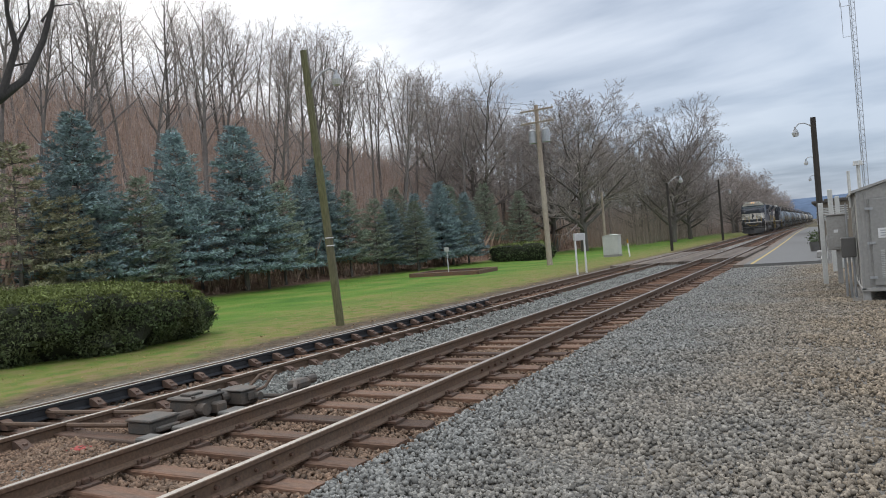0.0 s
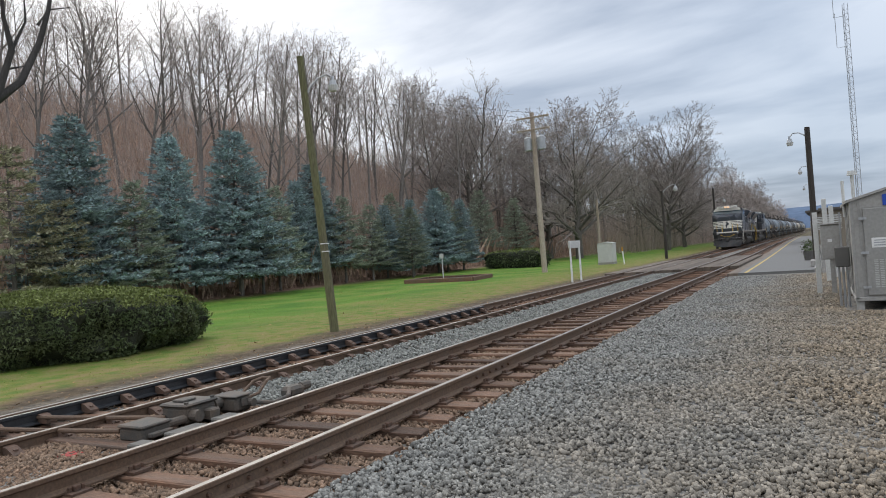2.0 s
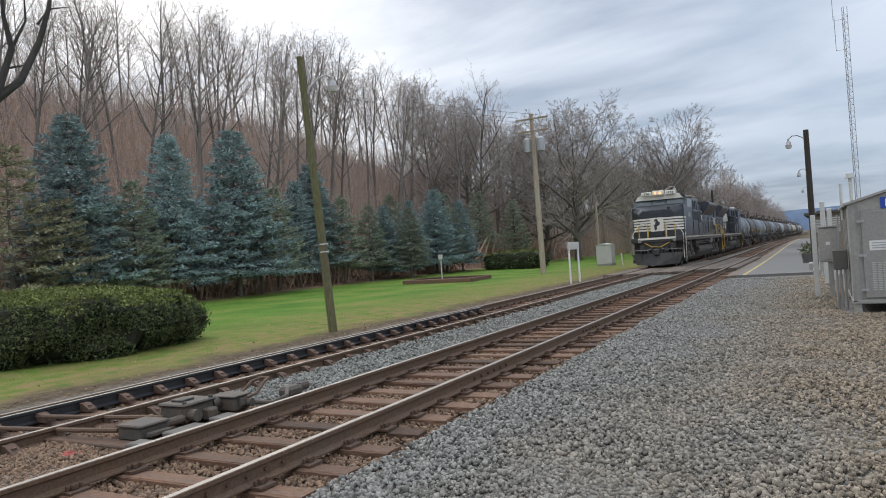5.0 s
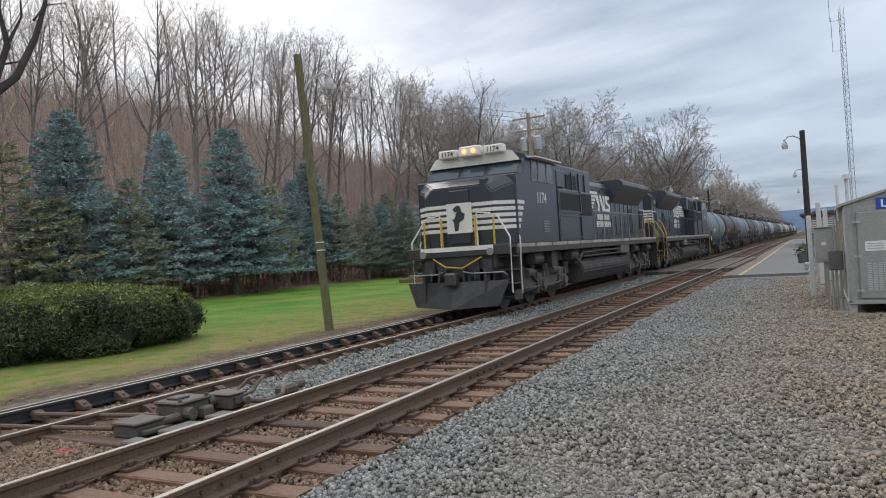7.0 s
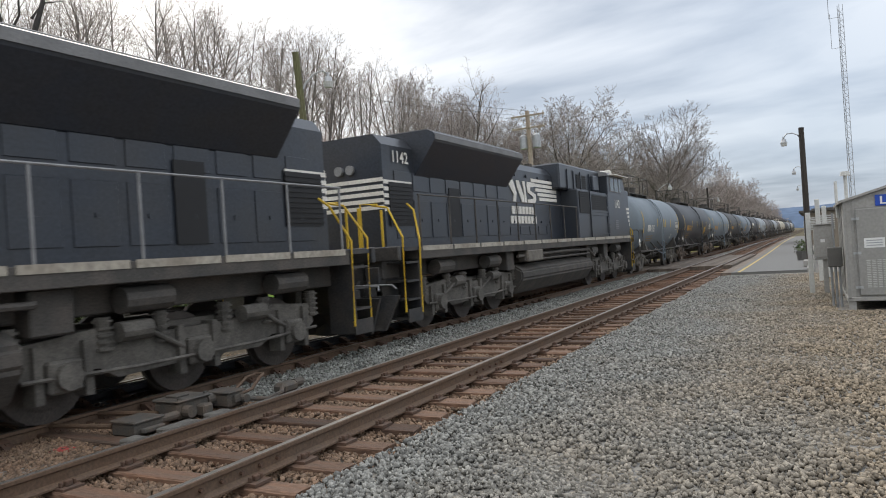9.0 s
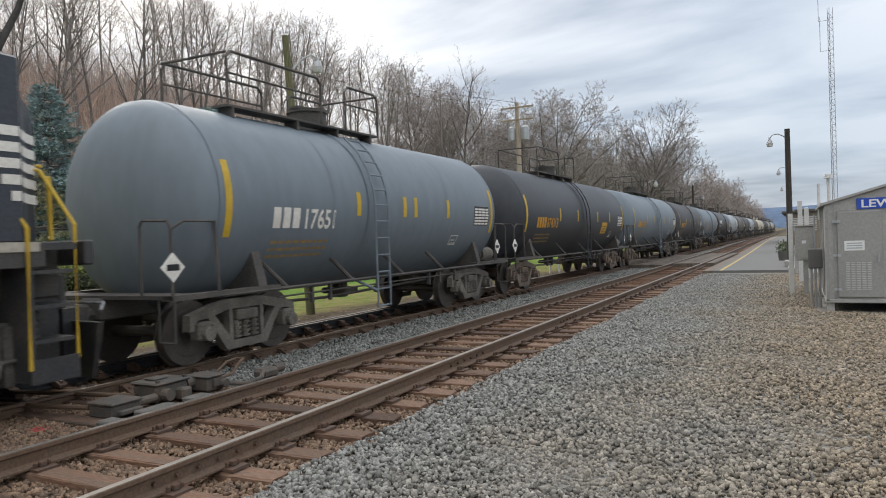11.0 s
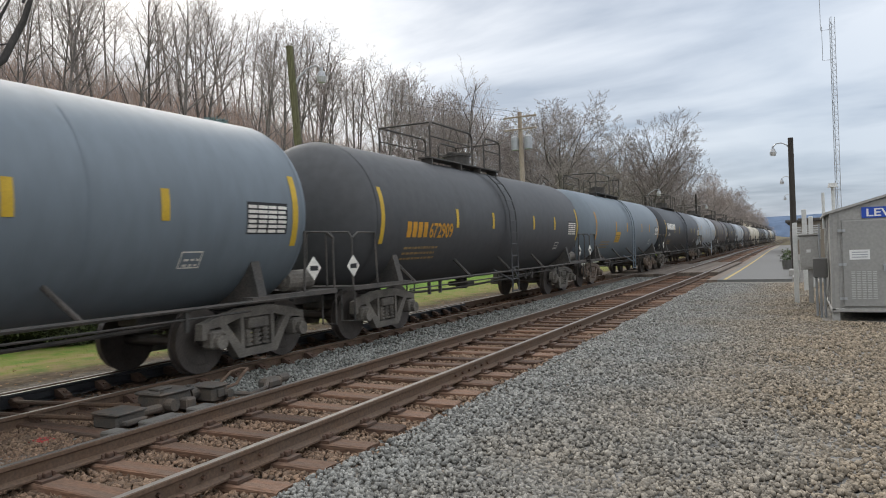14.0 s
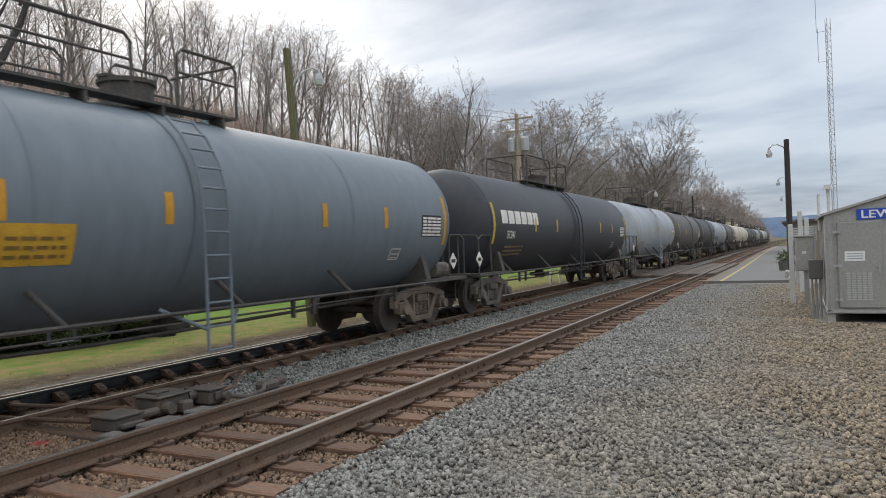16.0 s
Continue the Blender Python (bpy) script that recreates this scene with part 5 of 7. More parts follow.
M_SPRUCE = mat("green_spruce_needles", (0.36, 0.41, 0.33), 0.8, vary=0.3, scale=0.6, fine=8, bump=0, second=(0.32, 0.31, 0.22), island=0.4, obj_random=0.2, spec=0.25)
M_SPRUCE_DRY = mat("dry_spruce_needles", (0.40, 0.39, 0.28), 0.85, vary=0.3, scale=0.6, fine=8, bump=0, second=(0.36, 0.31, 0.21), island=0.4, spec=0.2)

rng_np = np.random.default_rng(11)
n = 16000
gx = -6.6 - 16.0 * rng_np.random(n) ** 1.2
gy = 4 + 48 * rng_np.random(n) ** 1.3
keep = gx < -6.4 - 1.1 * np.array([noise.noise((0, y * 0.8, 1)) for y in gy])
cards("grass", "short mown lawn, green with tan patches", M_BLADE, np.column_stack([gx, gy, np.full(n, -0.05)])[keep], rng_np.uniform(0.014, 0.03, int(keep.sum())), 5, category="grass", kind="stuff", tall=2)
n = 2600
cards("fallen_leaves", "brown leaves scattered over the lawn", M_LEAF_FALLEN, np.column_stack([-5.3 - 18 * rng_np.random(n) ** 2.2, 4 + 46 * rng_np.random(n) ** 1.3, np.full(n, -0.02)]), rng_np.uniform(0.035, 0.085, n), 6, category="leaves", kind="stuff", lean=0.2)


def hedge(label, outline, height, count, size, seed):
    """A clipped shrub over an outline: a near-black core as painted inner shade, and a coat of small leaves."""
    rng = random.Random(seed)
    cx, cy = sum(p[0] for p in outline) / len(outline), sum(p[1] for p in outline) / len(outline)
    root = empty("hedge", label, "hedge")
    levels = [(0.0, 0.80), (0.15, 0.93), (0.45, 1.0), (0.75, 0.99), (0.93, 0.92), (1.0, 0.8), (1.01, 0.4), (1.02, 0.02)]
    dense = []
    for a, b in zip(outline, outline[1:] + outline[:1]):
        for k in range(12):
            dense.append((a[0] + (b[0] - a[0]) * k / 12, a[1] + (b[1] - a[1]) * k / 12))
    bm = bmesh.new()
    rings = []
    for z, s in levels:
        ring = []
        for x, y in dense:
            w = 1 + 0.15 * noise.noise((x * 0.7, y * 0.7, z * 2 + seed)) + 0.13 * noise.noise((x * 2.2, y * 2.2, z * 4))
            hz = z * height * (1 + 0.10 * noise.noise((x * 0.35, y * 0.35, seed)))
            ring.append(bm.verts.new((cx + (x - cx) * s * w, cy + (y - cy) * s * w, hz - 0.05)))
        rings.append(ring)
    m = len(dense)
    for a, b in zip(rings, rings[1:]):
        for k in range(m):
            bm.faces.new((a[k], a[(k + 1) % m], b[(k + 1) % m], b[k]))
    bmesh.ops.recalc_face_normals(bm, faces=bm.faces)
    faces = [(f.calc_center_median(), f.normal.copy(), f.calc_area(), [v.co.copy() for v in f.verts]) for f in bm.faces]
    # solid near-black body stands for the shade deep between the leaves
    part("twig_core", bm, mat("hedge_inner_shade", (0.03, 0.034, 0.018), 0.95, vary=0.4, scale=3, fine=20, bump=0.8, depth=0.06), root)
    total = sum(f[2] for f in faces)
    top, side = [], []
    for c, nrm, area, vs in faces:
        for _ in range(max(1, int(count * area / total))):
            u, v = rng.random(), rng.random()
            p = vs[0].lerp(vs[1], u).lerp(vs[3].lerp(vs[2], u), v)
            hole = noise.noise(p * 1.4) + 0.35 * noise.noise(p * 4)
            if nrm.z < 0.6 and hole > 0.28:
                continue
            p = p + nrm * rng.uniform(-0.03, 0.16)
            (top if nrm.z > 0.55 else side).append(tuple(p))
    # upward faces take the leaf with top light in its colour
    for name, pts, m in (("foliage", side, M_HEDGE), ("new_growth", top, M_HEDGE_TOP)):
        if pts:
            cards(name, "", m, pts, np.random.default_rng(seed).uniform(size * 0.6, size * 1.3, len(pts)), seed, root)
    return root


hedge("wide clipped evergreen hedge with dark gaps on the lawn", [(-17.5, 5.0), (-13.0, 5.6), (-10.2, 8.0), (-9.0, 9.8), (-9.0, 12.3), (-10.0, 13.6), (-13.0, 13.2), (-17.5, 11.0)], 1.36, 120000, 0.085, 3)
hedge("small dark boxwood hedge at the lawn's far end", [(-24.5, 62.5), (-17.2, 58.2), (-16.8, 60.2), (-23.8, 64.8)], 1.5, 3500, 0.22, 8)


# ---- trees ----
def limb(verts, faces, pts, radii, sides):
    base = len(verts)
    for i, p in enumerate(pts):
        d = (pts[min(i + 1, len(pts) - 1)] - pts[max(i - 1, 0)])
        d.normalize()
        a = d.orthogonal().normalized()
        b = d.cross(a)
        for k in range(sides):
            an = k * 2 * math.pi / sides
            verts.append(tuple(p + radii[i] * (a * math.cos(an) + b * math.sin(an))))
    for i in range(len(pts) - 1):
        for k in range(sides):
            k2 = (k + 1) % sides
            faces.append((base + i * sides + k, base + i * sides + k2, base + (i + 1) * sides + k2, base + (i + 1) * sides + k))


def bare_tree(label, height, broad, seed, trunk_r, clear, kids, finest):
    """A leafless tree: a tapered trunk, rising limbs inside an oval crown, and finer and finer twigs."""
    rng = random.Random(seed)
    root = empty("tree", label, "tree", "bare trees on the bank")
    wood, twig = ([], []), ([], [])

    def branch(p, d, length, r, level):
        n = (9, 5, 3, 2, 1)[level]
        bow = (0.035, 0.10, 0.13, 0.16, 0.2)[level]
        rise = (0.0, 0.035 if broad > 0.4 else 0.07, 0.06, 0.04, 0.02)[level]
        pts, radii, q, dd = [p.copy()], [r], p.copy(), d.copy()
        for i in range(n):
            dd = (dd + Vector((rng.gauss(0, bow), rng.gauss(0, bow), rise + rng.gauss(0, bow * 0.6)))).normalized()
            q = q + dd * (length / n)
            pts.append(q.copy()); radii.append(max(finest, r * (1 - 0.8 * (i + 1) / n)))
        limb(*(wood if level < 2 else twig), pts, radii, (7, 5, 3, 3, 3)[level])
        if level == 4:
            return
        count = kids[level] if level < 2 else max(2, int(kids[level] * rng.uniform(0.7, 1.3)))
        turn = rng.random() * 6.28
        for k in range(count):
            f = clear + (0.99 - clear) * (k + rng.random()) / count if level == 0 else 0.22 + 0.76 * (k + rng.random()) / count
            i = min(n - 1, int(f * n))
            pos = pts[i].lerp(pts[i + 1], f * n - i)
            axis = (pts[i + 1] - pts[i]).normalized()
            turn += 2.4 + rng.uniform(-0.5, 0.5)
            a = axis.orthogonal().normalized()
            side = a * math.cos(turn) + axis.cross(a) * math.sin(turn)
            if level == 0:
                g = (f - clear) / (1 - clear)
                open_by = rng.uniform(0.85, 1.15) * ((1.25 - 0.8 * g) if broad > 0.4 else (0.78 - 0.25 * g))
                reach = height * (broad - 0.1 * g if broad > 0.4 else 0.10 + broad * (1 - g) ** 0.6 * (0.6 + 0.4 * min(1.0, g * 5)))
            else:
                open_by, reach = rng.uniform(0.55, 0.95), length * (0.62 - 0.34 * f)
            nd = axis * math.cos(open_by) + side * math.sin(open_by)
            branch(pos, nd.normalized(), reach * rng.uniform(0.7, 1.2), max(finest, radii[i] * rng.uniform(0.45, 0.65)), level + 1)

    branch(Vector((0, 0, -0.4)), Vector((rng.gauss(0, 0.03), rng.gauss(0, 0.03), 1)).normalized(), height * (0.62 if broad > 0.4 else 1.0), trunk_r, 0)
    raw("trunk", wood[0], wood[1], M_BARK, root, smooth=True)
    raw("crown", twig[0], twig[1], M_TWIG, root)
    return root


def crown_line(x, y):
    """How steeply the tops of the wood rise over the eye in that direction from the gravel."""
    az = math.degrees(math.atan2(4.9 - x, y))
    return float(np.interp(az, (4, 10, 15, 21, 26, 30, 35, 39, 44, 56, 75), (0.09, 0.13, 0.17, 0.20, 0.235, 0.255, 0.285, 0.315, 0.345, 0.37, 0.37)))


def set_out(spots):
    """The first use of a tree is itself, the others are copies."""
    used = set()
    for p, m, s in spots:
        t = p if p not in used else copy_thing(p, m)
        used.add(p)
        t.matrix_basis = m
        t.scale = (s, s, s)


def place_trees():
    rng = random.Random(77)
    tall = [bare_tree("tall slender leafless tree on the leaf-covered bank", 16, 0.20 + 0.04 * (i % 3), 100 + i, 0.15 + 0.02 * (i % 3), 0.30 + 0.06 * (i % 4), (13, 6, 4, 3), 0.0065) for i in range(8)]
    wide = [bare_tree("broad leafless tree with a rounded twiggy crown", 18.5, 0.46, 200 + i, 0.46, 0.2, (26, 9, 8, 6), 0.013) for i in range(3)]
    spots, rows = [], []
    for _ in range(9000):
        if len(spots) > 210:
            break
        y = rng.uniform(14, 190)
        x = -31 - 56 * rng.random() ** 1.25 if y < 110 else rng.uniform(-60, -19)
        if math.atan2(-x + 4.9, y) > 1.12 or any((x - a) ** 2 + (y - b) ** 2 < 6.5 for a, b in spots):
            continue
        spots.append((x, y))
        need = math.hypot(x - 4.9, y) * crown_line(x, y) + 1.7 - hill(x, y)
        high = max(8.0, min(need, 20.0)) * rng.uniform(0.78, 1.04)
        rows.append((rng.choice(tall), pose(x, y, hill(x, y) - 0.05, rng.uniform(-3, 3), rng.uniform(-3, 3), rng.uniform(0, 360)), high / 16))
    set_out(rows)
    big = [(-21.5, 84, 1.12), (-27.5, 90, 1.08), (-14.0, 100, 1.05), (-34, 80, 1.05), (-43, 88, 1.05), (-23, 118, 0.95)]
    y = 118.0
    while y < 420:
        big.append((-11.5 - rng.uniform(0, 9) + bend(y), y, rng.uniform(0.72, 0.95)))
        y += rng.uniform(7, 13) * (1 + (y - 118) / 200)
    set_out([(wide[i % 3], pose(x, y, hill(x, y) - 0.05, 0, 0, 70 * i), s) for i, (x, y, s) in enumerate(big)])
    # a dark tree stands just beside, one bough reaching over the lawn
    t = empty("tree", "dark leafless tree whose bough overhangs the lawn", "tree", "bare trees on the bank")
    w = ([], [])
    limb(*w, [Vector((-19.0, 3.2, -0.3)), Vector((-18.6, 3.6, 3.0)), Vector((-18.0, 4.2, 6.0)), Vector((-17.6, 4.6, 10.0))], [0.36, 0.3, 0.24, 0.1], 8)
    raw("trunk", w[0], w[1], M_BARK_DARK, t, smooth=True)
    w = ([], [])
    for pts, r in BOUGHS:
        pts = [Vector(p) for p in pts]
        limb(*w, pts, [r * (1 - 0.75 * i / (len(pts) - 1)) for i in range(len(pts))], 6)
    raw("bough", w[0], w[1], M_BARK_DARK, t, smooth=True)


BOUGHS = [([(-18.3, 4.0, 5.6), (-17.0, 11.4, 6.5), (-17.0, 12.5, 7.4), (-17.0, 13.3, 8.1), (-17.0, 14.0, 9.5), (-17.0, 14.4, 10.7), (-17.0, 14.6, 11.7)], 0.2), ([(-17.0, 12.5, 7.4), (-17.0, 13.1, 9.1), (-17.0, 12.9, 10.1), (-17.0, 12.9, 11.5)], 0.13), ([(-17.0, 14.0, 10.1), (-17.0, 14.4, 10.7), (-17.0, 15.2, 11.0)], 0.05), ([(-17.0, 12.8, 8.4), (-17.0, 13.6, 8.7)], 0.05), ([(-17.0, 13.1, 9.1), (-17.0, 13.6, 10.1), (-17.0, 13.6, 11.2)], 0.06)]
place_trees()


def brush():
    """Undergrowth on the bank: thin stems and brown leaves that nobody could count."""
    rng = np.random.default_rng(21)
    n = 30000
    y = rng.uniform(8, 175, n)
    x = -27.5 - 55 * rng.random(n) ** 1.5
    z = np.array([hill(a, b) for a, b in zip(x, y)]) - 0.05
    h = rng.uniform(0.7, 3.6, n) * np.where(rng.random(n) < 0.5, 0.5, 1.0)
    lean = rng.normal(0, 0.22, (n, 2)) * h[:, None]
    w = rng.uniform(0.010, 0.026, n)
    a = rng.uniform(0, 6.28, n)
    dx, dy = w * np.cos(a), w * np.sin(a)
    v = np.stack([np.column_stack([x - dx, y - dy, z]), np.column_stack([x + dx, y + dy, z]),
                  np.column_stack([x + lean[:, 0] * 0.4 + dy, y + lean[:, 1] * 0.4 - dx, z + h * 0.55]), np.column_stack([x + lean[:, 0], y + lean[:, 1], z + h])], 1).reshape(-1, 3)
    i = 4 * np.arange(n)[:, None]
    f = np.concatenate([i + [0, 1, 2], i + [0, 2, 3], i + [1, 3, 2]], 0)
    tagged(raw("undergrowth", v.tolist(), f.tolist(), M_BRUSH), "brown leafless brush covering the bank", "undergrowth", kind="stuff")
    # taller thin stems fill the wood between the trees
    n = 38000
    y = 20 + 190 * rng.random(n)
    x = -30 - 55 * rng.random(n) ** 1.2
    low = y > 95
    x = np.where(low, -17 - 45 * rng.random(n), x)
    z = np.array([hill(a, b) for a, b in zip(x, y)]) - 0.05
    h = rng.uniform(2.5, 8.5, n)
    lean = rng.normal(0, 0.10, (n, 2)) * h[:, None]
    a = rng.uniform(0, 6.28, n)
    w = rng.uniform(0.010, 0.022, n)
    dx, dy = w * np.cos(a), w * np.sin(a)
    tip = np.column_stack([x + lean[:, 0], y + lean[:, 1], z + h])
    mid = np.column_stack([x + lean[:, 0] * 0.5, y + lean[:, 1] * 0.5, z + h * 0.5])
    side = mid + np.column_stack([rng.normal(0, 0.11, n) * h, rng.normal(0, 0.11, n) * h, h * rng.uniform(0.15, 0.42, n)])
    side2 = mid + np.column_stack([rng.normal(0, 0.11, n) * h, rng.normal(0, 0.11, n) * h, h * rng.uniform(0.1, 0.35, n)])
    off = np.column_stack([dx, dy, 0 * dx])
    v = np.stack([np.column_stack([x, y, z]) - off, np.column_stack([x, y, z]) + off, tip, mid - off * 0.6, mid + off * 0.6, side, side2], 1).reshape(-1, 3)
    i = 7 * np.arange(n)[:, None]
    f = np.concatenate([i + [0, 1, 2], i + [3, 4, 5], i + [3, 4, 6]], 0)
    tagged(raw("thicket", v.tolist(), f.tolist(), M_THICKET), "dense thin leafless saplings between the trees", "thicket", kind="stuff")
    n = 26000
    y = rng.uniform(8, 170, n)
    x = -27.0 - 50 * rng.random(n) ** 1.4
    z = np.array([hill(a, b) for a, b in zip(x, y)])
    cards("dry_leaves", "dry brown leaves on brush and ground", M_BRUSH, np.column_stack([x, y, z + 2.0 * rng.random(n) ** 2.2]), rng.uniform(0.10, 0.3, n), 9, category="leaves", kind="stuff")


brush()


def spruce(label, material, height, radius, seed, thin=1.0, bare=0.15):
    """A conifer: straight trunk, whorls of boughs, side twigs on each, and soft needle shoots on those."""
    rng = random.Random(seed)
    root = empty("spruce", label, "spruce tree", "row of spruces behind the lawn")
    wood, green = ([], []), ([], [])
    limb(*wood, [Vector((0, 0, -0.3)), Vector((0.05, 0, height * 0.4)), Vector((0, 0.03, height * 0.98))], [height * 0.017, height * 0.011, 0.01], 7)

    def shoot(c, d, length, w):
        d = d.normalized()
        a = d.orthogonal().normalized()
        e = d.cross(a)
        b, m = len(green[0]), c + d * (length * 0.45)
        green[0].extend([tuple(c), tuple(m + a * w), tuple(c + d * length), tuple(m - a * w), tuple(m + e * w), tuple(m - e * w)])
        green[1].extend([(b, b + 1, b + 2, b + 3), (b, b + 4, b + 2, b + 5)])

    z = height * bare
    while z < height * 0.985:
        f = 1 - (z / height)
        lump = 1 + 0.22 * math.sin(z * 2.3 + seed)
        reach = radius * (0.03 + 0.92 * f ** 0.82) * (1.0 if f < 0.85 else 1.0 - (f - 0.85) * 1.6)
        count = max(5, int((6 + 8 * f) * thin))
        off = rng.random() * 6.28
        for k in range(count):
            a = off + k * 6.283 / count + rng.uniform(-0.3, 0.3)
            L = reach * rng.uniform(0.68, 1.08) * (lump if rng.random() < 0.5 else 1.0) + 0.12
            d = Vector((math.cos(a), math.sin(a), 0))
            droop = 0.16 - 0.40 * f ** 0.7 + rng.uniform(-0.08, 0.10)
            p0 = Vector((0, 0, z + rng.uniform(-0.2, 0.2)))

            def along(t):
                return p0 + d * (L * t) + Vector((0, 0, L * (droop * t + 0.16 * t * t)))
            limb(*wood, [along(t) for t in (0, 0.5, 1)], [0.022 + 0.012 * f, 0.014, 0.006], 3)
            side = Vector((-d.y, d.x, 0))
            m = max(3, int(L * 4.6))
            inner = 0.18 if thin > 0.9 else 0.38
            for j in range(m):
                t = inner + (1.0 - inner) * (j + rng.random()) / m
                c = along(t)
                wide = (0.34 * L * (1.08 - t) + 0.14) * rng.uniform(0.7, 1.25)
                for sg in (-1, 1):
                    q = side * sg + d * rng.uniform(0.5, 1.1) + Vector((0, 0, rng.uniform(-0.25, 0.12)))
                    q.normalize()
                    n = max(2, int(wide * 5.5))
                    for i in range(n):
                        at = c + q * (wide * (i + 0.3) / n)
                        for e in (-1, 1):
                            shoot(at, q + side.cross(q) * 0.2 * e + Vector((rng.gauss(0, 0.42), rng.gauss(0, 0.42), rng.gauss(0.2, 0.35))), rng.uniform(0.18, 0.34), rng.uniform(0.026, 0.048))
            shoot(along(1.0), d + Vector((0, 0, 0.25)), 0.3, 0.05)
        z += height * 0.031 * (0.7 + 0.6 * f) / max(thin, 0.6)
    raw("trunk", wood[0], wood[1], M_BARK, root)
    raw("needle_crown", green[0], green[1], material, root)
    return root


def place_spruces():
    blue = spruce("dense blue spruce at the lawn's edge", M_SPRUCE_BLUE, 9.5, 3.3, 41)
    blue2 = spruce("broad blue-green spruce at the lawn's edge", M_SPRUCE_BLUE, 9.0, 3.8, 42)
    green = spruce("dull green spruce with thinning lower boughs", M_SPRUCE, 8.5, 3.5, 43, 0.8, 0.22)
    dry = spruce("olive-brown spruce with dry thinning needles", M_SPRUCE_DRY, 8.0, 3.5, 44, 0.62, 0.2)
    rows = [(dry, -27.5, 18.8, 1.02), (green, -29, 14.5, 1.1), (blue2, -28.5, 22.6, 1.08), (dry, -27.0, 21.0, 0.72), (green, -27.2, 25.2, 0.80), (blue, -28, 28.4, 1.0), (blue2, -27.2, 32.6, 1.15), (green, -26.6, 33.9, 0.75), (dry, -28.6, 30.3, 0.7),
            (green, -27.6, 36.6, 0.82), (blue, -28.4, 39.8, 0.78), (blue2, -29.0, 42.4, 0.98), (green, -27.4, 43.9, 0.78), (green, -27.0, 47.0, 0.72), (blue2, -27.3, 49.6, 0.68), (green, -25.2, 50.2, 0.68), (blue, -26.4, 52.4, 0.70),
            (blue2, -26.8, 57.6, 0.88), (blue, -26.3, 61.8, 0.74), (green, -27.2, 60.2, 0.9), (green, -29.0, 72.0, 0.95), (green, -27.5, 78.5, 0.9), (green, -30, 55, 0.8)]
    used = set()
    for i, (p, x, y, s) in enumerate(rows):
        m = pose(x, y, hill(x, y) - 0.05, 0, 0, 53 * i)
        t = p if p not in used else copy_thing(p, m)
        used.add(p)
        t.matrix_basis = m
        t.scale = (s, s, s)


place_spruces()


# ---- poles, lamps, small fixtures ----
M_POLE = mat("greenish_weathered_pole", (0.135, 0.135, 0.06), 0.95, vary=0.35, scale=1.5, fine=20, bump=0.5, depth=0.01, stretch=(2, 2, 0.25), second=(0.13, 0.11, 0.085))
M_POLE_GREY = mat("grey_utility_pole", (0.42, 0.36, 0.29), 0.95, vary=0.3, scale=1.2, fine=20, bump=0.4, depth=0.01, stretch=(2, 2, 0.25), second=(0.24, 0.16, 0.11))
M_POLE_DARK = mat("dark_creosote_pole", (0.05, 0.042, 0.035), 0.9, vary=0.3, scale=1.5, fine=20, bump=0.4, depth=0.01, stretch=(2, 2, 0.25))
M_GALV = mat("galvanised_steel", (0.42, 0.43, 0.44), 0.45, 0.6, vary=0.15, scale=3)
M_PALEPAINT = mat("pale_grey_paint", (0.55, 0.55, 0.52), 0.6, vary=0.12, scale=2, fine=20)
M_GREYBOX = mat("grey_cabinet_paint", (0.36, 0.35, 0.325), 0.55, vary=0.14, scale=1.5, fine=18, bump=0.05, second=(0.20, 0.195, 0.18))
M_GREYDOOR = mat("grey_door_paint", (0.30, 0.295, 0.275), 0.5, vary=0.12, scale=1.5, fine=18, bump=0.04)
M_DARKBOX = mat("dark_junction_box", (0.12, 0.115, 0.105), 0.6, vary=0.2, scale=4)
M_BLUESIGN = mat("blue_sign", (0.012, 0.07, 0.42), 0.5, vary=0.1, scale=4)
M_WHITESIGN = mat("white_sign", (0.75, 0.75, 0.73), 0.5, vary=0.05, scale=4)
M_TAN = mat("tan_station_wall", (0.23, 0.195, 0.15), 0.85, vary=0.15, scale=1, fine=20, bump=0.2)


def pole(bm, base, top, r0, r1, n=12):
    cyl(bm, (base[0], base[1], base[2] - 0.5), top, r0, r1, n)


def lamp_head(root, at, d, s=1.0):
    """A bucket lamp: housing on top, translucent skirt below."""
    x, y, z = at
    bm = bmesh.new()
    cyl(bm, (x, y, z + 0.02 * s), (x, y, z + 0.20 * s), 0.15 * s, 0.10 * s, 14)
    cyl(bm, (x, y, z + 0.20 * s), (x, y, z + 0.34 * s), 0.05 * s, n=8)
    h = part("lamp_housing", bm, M_GALV, root, "grey lamp housing")
    bm = bmesh.new()
    cyl(bm, (x, y, z - 0.16 * s), (x, y, z + 0.02 * s), 0.13 * s, 0.18 * s, 14)
    part("lamp_lens", bm, M_PALEPAINT, h, "pale ribbed lamp lens")


def street_lamp(label, base, top, mat_pole, r0, r1, arm_end, arm_z, s=1.0):
    root = empty("street_lamp", label, "street lamp")
    bm = bmesh.new()
    pole(bm, base, top, r0, r1)
    part("pole", bm, mat_pole, root)
    f = (arm_z - base[2]) / (top[2] - base[2])
    p = Vector(base).lerp(Vector(top), f)
    e = Vector(arm_end)
    bm = bmesh.new()
    e_top = e + Vector((0, 0, 0.3 * s))
    up = Vector((0, 0, 0.2))
    tube(bm, [p, p.lerp(e_top, 0.22) + up * 0.8, p.lerp(e_top, 0.5) + up * 1.15, p.lerp(e_top, 0.8) + up * 0.9, e_top], 0.026, 8)
    part("bracket_arm", bm, M_GALV, root)
    lamp_head(root, e, 1, s)
    return root


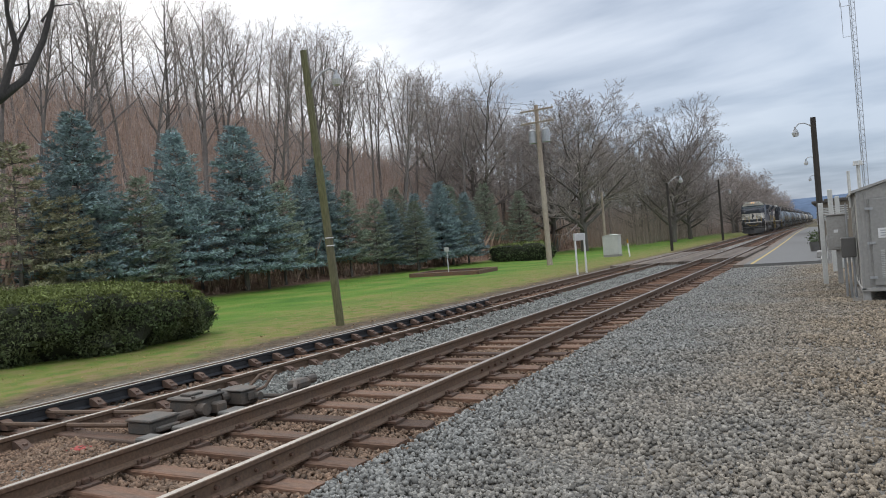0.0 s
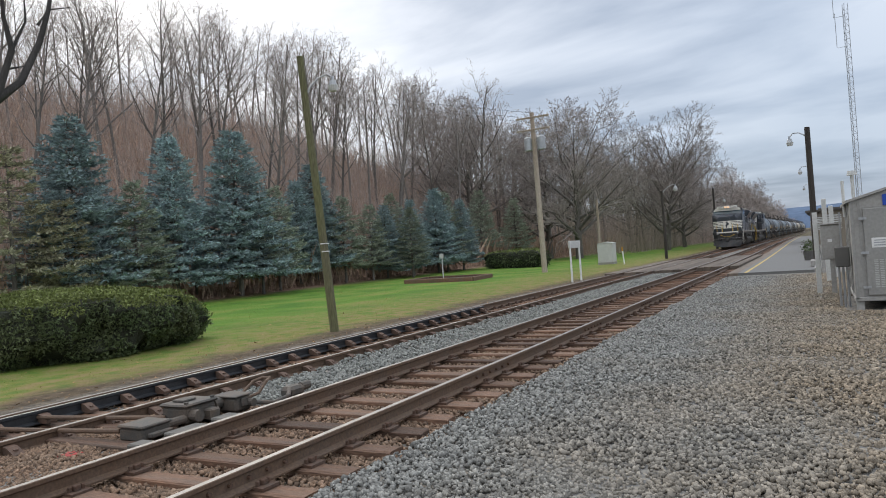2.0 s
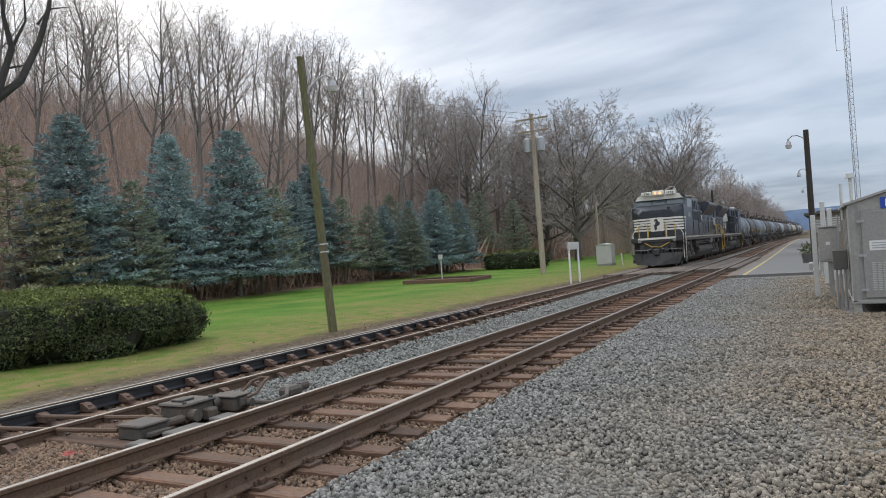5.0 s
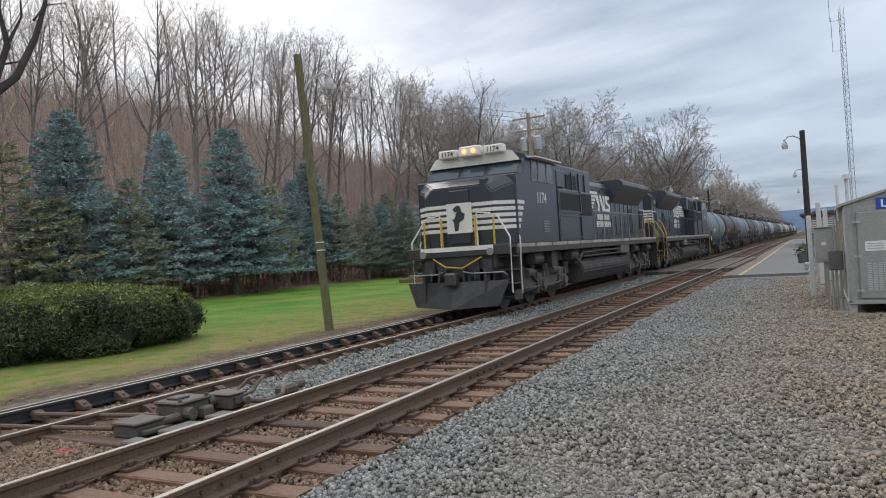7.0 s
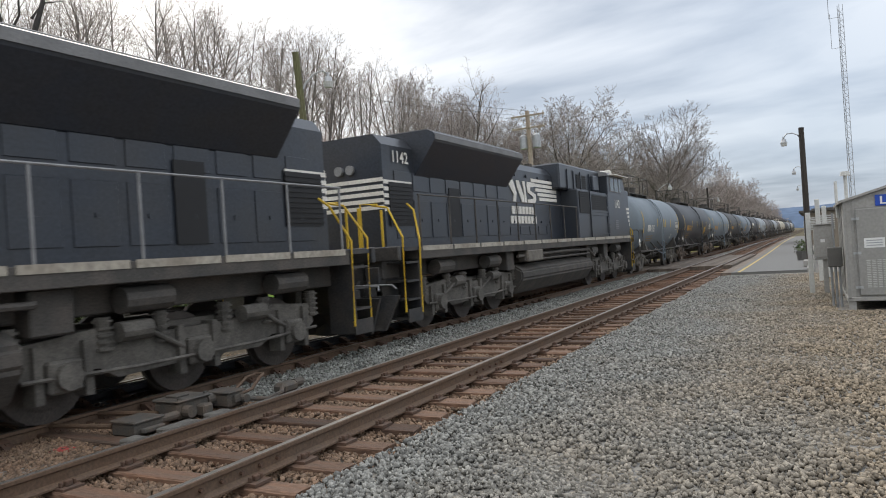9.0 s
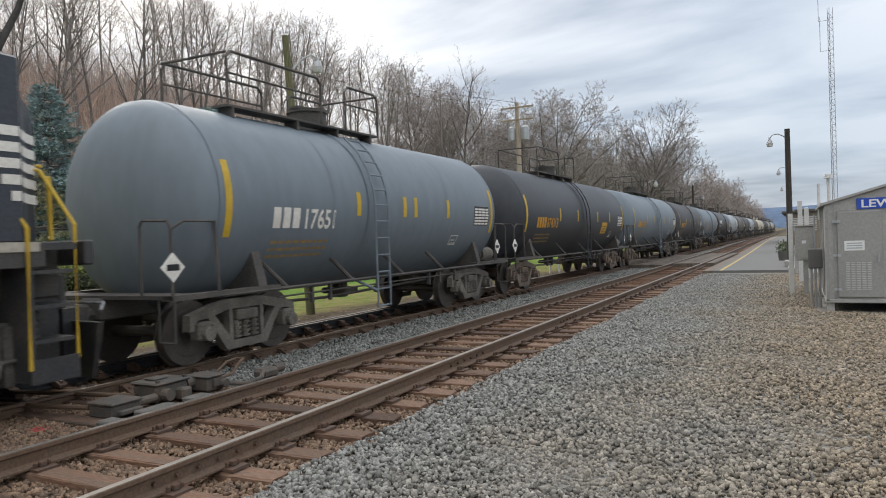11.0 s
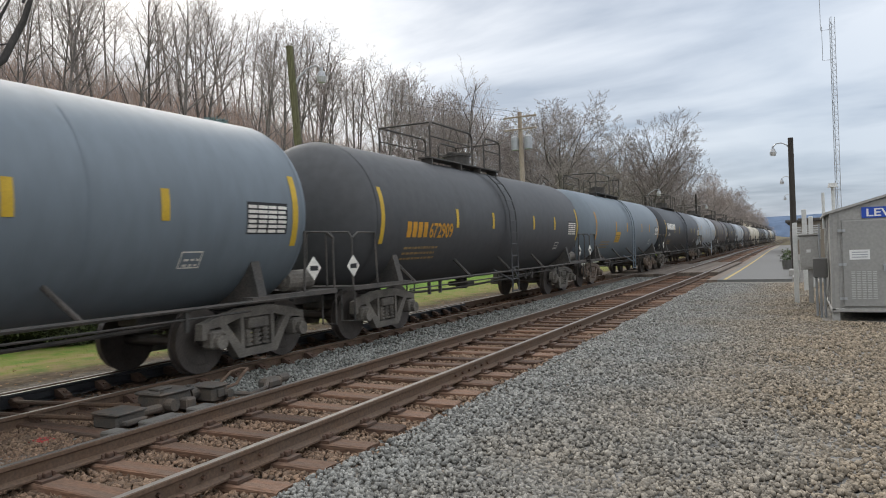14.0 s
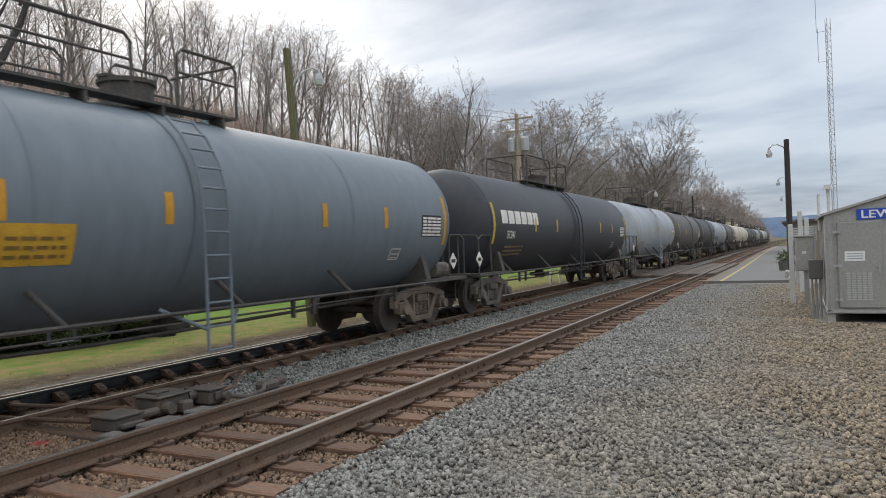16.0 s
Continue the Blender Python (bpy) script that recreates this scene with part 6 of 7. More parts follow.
pa = street_lamp("leaning mossy wooden pole with a bucket lamp", (-6.25, 14.45, -0.05), (-6.57, 14.2, 7.04), M_POLE, 0.115, 0.085, (-5.95, 14.68, 6.25), 6.0, 0.78)
bm = bmesh.new()
for z in (2.0, 2.2):
    cyl(bm, (-6.25 - 0.045 * z, 14.45 - 0.036 * z, z), (-6.25 - 0.045 * z, 14.45 - 0.036 * z, z + 0.025), 0.122, n=12)
part("white_band", bm, M_WHITESIGN, pa, "small white tags")
street_lamp("slim dark pole with a curved lamp arm by the lawn", (-6.78, 60.9, -0.05), (-6.78, 60.9, 5.65), M_POLE_DARK, 0.13, 0.09, (-5.7, 61.2, 5.75), 5.4, 1.1)
street_lamp("dark far pole with a small lamp", (-6.3, 89.5, -0.05), (-6.3, 89.5, 7.2), M_POLE_DARK, 0.15, 0.11, (-5.2, 90, 5.6), 5.4, 1.0)
for y, x, h in ((35.0, 4.58, 6.13), (57.0, 4.46, 6.3), (82.0, 4.2, 6.3)):
    street_lamp("dark platform lamp post with a bucket lamp", (x, y, 0.1), (x, y, h), M_POLE_DARK, 0.14, 0.11, (x - 0.72, y, h - 0.6), h - 0.5, 0.85)
street_lamp("plain weathered wooden pole on the lawn", (-16.5, 75.5, -0.05), (-16.5, 75.5, 6.4), M_POLE_GREY, 0.15, 0.12, (-16.2, 75.6, 6.0), 6.1, 0.4)


def utility_pole(label, x, y, h, r0, arms, cans):
    root = empty("utility_pole", label, "utility pole")
    bm = bmesh.new()
    pole(bm, (x, y, -0.05), (x - 0.1, y, h), r0, r0 * 0.72, 14)
    part("pole", bm, M_POLE_GREY, root)
    for z in arms:
        bm = bmesh.new()
        box(bm, x - 1.25, x + 1.15, y - 0.18, y - 0.07, z, z + 0.11, 0.01)
        for s in (-1, 1):
            cyl(bm, (x, y - 0.12, z - 0.7), (x + s * 0.8, y - 0.12, z), 0.02, n=6)
        a = part("crossarm", bm, M_POLE_GREY, root)
        for k in (-1.1, -0.5, 0.5, 1.05):
            bm = bmesh.new()
            cyl(bm, (x + k, y - 0.12, z + 0.1), (x + k, y - 0.12, z + 0.26), 0.045, 0.03, 8)
            part("insulator", bm, M_PALEPAINT, a)
    for s in cans:
        bm = bmesh.new()
        cyl(bm, (x + s * 0.48, y - 0.1, h - 2.6), (x + s * 0.48, y - 0.1, h - 1.75), 0.27, n=16)
        cyl(bm, (x + s * 0.48, y - 0.1, h - 1.75), (x + s * 0.48, y - 0.1, h - 1.62), 0.27, 0.1, 16)
        cyl(bm, (x + s * 0.48, y - 0.1, h - 1.62), (x + s * 0.48, y - 0.1, h - 1.4), 0.05, n=8)
        part("transformer", bm, M_GALV, root, "grey transformer can")
    return root


utility_pole("tall utility pole with two crossarms and transformer cans", -12.1, 45.9, 11.0, 0.2, (10.6, 9.75), (-1, 1))
far_pole = utility_pole("distant utility pole on top of the bank", -62.0, 48.0, 9.0, 0.15, (8.7,), (1,))
far_pole.location = (0, 0, hill(-62, 48))


def wires():
    """Each sagging wire is a thing of its own."""
    def wire(a, b):
        bm = bmesh.new()
        tube(bm, [a.lerp(b, i / 12) - Vector((0, 0, 4.8 * (i / 12) * (1 - i / 12))) for i in range(13)], 0.008, 4)
        tagged(part("power_cable", bm, M_POLE_DARK), "thin sagging overhead power cable", "cable", "overhead cables")
    for k, z in ((-1.1, 10.85), (0.5, 10.85), (1.05, 10.0)):
        a = Vector((-12.1 + k, 45.8, z))
        wire(a, Vector((-62 + k, 48, hill(-62, 48) + 8.9)))
        wire(a, Vector((-12.5 + k, 120, z)))


wires()


def white_frame():
    root = empty("sign_frame", "white two-legged pipe frame beside the track", "sign frame")
    for y in (31.9, 33.3):
        bm = bmesh.new()
        cyl(bm, (-5.6, y, -0.3), (-5.6, y, 1.86), 0.045, n=10)
        part("leg", bm, M_WHITESIGN, root)
    bm = bmesh.new()
    box(bm, -5.66, -5.56, 31.8, 33.4, 1.55, 1.9, 0.02)
    part("board", bm, M_PALEPAINT, root)


white_frame()


def relay_cabinet():
    root = empty("relay_cabinet", "small pale steel relay cabinet on the lawn", "cabinet")
    bm = bmesh.new()
    box(bm, -11.0, -9.75, 55.2, 56.2, 0.1, 1.62, 0.03)
    prism(bm, [(-11.08, 1.62), (-9.67, 1.62), (-10.37, 1.74)], "y", 55.15, 56.25)
    part("body", bm, M_PALEPAINT, root)
    bm = bmesh.new()
    box(bm, -10.9, -10.4, 55.185, 55.2, 0.2, 1.5); box(bm, -10.36, -9.85, 55.185, 55.2, 0.2, 1.5)
    part("door", bm, M_PALEPAINT, root)
    bm = bmesh.new()
    box(bm, -11.0, -9.75, 55.2, 56.2, -0.1, 0.12)
    part("plinth", bm, M_CONC, root)


relay_cabinet()
mk = empty("marker_post", "white marker post with an orange top", "marker post")
bm = bmesh.new(); cyl(bm, (-8.4, 53.2, -0.3), (-8.5, 53.2, 0.95), 0.05, n=10); part("post", bm, M_WHITESIGN, mk)
bm = bmesh.new(); cyl(bm, (-8.5, 53.2, 0.95), (-8.52, 53.2, 1.25), 0.052, n=10); part("cap", bm, M_ORANGE, mk, "orange cap")


def flower_bed():
    root = empty("flower_bed", "bare timber-edged flower bed with a small post", "flower bed")
    bm = bmesh.new()
    for a, b in (((-19.4, 39.4), (-14.1, 38.6)), ((-14.1, 38.6), (-14.6, 42.5)), ((-14.6, 42.5), (-19.8, 43.2)), ((-19.8, 43.2), (-19.4, 39.4))):
        d = Vector((b[0] - a[0], b[1] - a[1], 0))
        m = Matrix.Translation((a[0], a[1], 0)) @ Matrix.Rotation(math.atan2(d.y, d.x), 4, "Z")
        box(bm, 0, d.length, -0.1, 0.1, -0.1, 0.2, 0.02, m=m)
    pieces("border", bm, M_TIE, root)
    bm = bmesh.new()
    prism(bm, [(-19.3, 39.5), (-14.2, 38.7), (-14.7, 42.4), (-19.7, 43.1)], "z", -0.05, 0.08)
    part("soil", bm, mat("dark_soil", (0.07, 0.05, 0.035), 0.95, vary=0.3, scale=3, fine=30, bump=0.7, depth=0.03), root)
    bm = bmesh.new()
    cyl(bm, (-17.4, 41, 0), (-17.4, 41, 1.7), 0.04, n=8)
    box(bm, -17.55, -17.25, 40.94, 40.99, 1.45, 1.75)
    part("post", bm, M_PALEPAINT, root)


flower_bed()


def radio_mast(x, y, h, w):
    """A guyed three-sided lattice mast."""
    root = empty("radio_mast", "tall slender lattice radio mast with whip aerials", "radio mast")
    corners = [Vector((x + w * math.cos(a), y + w * math.sin(a), 0)) for a in (0.3, 2.39, 4.49)]
    bm = bmesh.new()
    for c in corners:
        cyl(bm, c - Vector((0, 0, 0.5)), c + Vector((0, 0, h)), 0.03, n=6)
    pieces("leg", bm, M_GALV, root)
    bm = bmesh.new()
    k = 0
    while k * 0.62 < h - 0.7:
        for i in range(3):
            a, b = corners[i], corners[(i + 1) % 3]
            z = k * 0.62
            cyl(bm, a + Vector((0, 0, z)), b + Vector((0, 0, z + 0.62)), 0.014, n=4, caps=False)
            cyl(bm, a + Vector((0, 0, z)), b + Vector((0, 0, z)), 0.012, n=4, caps=False)
        k += 1
    part("lattice", bm, M_GALV, root)
    for z, d in ((h - 4.2, -0.9), (h - 1.2, -1.0)):
        bm = bmesh.new()
        tube(bm, [(x, y, z), (x + d, y, z), (x + d, y, z + 3.4)], 0.03, 6)
        part("whip_aerial", bm, M_GALV, root)


radio_mast(8.25, 80.0, 23.32, 0.27)


# ---- signal house and boxes beside the gravel ----
def signal_house():
    root = empty("signal_house", "grey sheet-steel signal house with a blue place sign", "signal house")
    x0, x1, y0, y1, z0, e, r = 5.4, 8.6, 16.6, 20.6, 0.18, 2.18, 2.62
    bm = bmesh.new()
    xm = (x0 + x1) / 2
    prism(bm, [(x0, z0), (x1, z0), (x1, e), (xm, r), (x0, e)], "y", y0, y1)
    part("wall", bm, M_GREYBOX, root, "grey steel wall")
    for s, a in ((1, x0), (-1, x1)):
        bm = bmesh.new()
        prism(bm, [(a - s * 0.08, e - 0.02), (xm, r + 0.02), (xm, r + 0.07), (a - s * 0.08, e + 0.03)], "y", y0 - 0.06, y1 + 0.06)
        part("roof_panel", bm, M_GREYBOX, root)
    bm = bmesh.new()
    box(bm, x0 - 0.02, x1 + 0.02, y0 - 0.03, y1, z0 - 0.04, z0 + 0.04, 0.01)
    for x in (x0 + 0.0, x0 + 1.6, x1 - 0.14):
        for y in (y0 + 0.02, y1 - 0.2):
            box(bm, x, x + 0.14, y, y + 0.16, -0.12, z0, 0.01)
    part("base_frame", bm, M_GREYBOX, root)
    bm = bmesh.new()
    box(bm, x0, x0 + 0.06, y0 - 0.03, y0, z0, e - 0.02); box(bm, x0 + 0.14, x0 + 0.18, y0 - 0.018, y0, z0, e - 0.02)
    box(bm, x0 + 0.2, x1, y0 - 0.016, y0, e - 0.16, e - 0.13)
    for k in (0.95, 1.9, 2.9):
        box(bm, x0 - 0.018, x0, y0 + k, y0 + k + 0.05, z0, e)
    part("seam", bm, M_GREYDOOR, root)
    bm = bmesh.new()
    box(bm, 5.62, 6.42, y0 - 0.05, y0 - 0.004, 0.26, 2.02, 0.008)
    door = part("door", bm, M_GREYDOOR, root, "grey steel door with louvres")
    for z in (0.4, 1.1, 1.8):
        bm = bmesh.new()
        box(bm, 5.54, 5.68, y0 - 0.07, y0 - 0.05, z, z + 0.05)
        part("hinge", bm, M_GALV, door)
    bm = bmesh.new()
    for c in range(5):
        for k in range(16):
            box(bm, 5.76 + c * 0.095, 5.76 + c * 0.095 + 0.07, y0 - 0.06, y0 - 0.05, 0.42 + k * 0.036, 0.42 + k * 0.036 + 0.016)
    part("louvre", bm, M_PALEPAINT, door, "pale pressed louvres")
    bm = bmesh.new()
    box(bm, 5.74, 6.1, y0 - 0.056, y0 - 0.05, 1.22, 1.42)
    n = part("notice", bm, M_WHITESIGN, door, "white notice sheet")
    bm = bmesh.new()
    for k in range(3):
        box(bm, 5.78, 6.06, y0 - 0.06, y0 - 0.056, 1.26 + k * 0.05, 1.28 + k * 0.05)
    part("notice_bar", bm, M_GALV, n)
    bm = bmesh.new()
    cyl(bm, (6.34, y0 - 0.12, 1.1), (6.34, y0 - 0.05, 1.1), 0.025, n=8)
    box(bm, 6.325, 6.355, y0 - 0.13, y0 - 0.11, 0.98, 1.12)
    part("handle", bm, M_GALV, door, "steel handle")
    bm = bmesh.new()
    box(bm, 5.98, 7.9, y0 - 0.03, y0 - 0.003, 2.06, 2.28)
    s = part("sign_board", bm, M_BLUESIGN, root, "blue sign board with white letters")
    lettering("sign_letters", "LEW", 0.22, M_WHITESIGN, s, lambda a, b: (6.05 + a * 1.25, y0 - 0.034, 2.095 + b))
    bm = bmesh.new()
    for k in range(5):
        box(bm, 6.72 + k * 0.23, 6.86 + k * 0.23, y0 - 0.034, y0 - 0.03, 2.1, 2.24)
    part("sign_bar", bm, M_WHITESIGN, s)
    for x, y, h, cap in ((5.5, 17.0, 2.75, True), (5.36, 18.9, 2.75, False)):
        bm = bmesh.new()
        cyl(bm, (x, y, 1.9), (x, y, h), 0.035, n=10)
        if cap:
            cyl(bm, (x, y, h), (x, y, h + 0.09), 0.1, 0.08, 14)
        part("vent_pipe", bm, M_PALEPAINT, root, "roof pipe with a cap")


signal_house()


def meter_cabinet():
    root = empty("meter_cabinet", "grey steel cabinet on two posts", "cabinet")
    bm = bmesh.new()
    box(bm, 4.82, 5.3, 20.8, 21.4, 0.85, 1.75, 0.02)
    box(bm, 4.79, 5.33, 20.76, 21.44, 1.75, 1.79, 0.01)
    part("body", bm, M_GREYBOX, root)
    bm = bmesh.new()
    box(bm, 4.88, 5.24, 20.785, 20.8, 0.92, 1.68)
    part("door", bm, M_GREYBOX, root)
    bm = bmesh.new()
    box(bm, 4.98, 5.08, 20.78, 20.785, 1.3, 1.38)
    part("tag", bm, M_WHITESIGN, root, "white tag")
    for x in (4.66, 5.0):
        bm = bmesh.new()
        box(bm, x, x + 0.12, 20.9, 21.02, -0.2, 2.1 if x < 4.8 else 0.86, 0.01)
        part("post", bm, M_PALEPAINT if x < 4.8 else M_GREYBOX, root)
    root = empty("junction_box", "dark junction box on steel conduits", "junction box")
    bm = bmesh.new()
    box(bm, 5.08, 5.36, 17.3, 17.55, 0.82, 1.25, 0.02)
    part("body", bm, M_DARKBOX, root)
    for x in (5.14, 5.22, 5.3):
        bm = bmesh.new()
        cyl(bm, (x, 17.42, -0.2), (x, 17.42, 0.84), 0.025, n=8)
        part("conduit", bm, M_GALV, root)
    bm = bmesh.new()
    cyl(bm, (5.22, 17.42, 1.25), (5.22, 17.42, 2.0), 0.02, n=8)
    part("conduit", bm, M_GALV, root)
    root = empty("bollard", "pale steel posts beside the signal house", "post")
    for x, y, h in ((4.9, 25.5, 2.6), (5.1, 27.0, 2.4)):
        bm = bmesh.new()
        box(bm, x, x + 0.14, y, y + 0.14, -0.2, h, 0.02)
        part("post", bm, M_PALEPAINT, root)


meter_cabinet()


# ---- platform, crossing, station ----
def platform():
    p = empty("platform", "low asphalt station platform with a yellow safety line", "platform", kind="structure")
    ys = [31.0 + 5 * i for i in range(25)]

    def strip(name, xa, xb, z0, z1, material, label=""):
        bm = bmesh.new()
        rings = []
        for y in ys:
            o = bend(y)
            rings.append([bm.verts.new(c) for c in ((xa + o, y, z0), (xb + o, y, z0), (xb + o, y, z1), (xa + o, y, z1))])
        for a, b in zip(rings, rings[1:]):
            for k in range(4):
                bm.faces.new((a[k], a[(k + 1) % 4], b[(k + 1) % 4], b[k]))
        bm.faces.new(rings[0][::-1]); bm.faces.new(rings[-1])
        bmesh.ops.recalc_face_normals(bm, faces=bm.faces)
        part(name, bm, material, p, label)
    strip("paving", 1.72, 4.5, -0.2, 0.06, M_ASPH, "grey asphalt paving")
    strip("edge_timber", 1.30, 1.715, -0.2, 0.056, M_PLANK, "weathered edge boards")
    strip("safety_line", 1.95, 2.06, 0.06, 0.064, M_YELLOW, "yellow painted line")
    strip("kerb", 4.505, 4.75, -0.2, 0.12, M_CONC, "pale concrete kerb")


platform()


def crossing():
    c = empty("crossing", "timber pedestrian crossing over both tracks", "crossing", kind="structure")
    for xa, xb, top in ((-5.2, -4.45, FAR_Z), (-4.2, -3.0, FAR_Z), (-2.72, -0.86, 0.12), (-0.64, 0.64, NEAR_Z), (0.86, 1.28, NEAR_Z)):
        n = max(1, round((xb - xa) / 0.3))
        w = (xb - xa) / n
        for i in range(n):
            bm = bmesh.new()
            box(bm, xa + i * w + 0.008, xa + (i + 1) * w - 0.008, 36.0, 51.0, top - 0.2, top - 0.01 + 0.006 * (i % 2), 0.01)
            o = part("plank", bm, M_PLANK, c)


crossing()


def station():
    root = empty("station_building", "low tan station building behind the platform", "building")
    bm = bmesh.new()
    box(bm, 3.9, 14.0, 78.0, 98.0, -0.2, 3.1, 0.02)
    part("wall", bm, M_TAN, root)
    bm = bmesh.new()
    box(bm, 3.5, 14.4, 77.6, 98.4, 3.1, 3.35, 0.03)
    part("roof", bm, mat("dark_roof_edge", (0.09, 0.08, 0.07), 0.8, vary=0.2), root)
    for y in (80, 86, 92):
        bm = bmesh.new()
        box(bm, 3.84, 3.9, y, y + 1.6, 1.0, 2.3, 0.01)
        w = part("window", bm, M_PALEPAINT, root)
        bm = bmesh.new()
        box(bm, 3.83, 3.84, y + 0.1, y + 1.5, 1.1, 2.2)
        part("pane", bm, M_GLASS, w)
    bm = bmesh.new()
    for k in range(8):
        box(bm, 4.3, 5.4, 77.95, 78.0, 1.4 + k * 0.16, 1.5 + k * 0.16)
    part("louvre", bm, M_PALEPAINT, root)
    root = empty("signal_shed", "small tan shed with a louvred gable by the platform", "shed")
    bm = bmesh.new()
    box(bm, 4.9, 8.0, 52.0, 57.0, -0.1, 2.7, 0.02)
    part("wall", bm, M_TAN, root)
    bm = bmesh.new()
    box(bm, 4.7, 8.2, 51.8, 57.2, 2.7, 2.9, 0.02)
    part("roof", bm, mat("dark_roof_edge", (0.09, 0.08, 0.07)), root)
    bm = bmesh.new()
    for k in range(7):
        box(bm, 5.1, 6.0, 51.93, 52.0, 1.5 + k * 0.14, 1.58 + k * 0.14)
    part("louvre", bm, M_PALEPAINT, root)
    bm = bmesh.new()
    box(bm, 4.95, 5.35, 51.9, 51.94, 1.0, 1.4)
    part("notice", bm, M_BLUESIGN, root, "small blue notice")


station()


def planter():
    root = empty("planter", "dark planter box with an evergreen plant on the platform", "planter")
    bm = bmesh.new()
    cyl(bm, (4.2, 40.0, 0.06), (4.2, 40.0, 0.53), 0.22, 0.28, 14)
    part("pot", bm, M_DARKBOX, root)
    rng = np.random.default_rng(4)
    pts = rng.normal(0, 1, (500, 3)) * (0.13, 0.13, 0.16) + (4.2, 40, 0.72)
    cards("plant", "", M_HEDGE, pts, rng.uniform(0.05, 0.13, 500), 4, root)
    for x, y in ((4.35, 33.0), (4.4, 38.0)):
        r = empty("kerb_block", "pale concrete block at the platform edge", "block")
        bm = bmesh.new()
        box(bm, x, x + 0.3, y, y + 1.2, 0.06, 0.33, 0.03)
        part("block", bm, M_CONC, r)


planter()


# ---- switch machine ----
def switch_machine():
    root = empty("switch_machine", "grey cast switch machine bolted to long ties", "switch machine")
    root.location = (0, 0.28, 0)
    bm = bmesh.new()
    box(bm, -1.9, -1.72, 5.3, 5.5, 0.236, 0.262, 0.008)
    cyl(bm, (-1.72, 5.69, 0.12), (-1.72, 5.86, 0.12), 0.075, n=14)
    cyl(bm, (-1.72, 5.71, 0.12), (-1.72, 5.74, 0.12), 0.10, n=14)
    box(bm, -1.98, -1.58, 5.2, 5.66, 0.0, 0.2, 0.03)
    box(bm, -2.0, -1.55, 5.18, 5.69, 0.2, 0.235, 0.02)
    for y in (5.24, 5.63):
        cyl(bm, (-1.6, y, 0.235), (-1.6, y, 0.26), 0.025, n=8)
    cyl(bm, (-1.58, 5.3, 0.1), (-1.46, 5.3, 0.1), 0.07, n=12)
    box(bm, -1.58, -1.44, 5.45, 5.6, 0.0, 0.14, 0.02)
    part("motor_case", bm, M_CAST, root)
    bm = bmesh.new()
    box(bm, -1.9, -1.52, 4.58, 4.95, -0.02, 0.12, 0.02)
    box(bm, -1.92, -1.5, 4.56, 4.97, 0.12, 0.15, 0.02)
    cyl(bm, (-1.6, 4.95, 0.08), (-1.6, 5.2, 0.08), 0.05, n=10)
    box(bm, -1.5, -1.43, 4.62, 4.9, 0.02, 0.07, 0.01)
    part("gear_case", bm, M_CAST, root)
    bm = bmesh.new()
    box(bm, -1.82, -1.45, 5.85, 6.12, 0.0, 0.18, 0.03)
    box(bm, -1.84, -1.43, 5.83, 6.14, 0.18, 0.2, 0.01)
    box(bm, -1.45, -1.42, 5.92, 6.02, 0.06, 0.16, 0.008)
    cyl(bm, (-1.45, 6.06, 0.09), (-1.36, 6.06, 0.09), 0.05, n=12)
    part("lock_case", bm, M_CAST, root)
    bm = bmesh.new()
    for y0, y1 in ((4.3, 4.5), (4.75, 5.2), (5.4, 5.7)):
        box(bm, -1.42, -1.16, y0, y1, -0.08, 0.05, 0.015)
    pieces("concrete_block", bm, M_BLOCK, root, "weathered grey concrete block")
    bm = bmesh.new()
    for y in (4.45, 5.05):
        box(bm, -3.0, -1.15, y - 0.11, y + 0.11, -0.16, 0.0, 0.012)
    pieces("long_tie", bm, M_TIE, root)
    bm = bmesh.new()
    tube(bm, [(-1.55, 6.15, 0.12), (-1.55, 6.35, 0.14), (-1.55, 6.5, 0.26), (-1.6, 6.62, 0.28), (-1.72, 6.62, 0.28), (-1.78, 6.5, 0.25), (-1.78, 6.3, 0.14)], 0.02, 8)
    part("hand_lever", bm, M_RAIL, root, "rusty bent lever")
    bm = bmesh.new()
    tube(bm, [(-1.4, 6.1, 0.08), (-1.25, 6.3, 0.04), (-1.2, 6.5, 0.08), (-1.35, 6.7, 0.12)], 0.03, 8)
    box(bm, -1.52, -1.32, 6.68, 7.0, 0.0, 0.14, 0.04)
    cyl(bm, (-1.42, 7.0, 0.09), (-1.42, 7.16, 0.09), 0.06, n=10)
    part("cable_box", bm, M_CAST, root)
    for y in (4.6, 5.2):
        bm = bmesh.new()
        tube(bm, [(-1.9, y, 0.08), (-2.4, y - 0.1, 0.08), (-2.8, y - 0.1, 0.06), (-4.3, y - 0.1, 0.0)], 0.028, 8)
        part("throw_rod", bm, M_RAIL, root, "rusty throw rod")
    bm = bmesh.new()
    box(bm, -2.12, -1.9, 4.0, 4.18, -0.1, -0.02, 0.015)
    part("painted_tie_end", bm, M_RED, root, "faded red paint on a tie")


switch_machine()

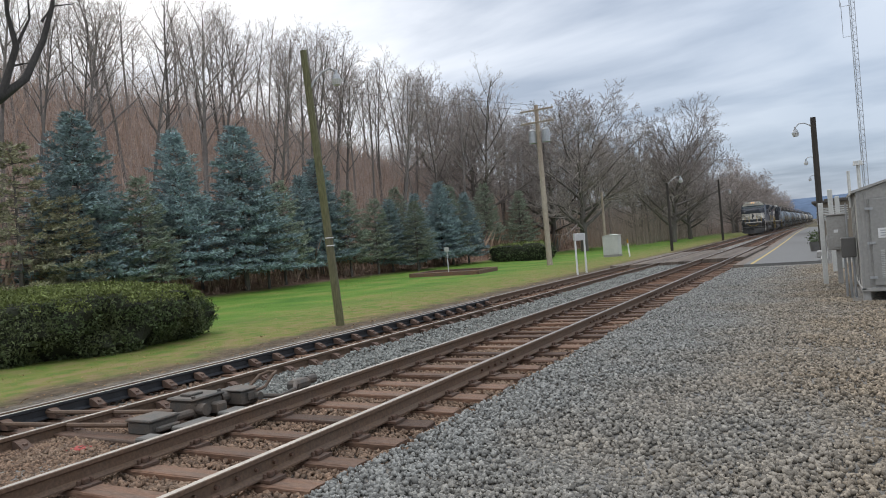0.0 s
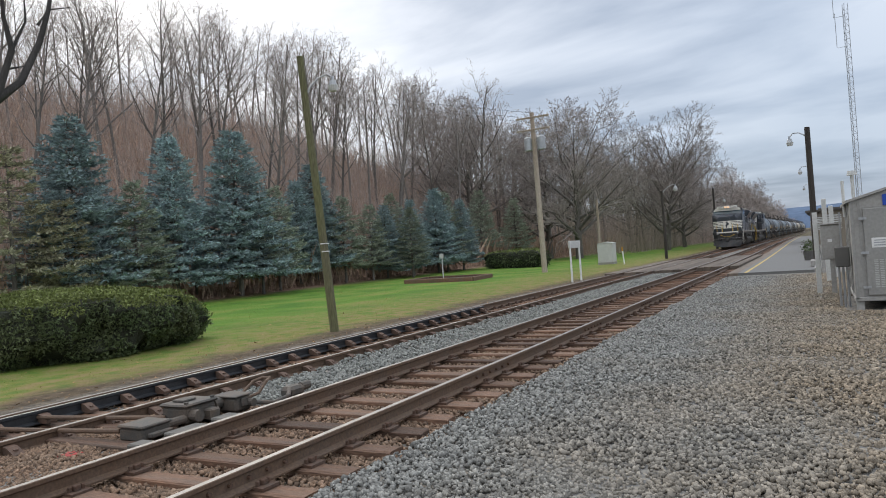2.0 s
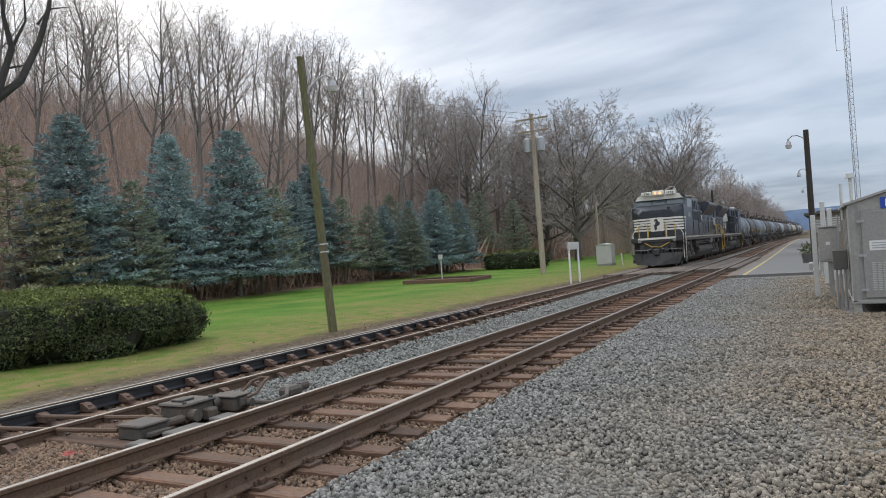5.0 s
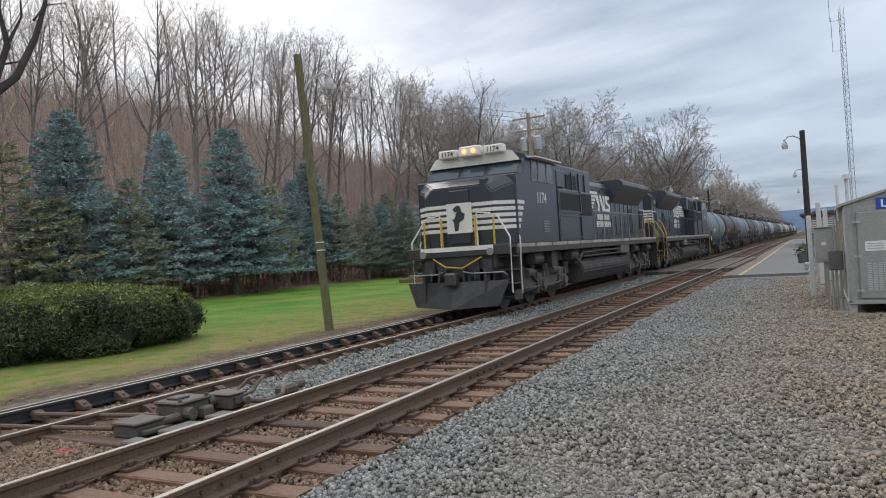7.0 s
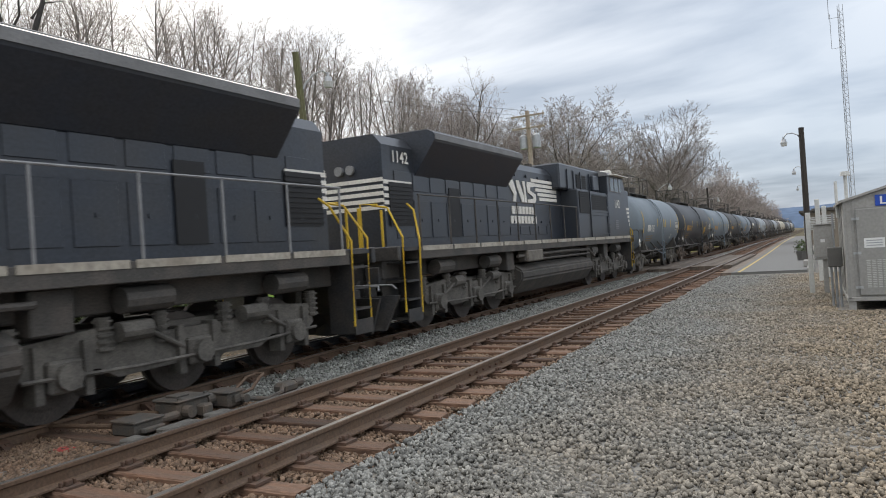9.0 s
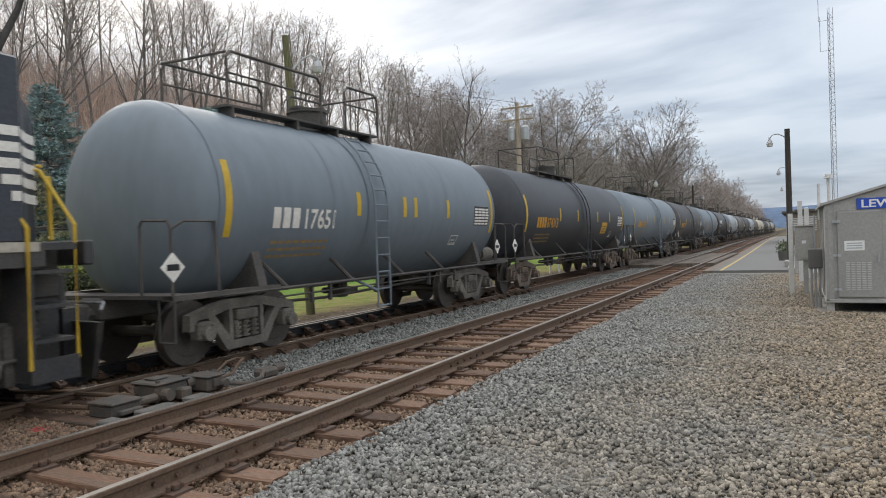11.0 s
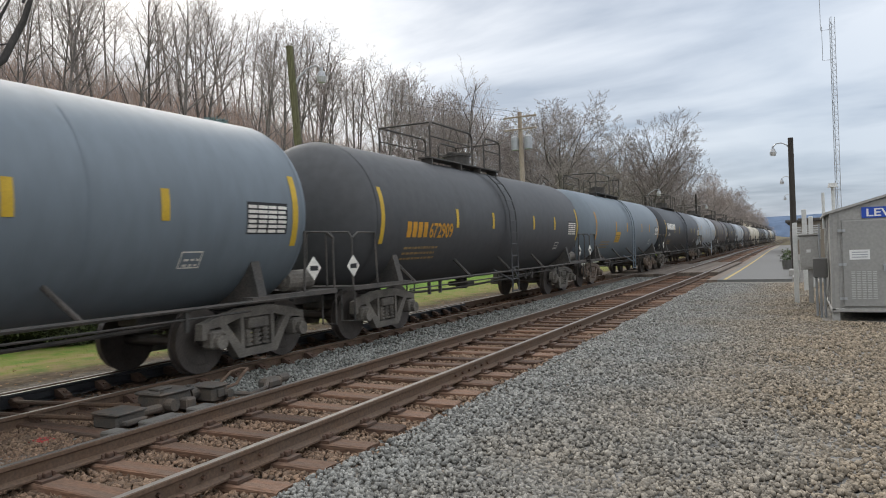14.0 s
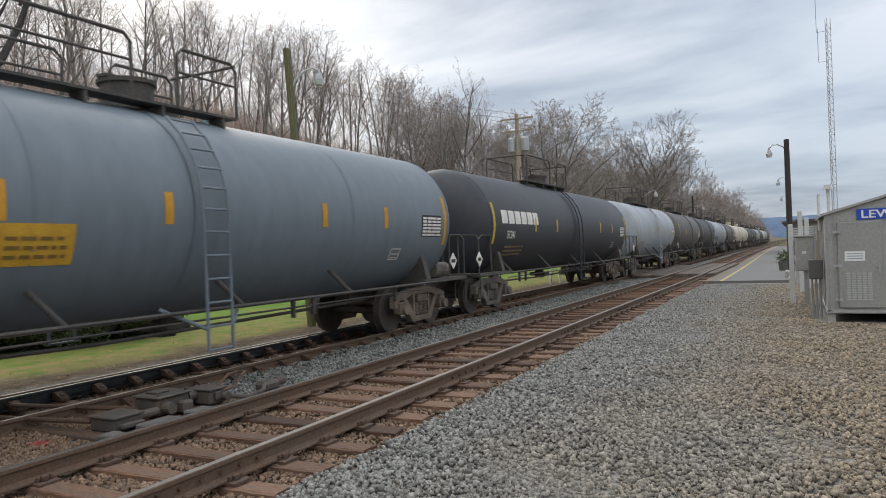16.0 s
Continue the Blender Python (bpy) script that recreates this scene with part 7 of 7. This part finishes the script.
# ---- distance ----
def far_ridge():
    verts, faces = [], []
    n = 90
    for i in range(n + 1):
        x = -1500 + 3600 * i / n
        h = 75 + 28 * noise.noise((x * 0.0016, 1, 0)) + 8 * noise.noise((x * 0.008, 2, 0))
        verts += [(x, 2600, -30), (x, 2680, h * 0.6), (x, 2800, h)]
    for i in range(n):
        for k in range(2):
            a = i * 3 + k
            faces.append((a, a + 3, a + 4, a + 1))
    # the haze of distance is put into the blue base colour
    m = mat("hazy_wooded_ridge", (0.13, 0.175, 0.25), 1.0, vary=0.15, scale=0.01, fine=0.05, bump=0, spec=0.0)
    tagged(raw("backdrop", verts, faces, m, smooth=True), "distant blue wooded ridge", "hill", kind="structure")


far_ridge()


def far_thicket():
    """Low distant scrub and trees along the valley: one mass of fine stems."""
    rng = np.random.default_rng(31)
    n = 16000
    y = rng.uniform(190, 620, n)
    side = rng.random(n) < 0.62
    b = np.array([bend(v) for v in y])
    x = np.where(side, b - 12 - 60 * rng.random(n), 22 + 120 * rng.random(n))
    h = rng.uniform(3, 9, n)
    lean = rng.normal(0, 0.16, (n, 2)) * h[:, None]
    w = rng.uniform(0.04, 0.12, n)
    z = np.full(n, -0.05)
    v = np.stack([np.column_stack([x - w, y, z]), np.column_stack([x + w, y, z]), np.column_stack([x + lean[:, 0], y + lean[:, 1], h])], 1).reshape(-1, 3)
    f = (3 * np.arange(n)[:, None] + [0, 1, 2])
    tagged(raw("far_woods", v.tolist(), f.tolist(), M_THICKET), "far leafless scrub along the valley", "woods", kind="stuff")


far_thicket()


# ---- what moves ----
def train_front(t):
    """Where the front end of the leader's sill is at t seconds."""
    return 4.3 + 12.9 * (8.0 - t)


def on_line(y):
    slope = (bend(y + 1.0) - bend(y - 1.0)) / 2.0
    return pose(FAR + bend(y), y, FAR_Z, 0, 0, -math.degrees(math.atan(slope)))


def motions():
    for ob, u, backwards in VEHICLES:
        turn = pose(0, 0, 0, 0, 0, 180) if backwards else Matrix()
        walk(ob, [(k / 2, on_line(train_front(k / 2) + u) @ turn) for k in range(33)])
    for ob, r in WHEELS:
        sign = -1.0 if ob.parent.parent is loco_b else 1.0
        place = ob.location.copy()
        walk(ob, [(k / FPS, pose(*place, sign * math.degrees(12.9 * k / FPS / r) % 360)) for k in range(481)])


motions()
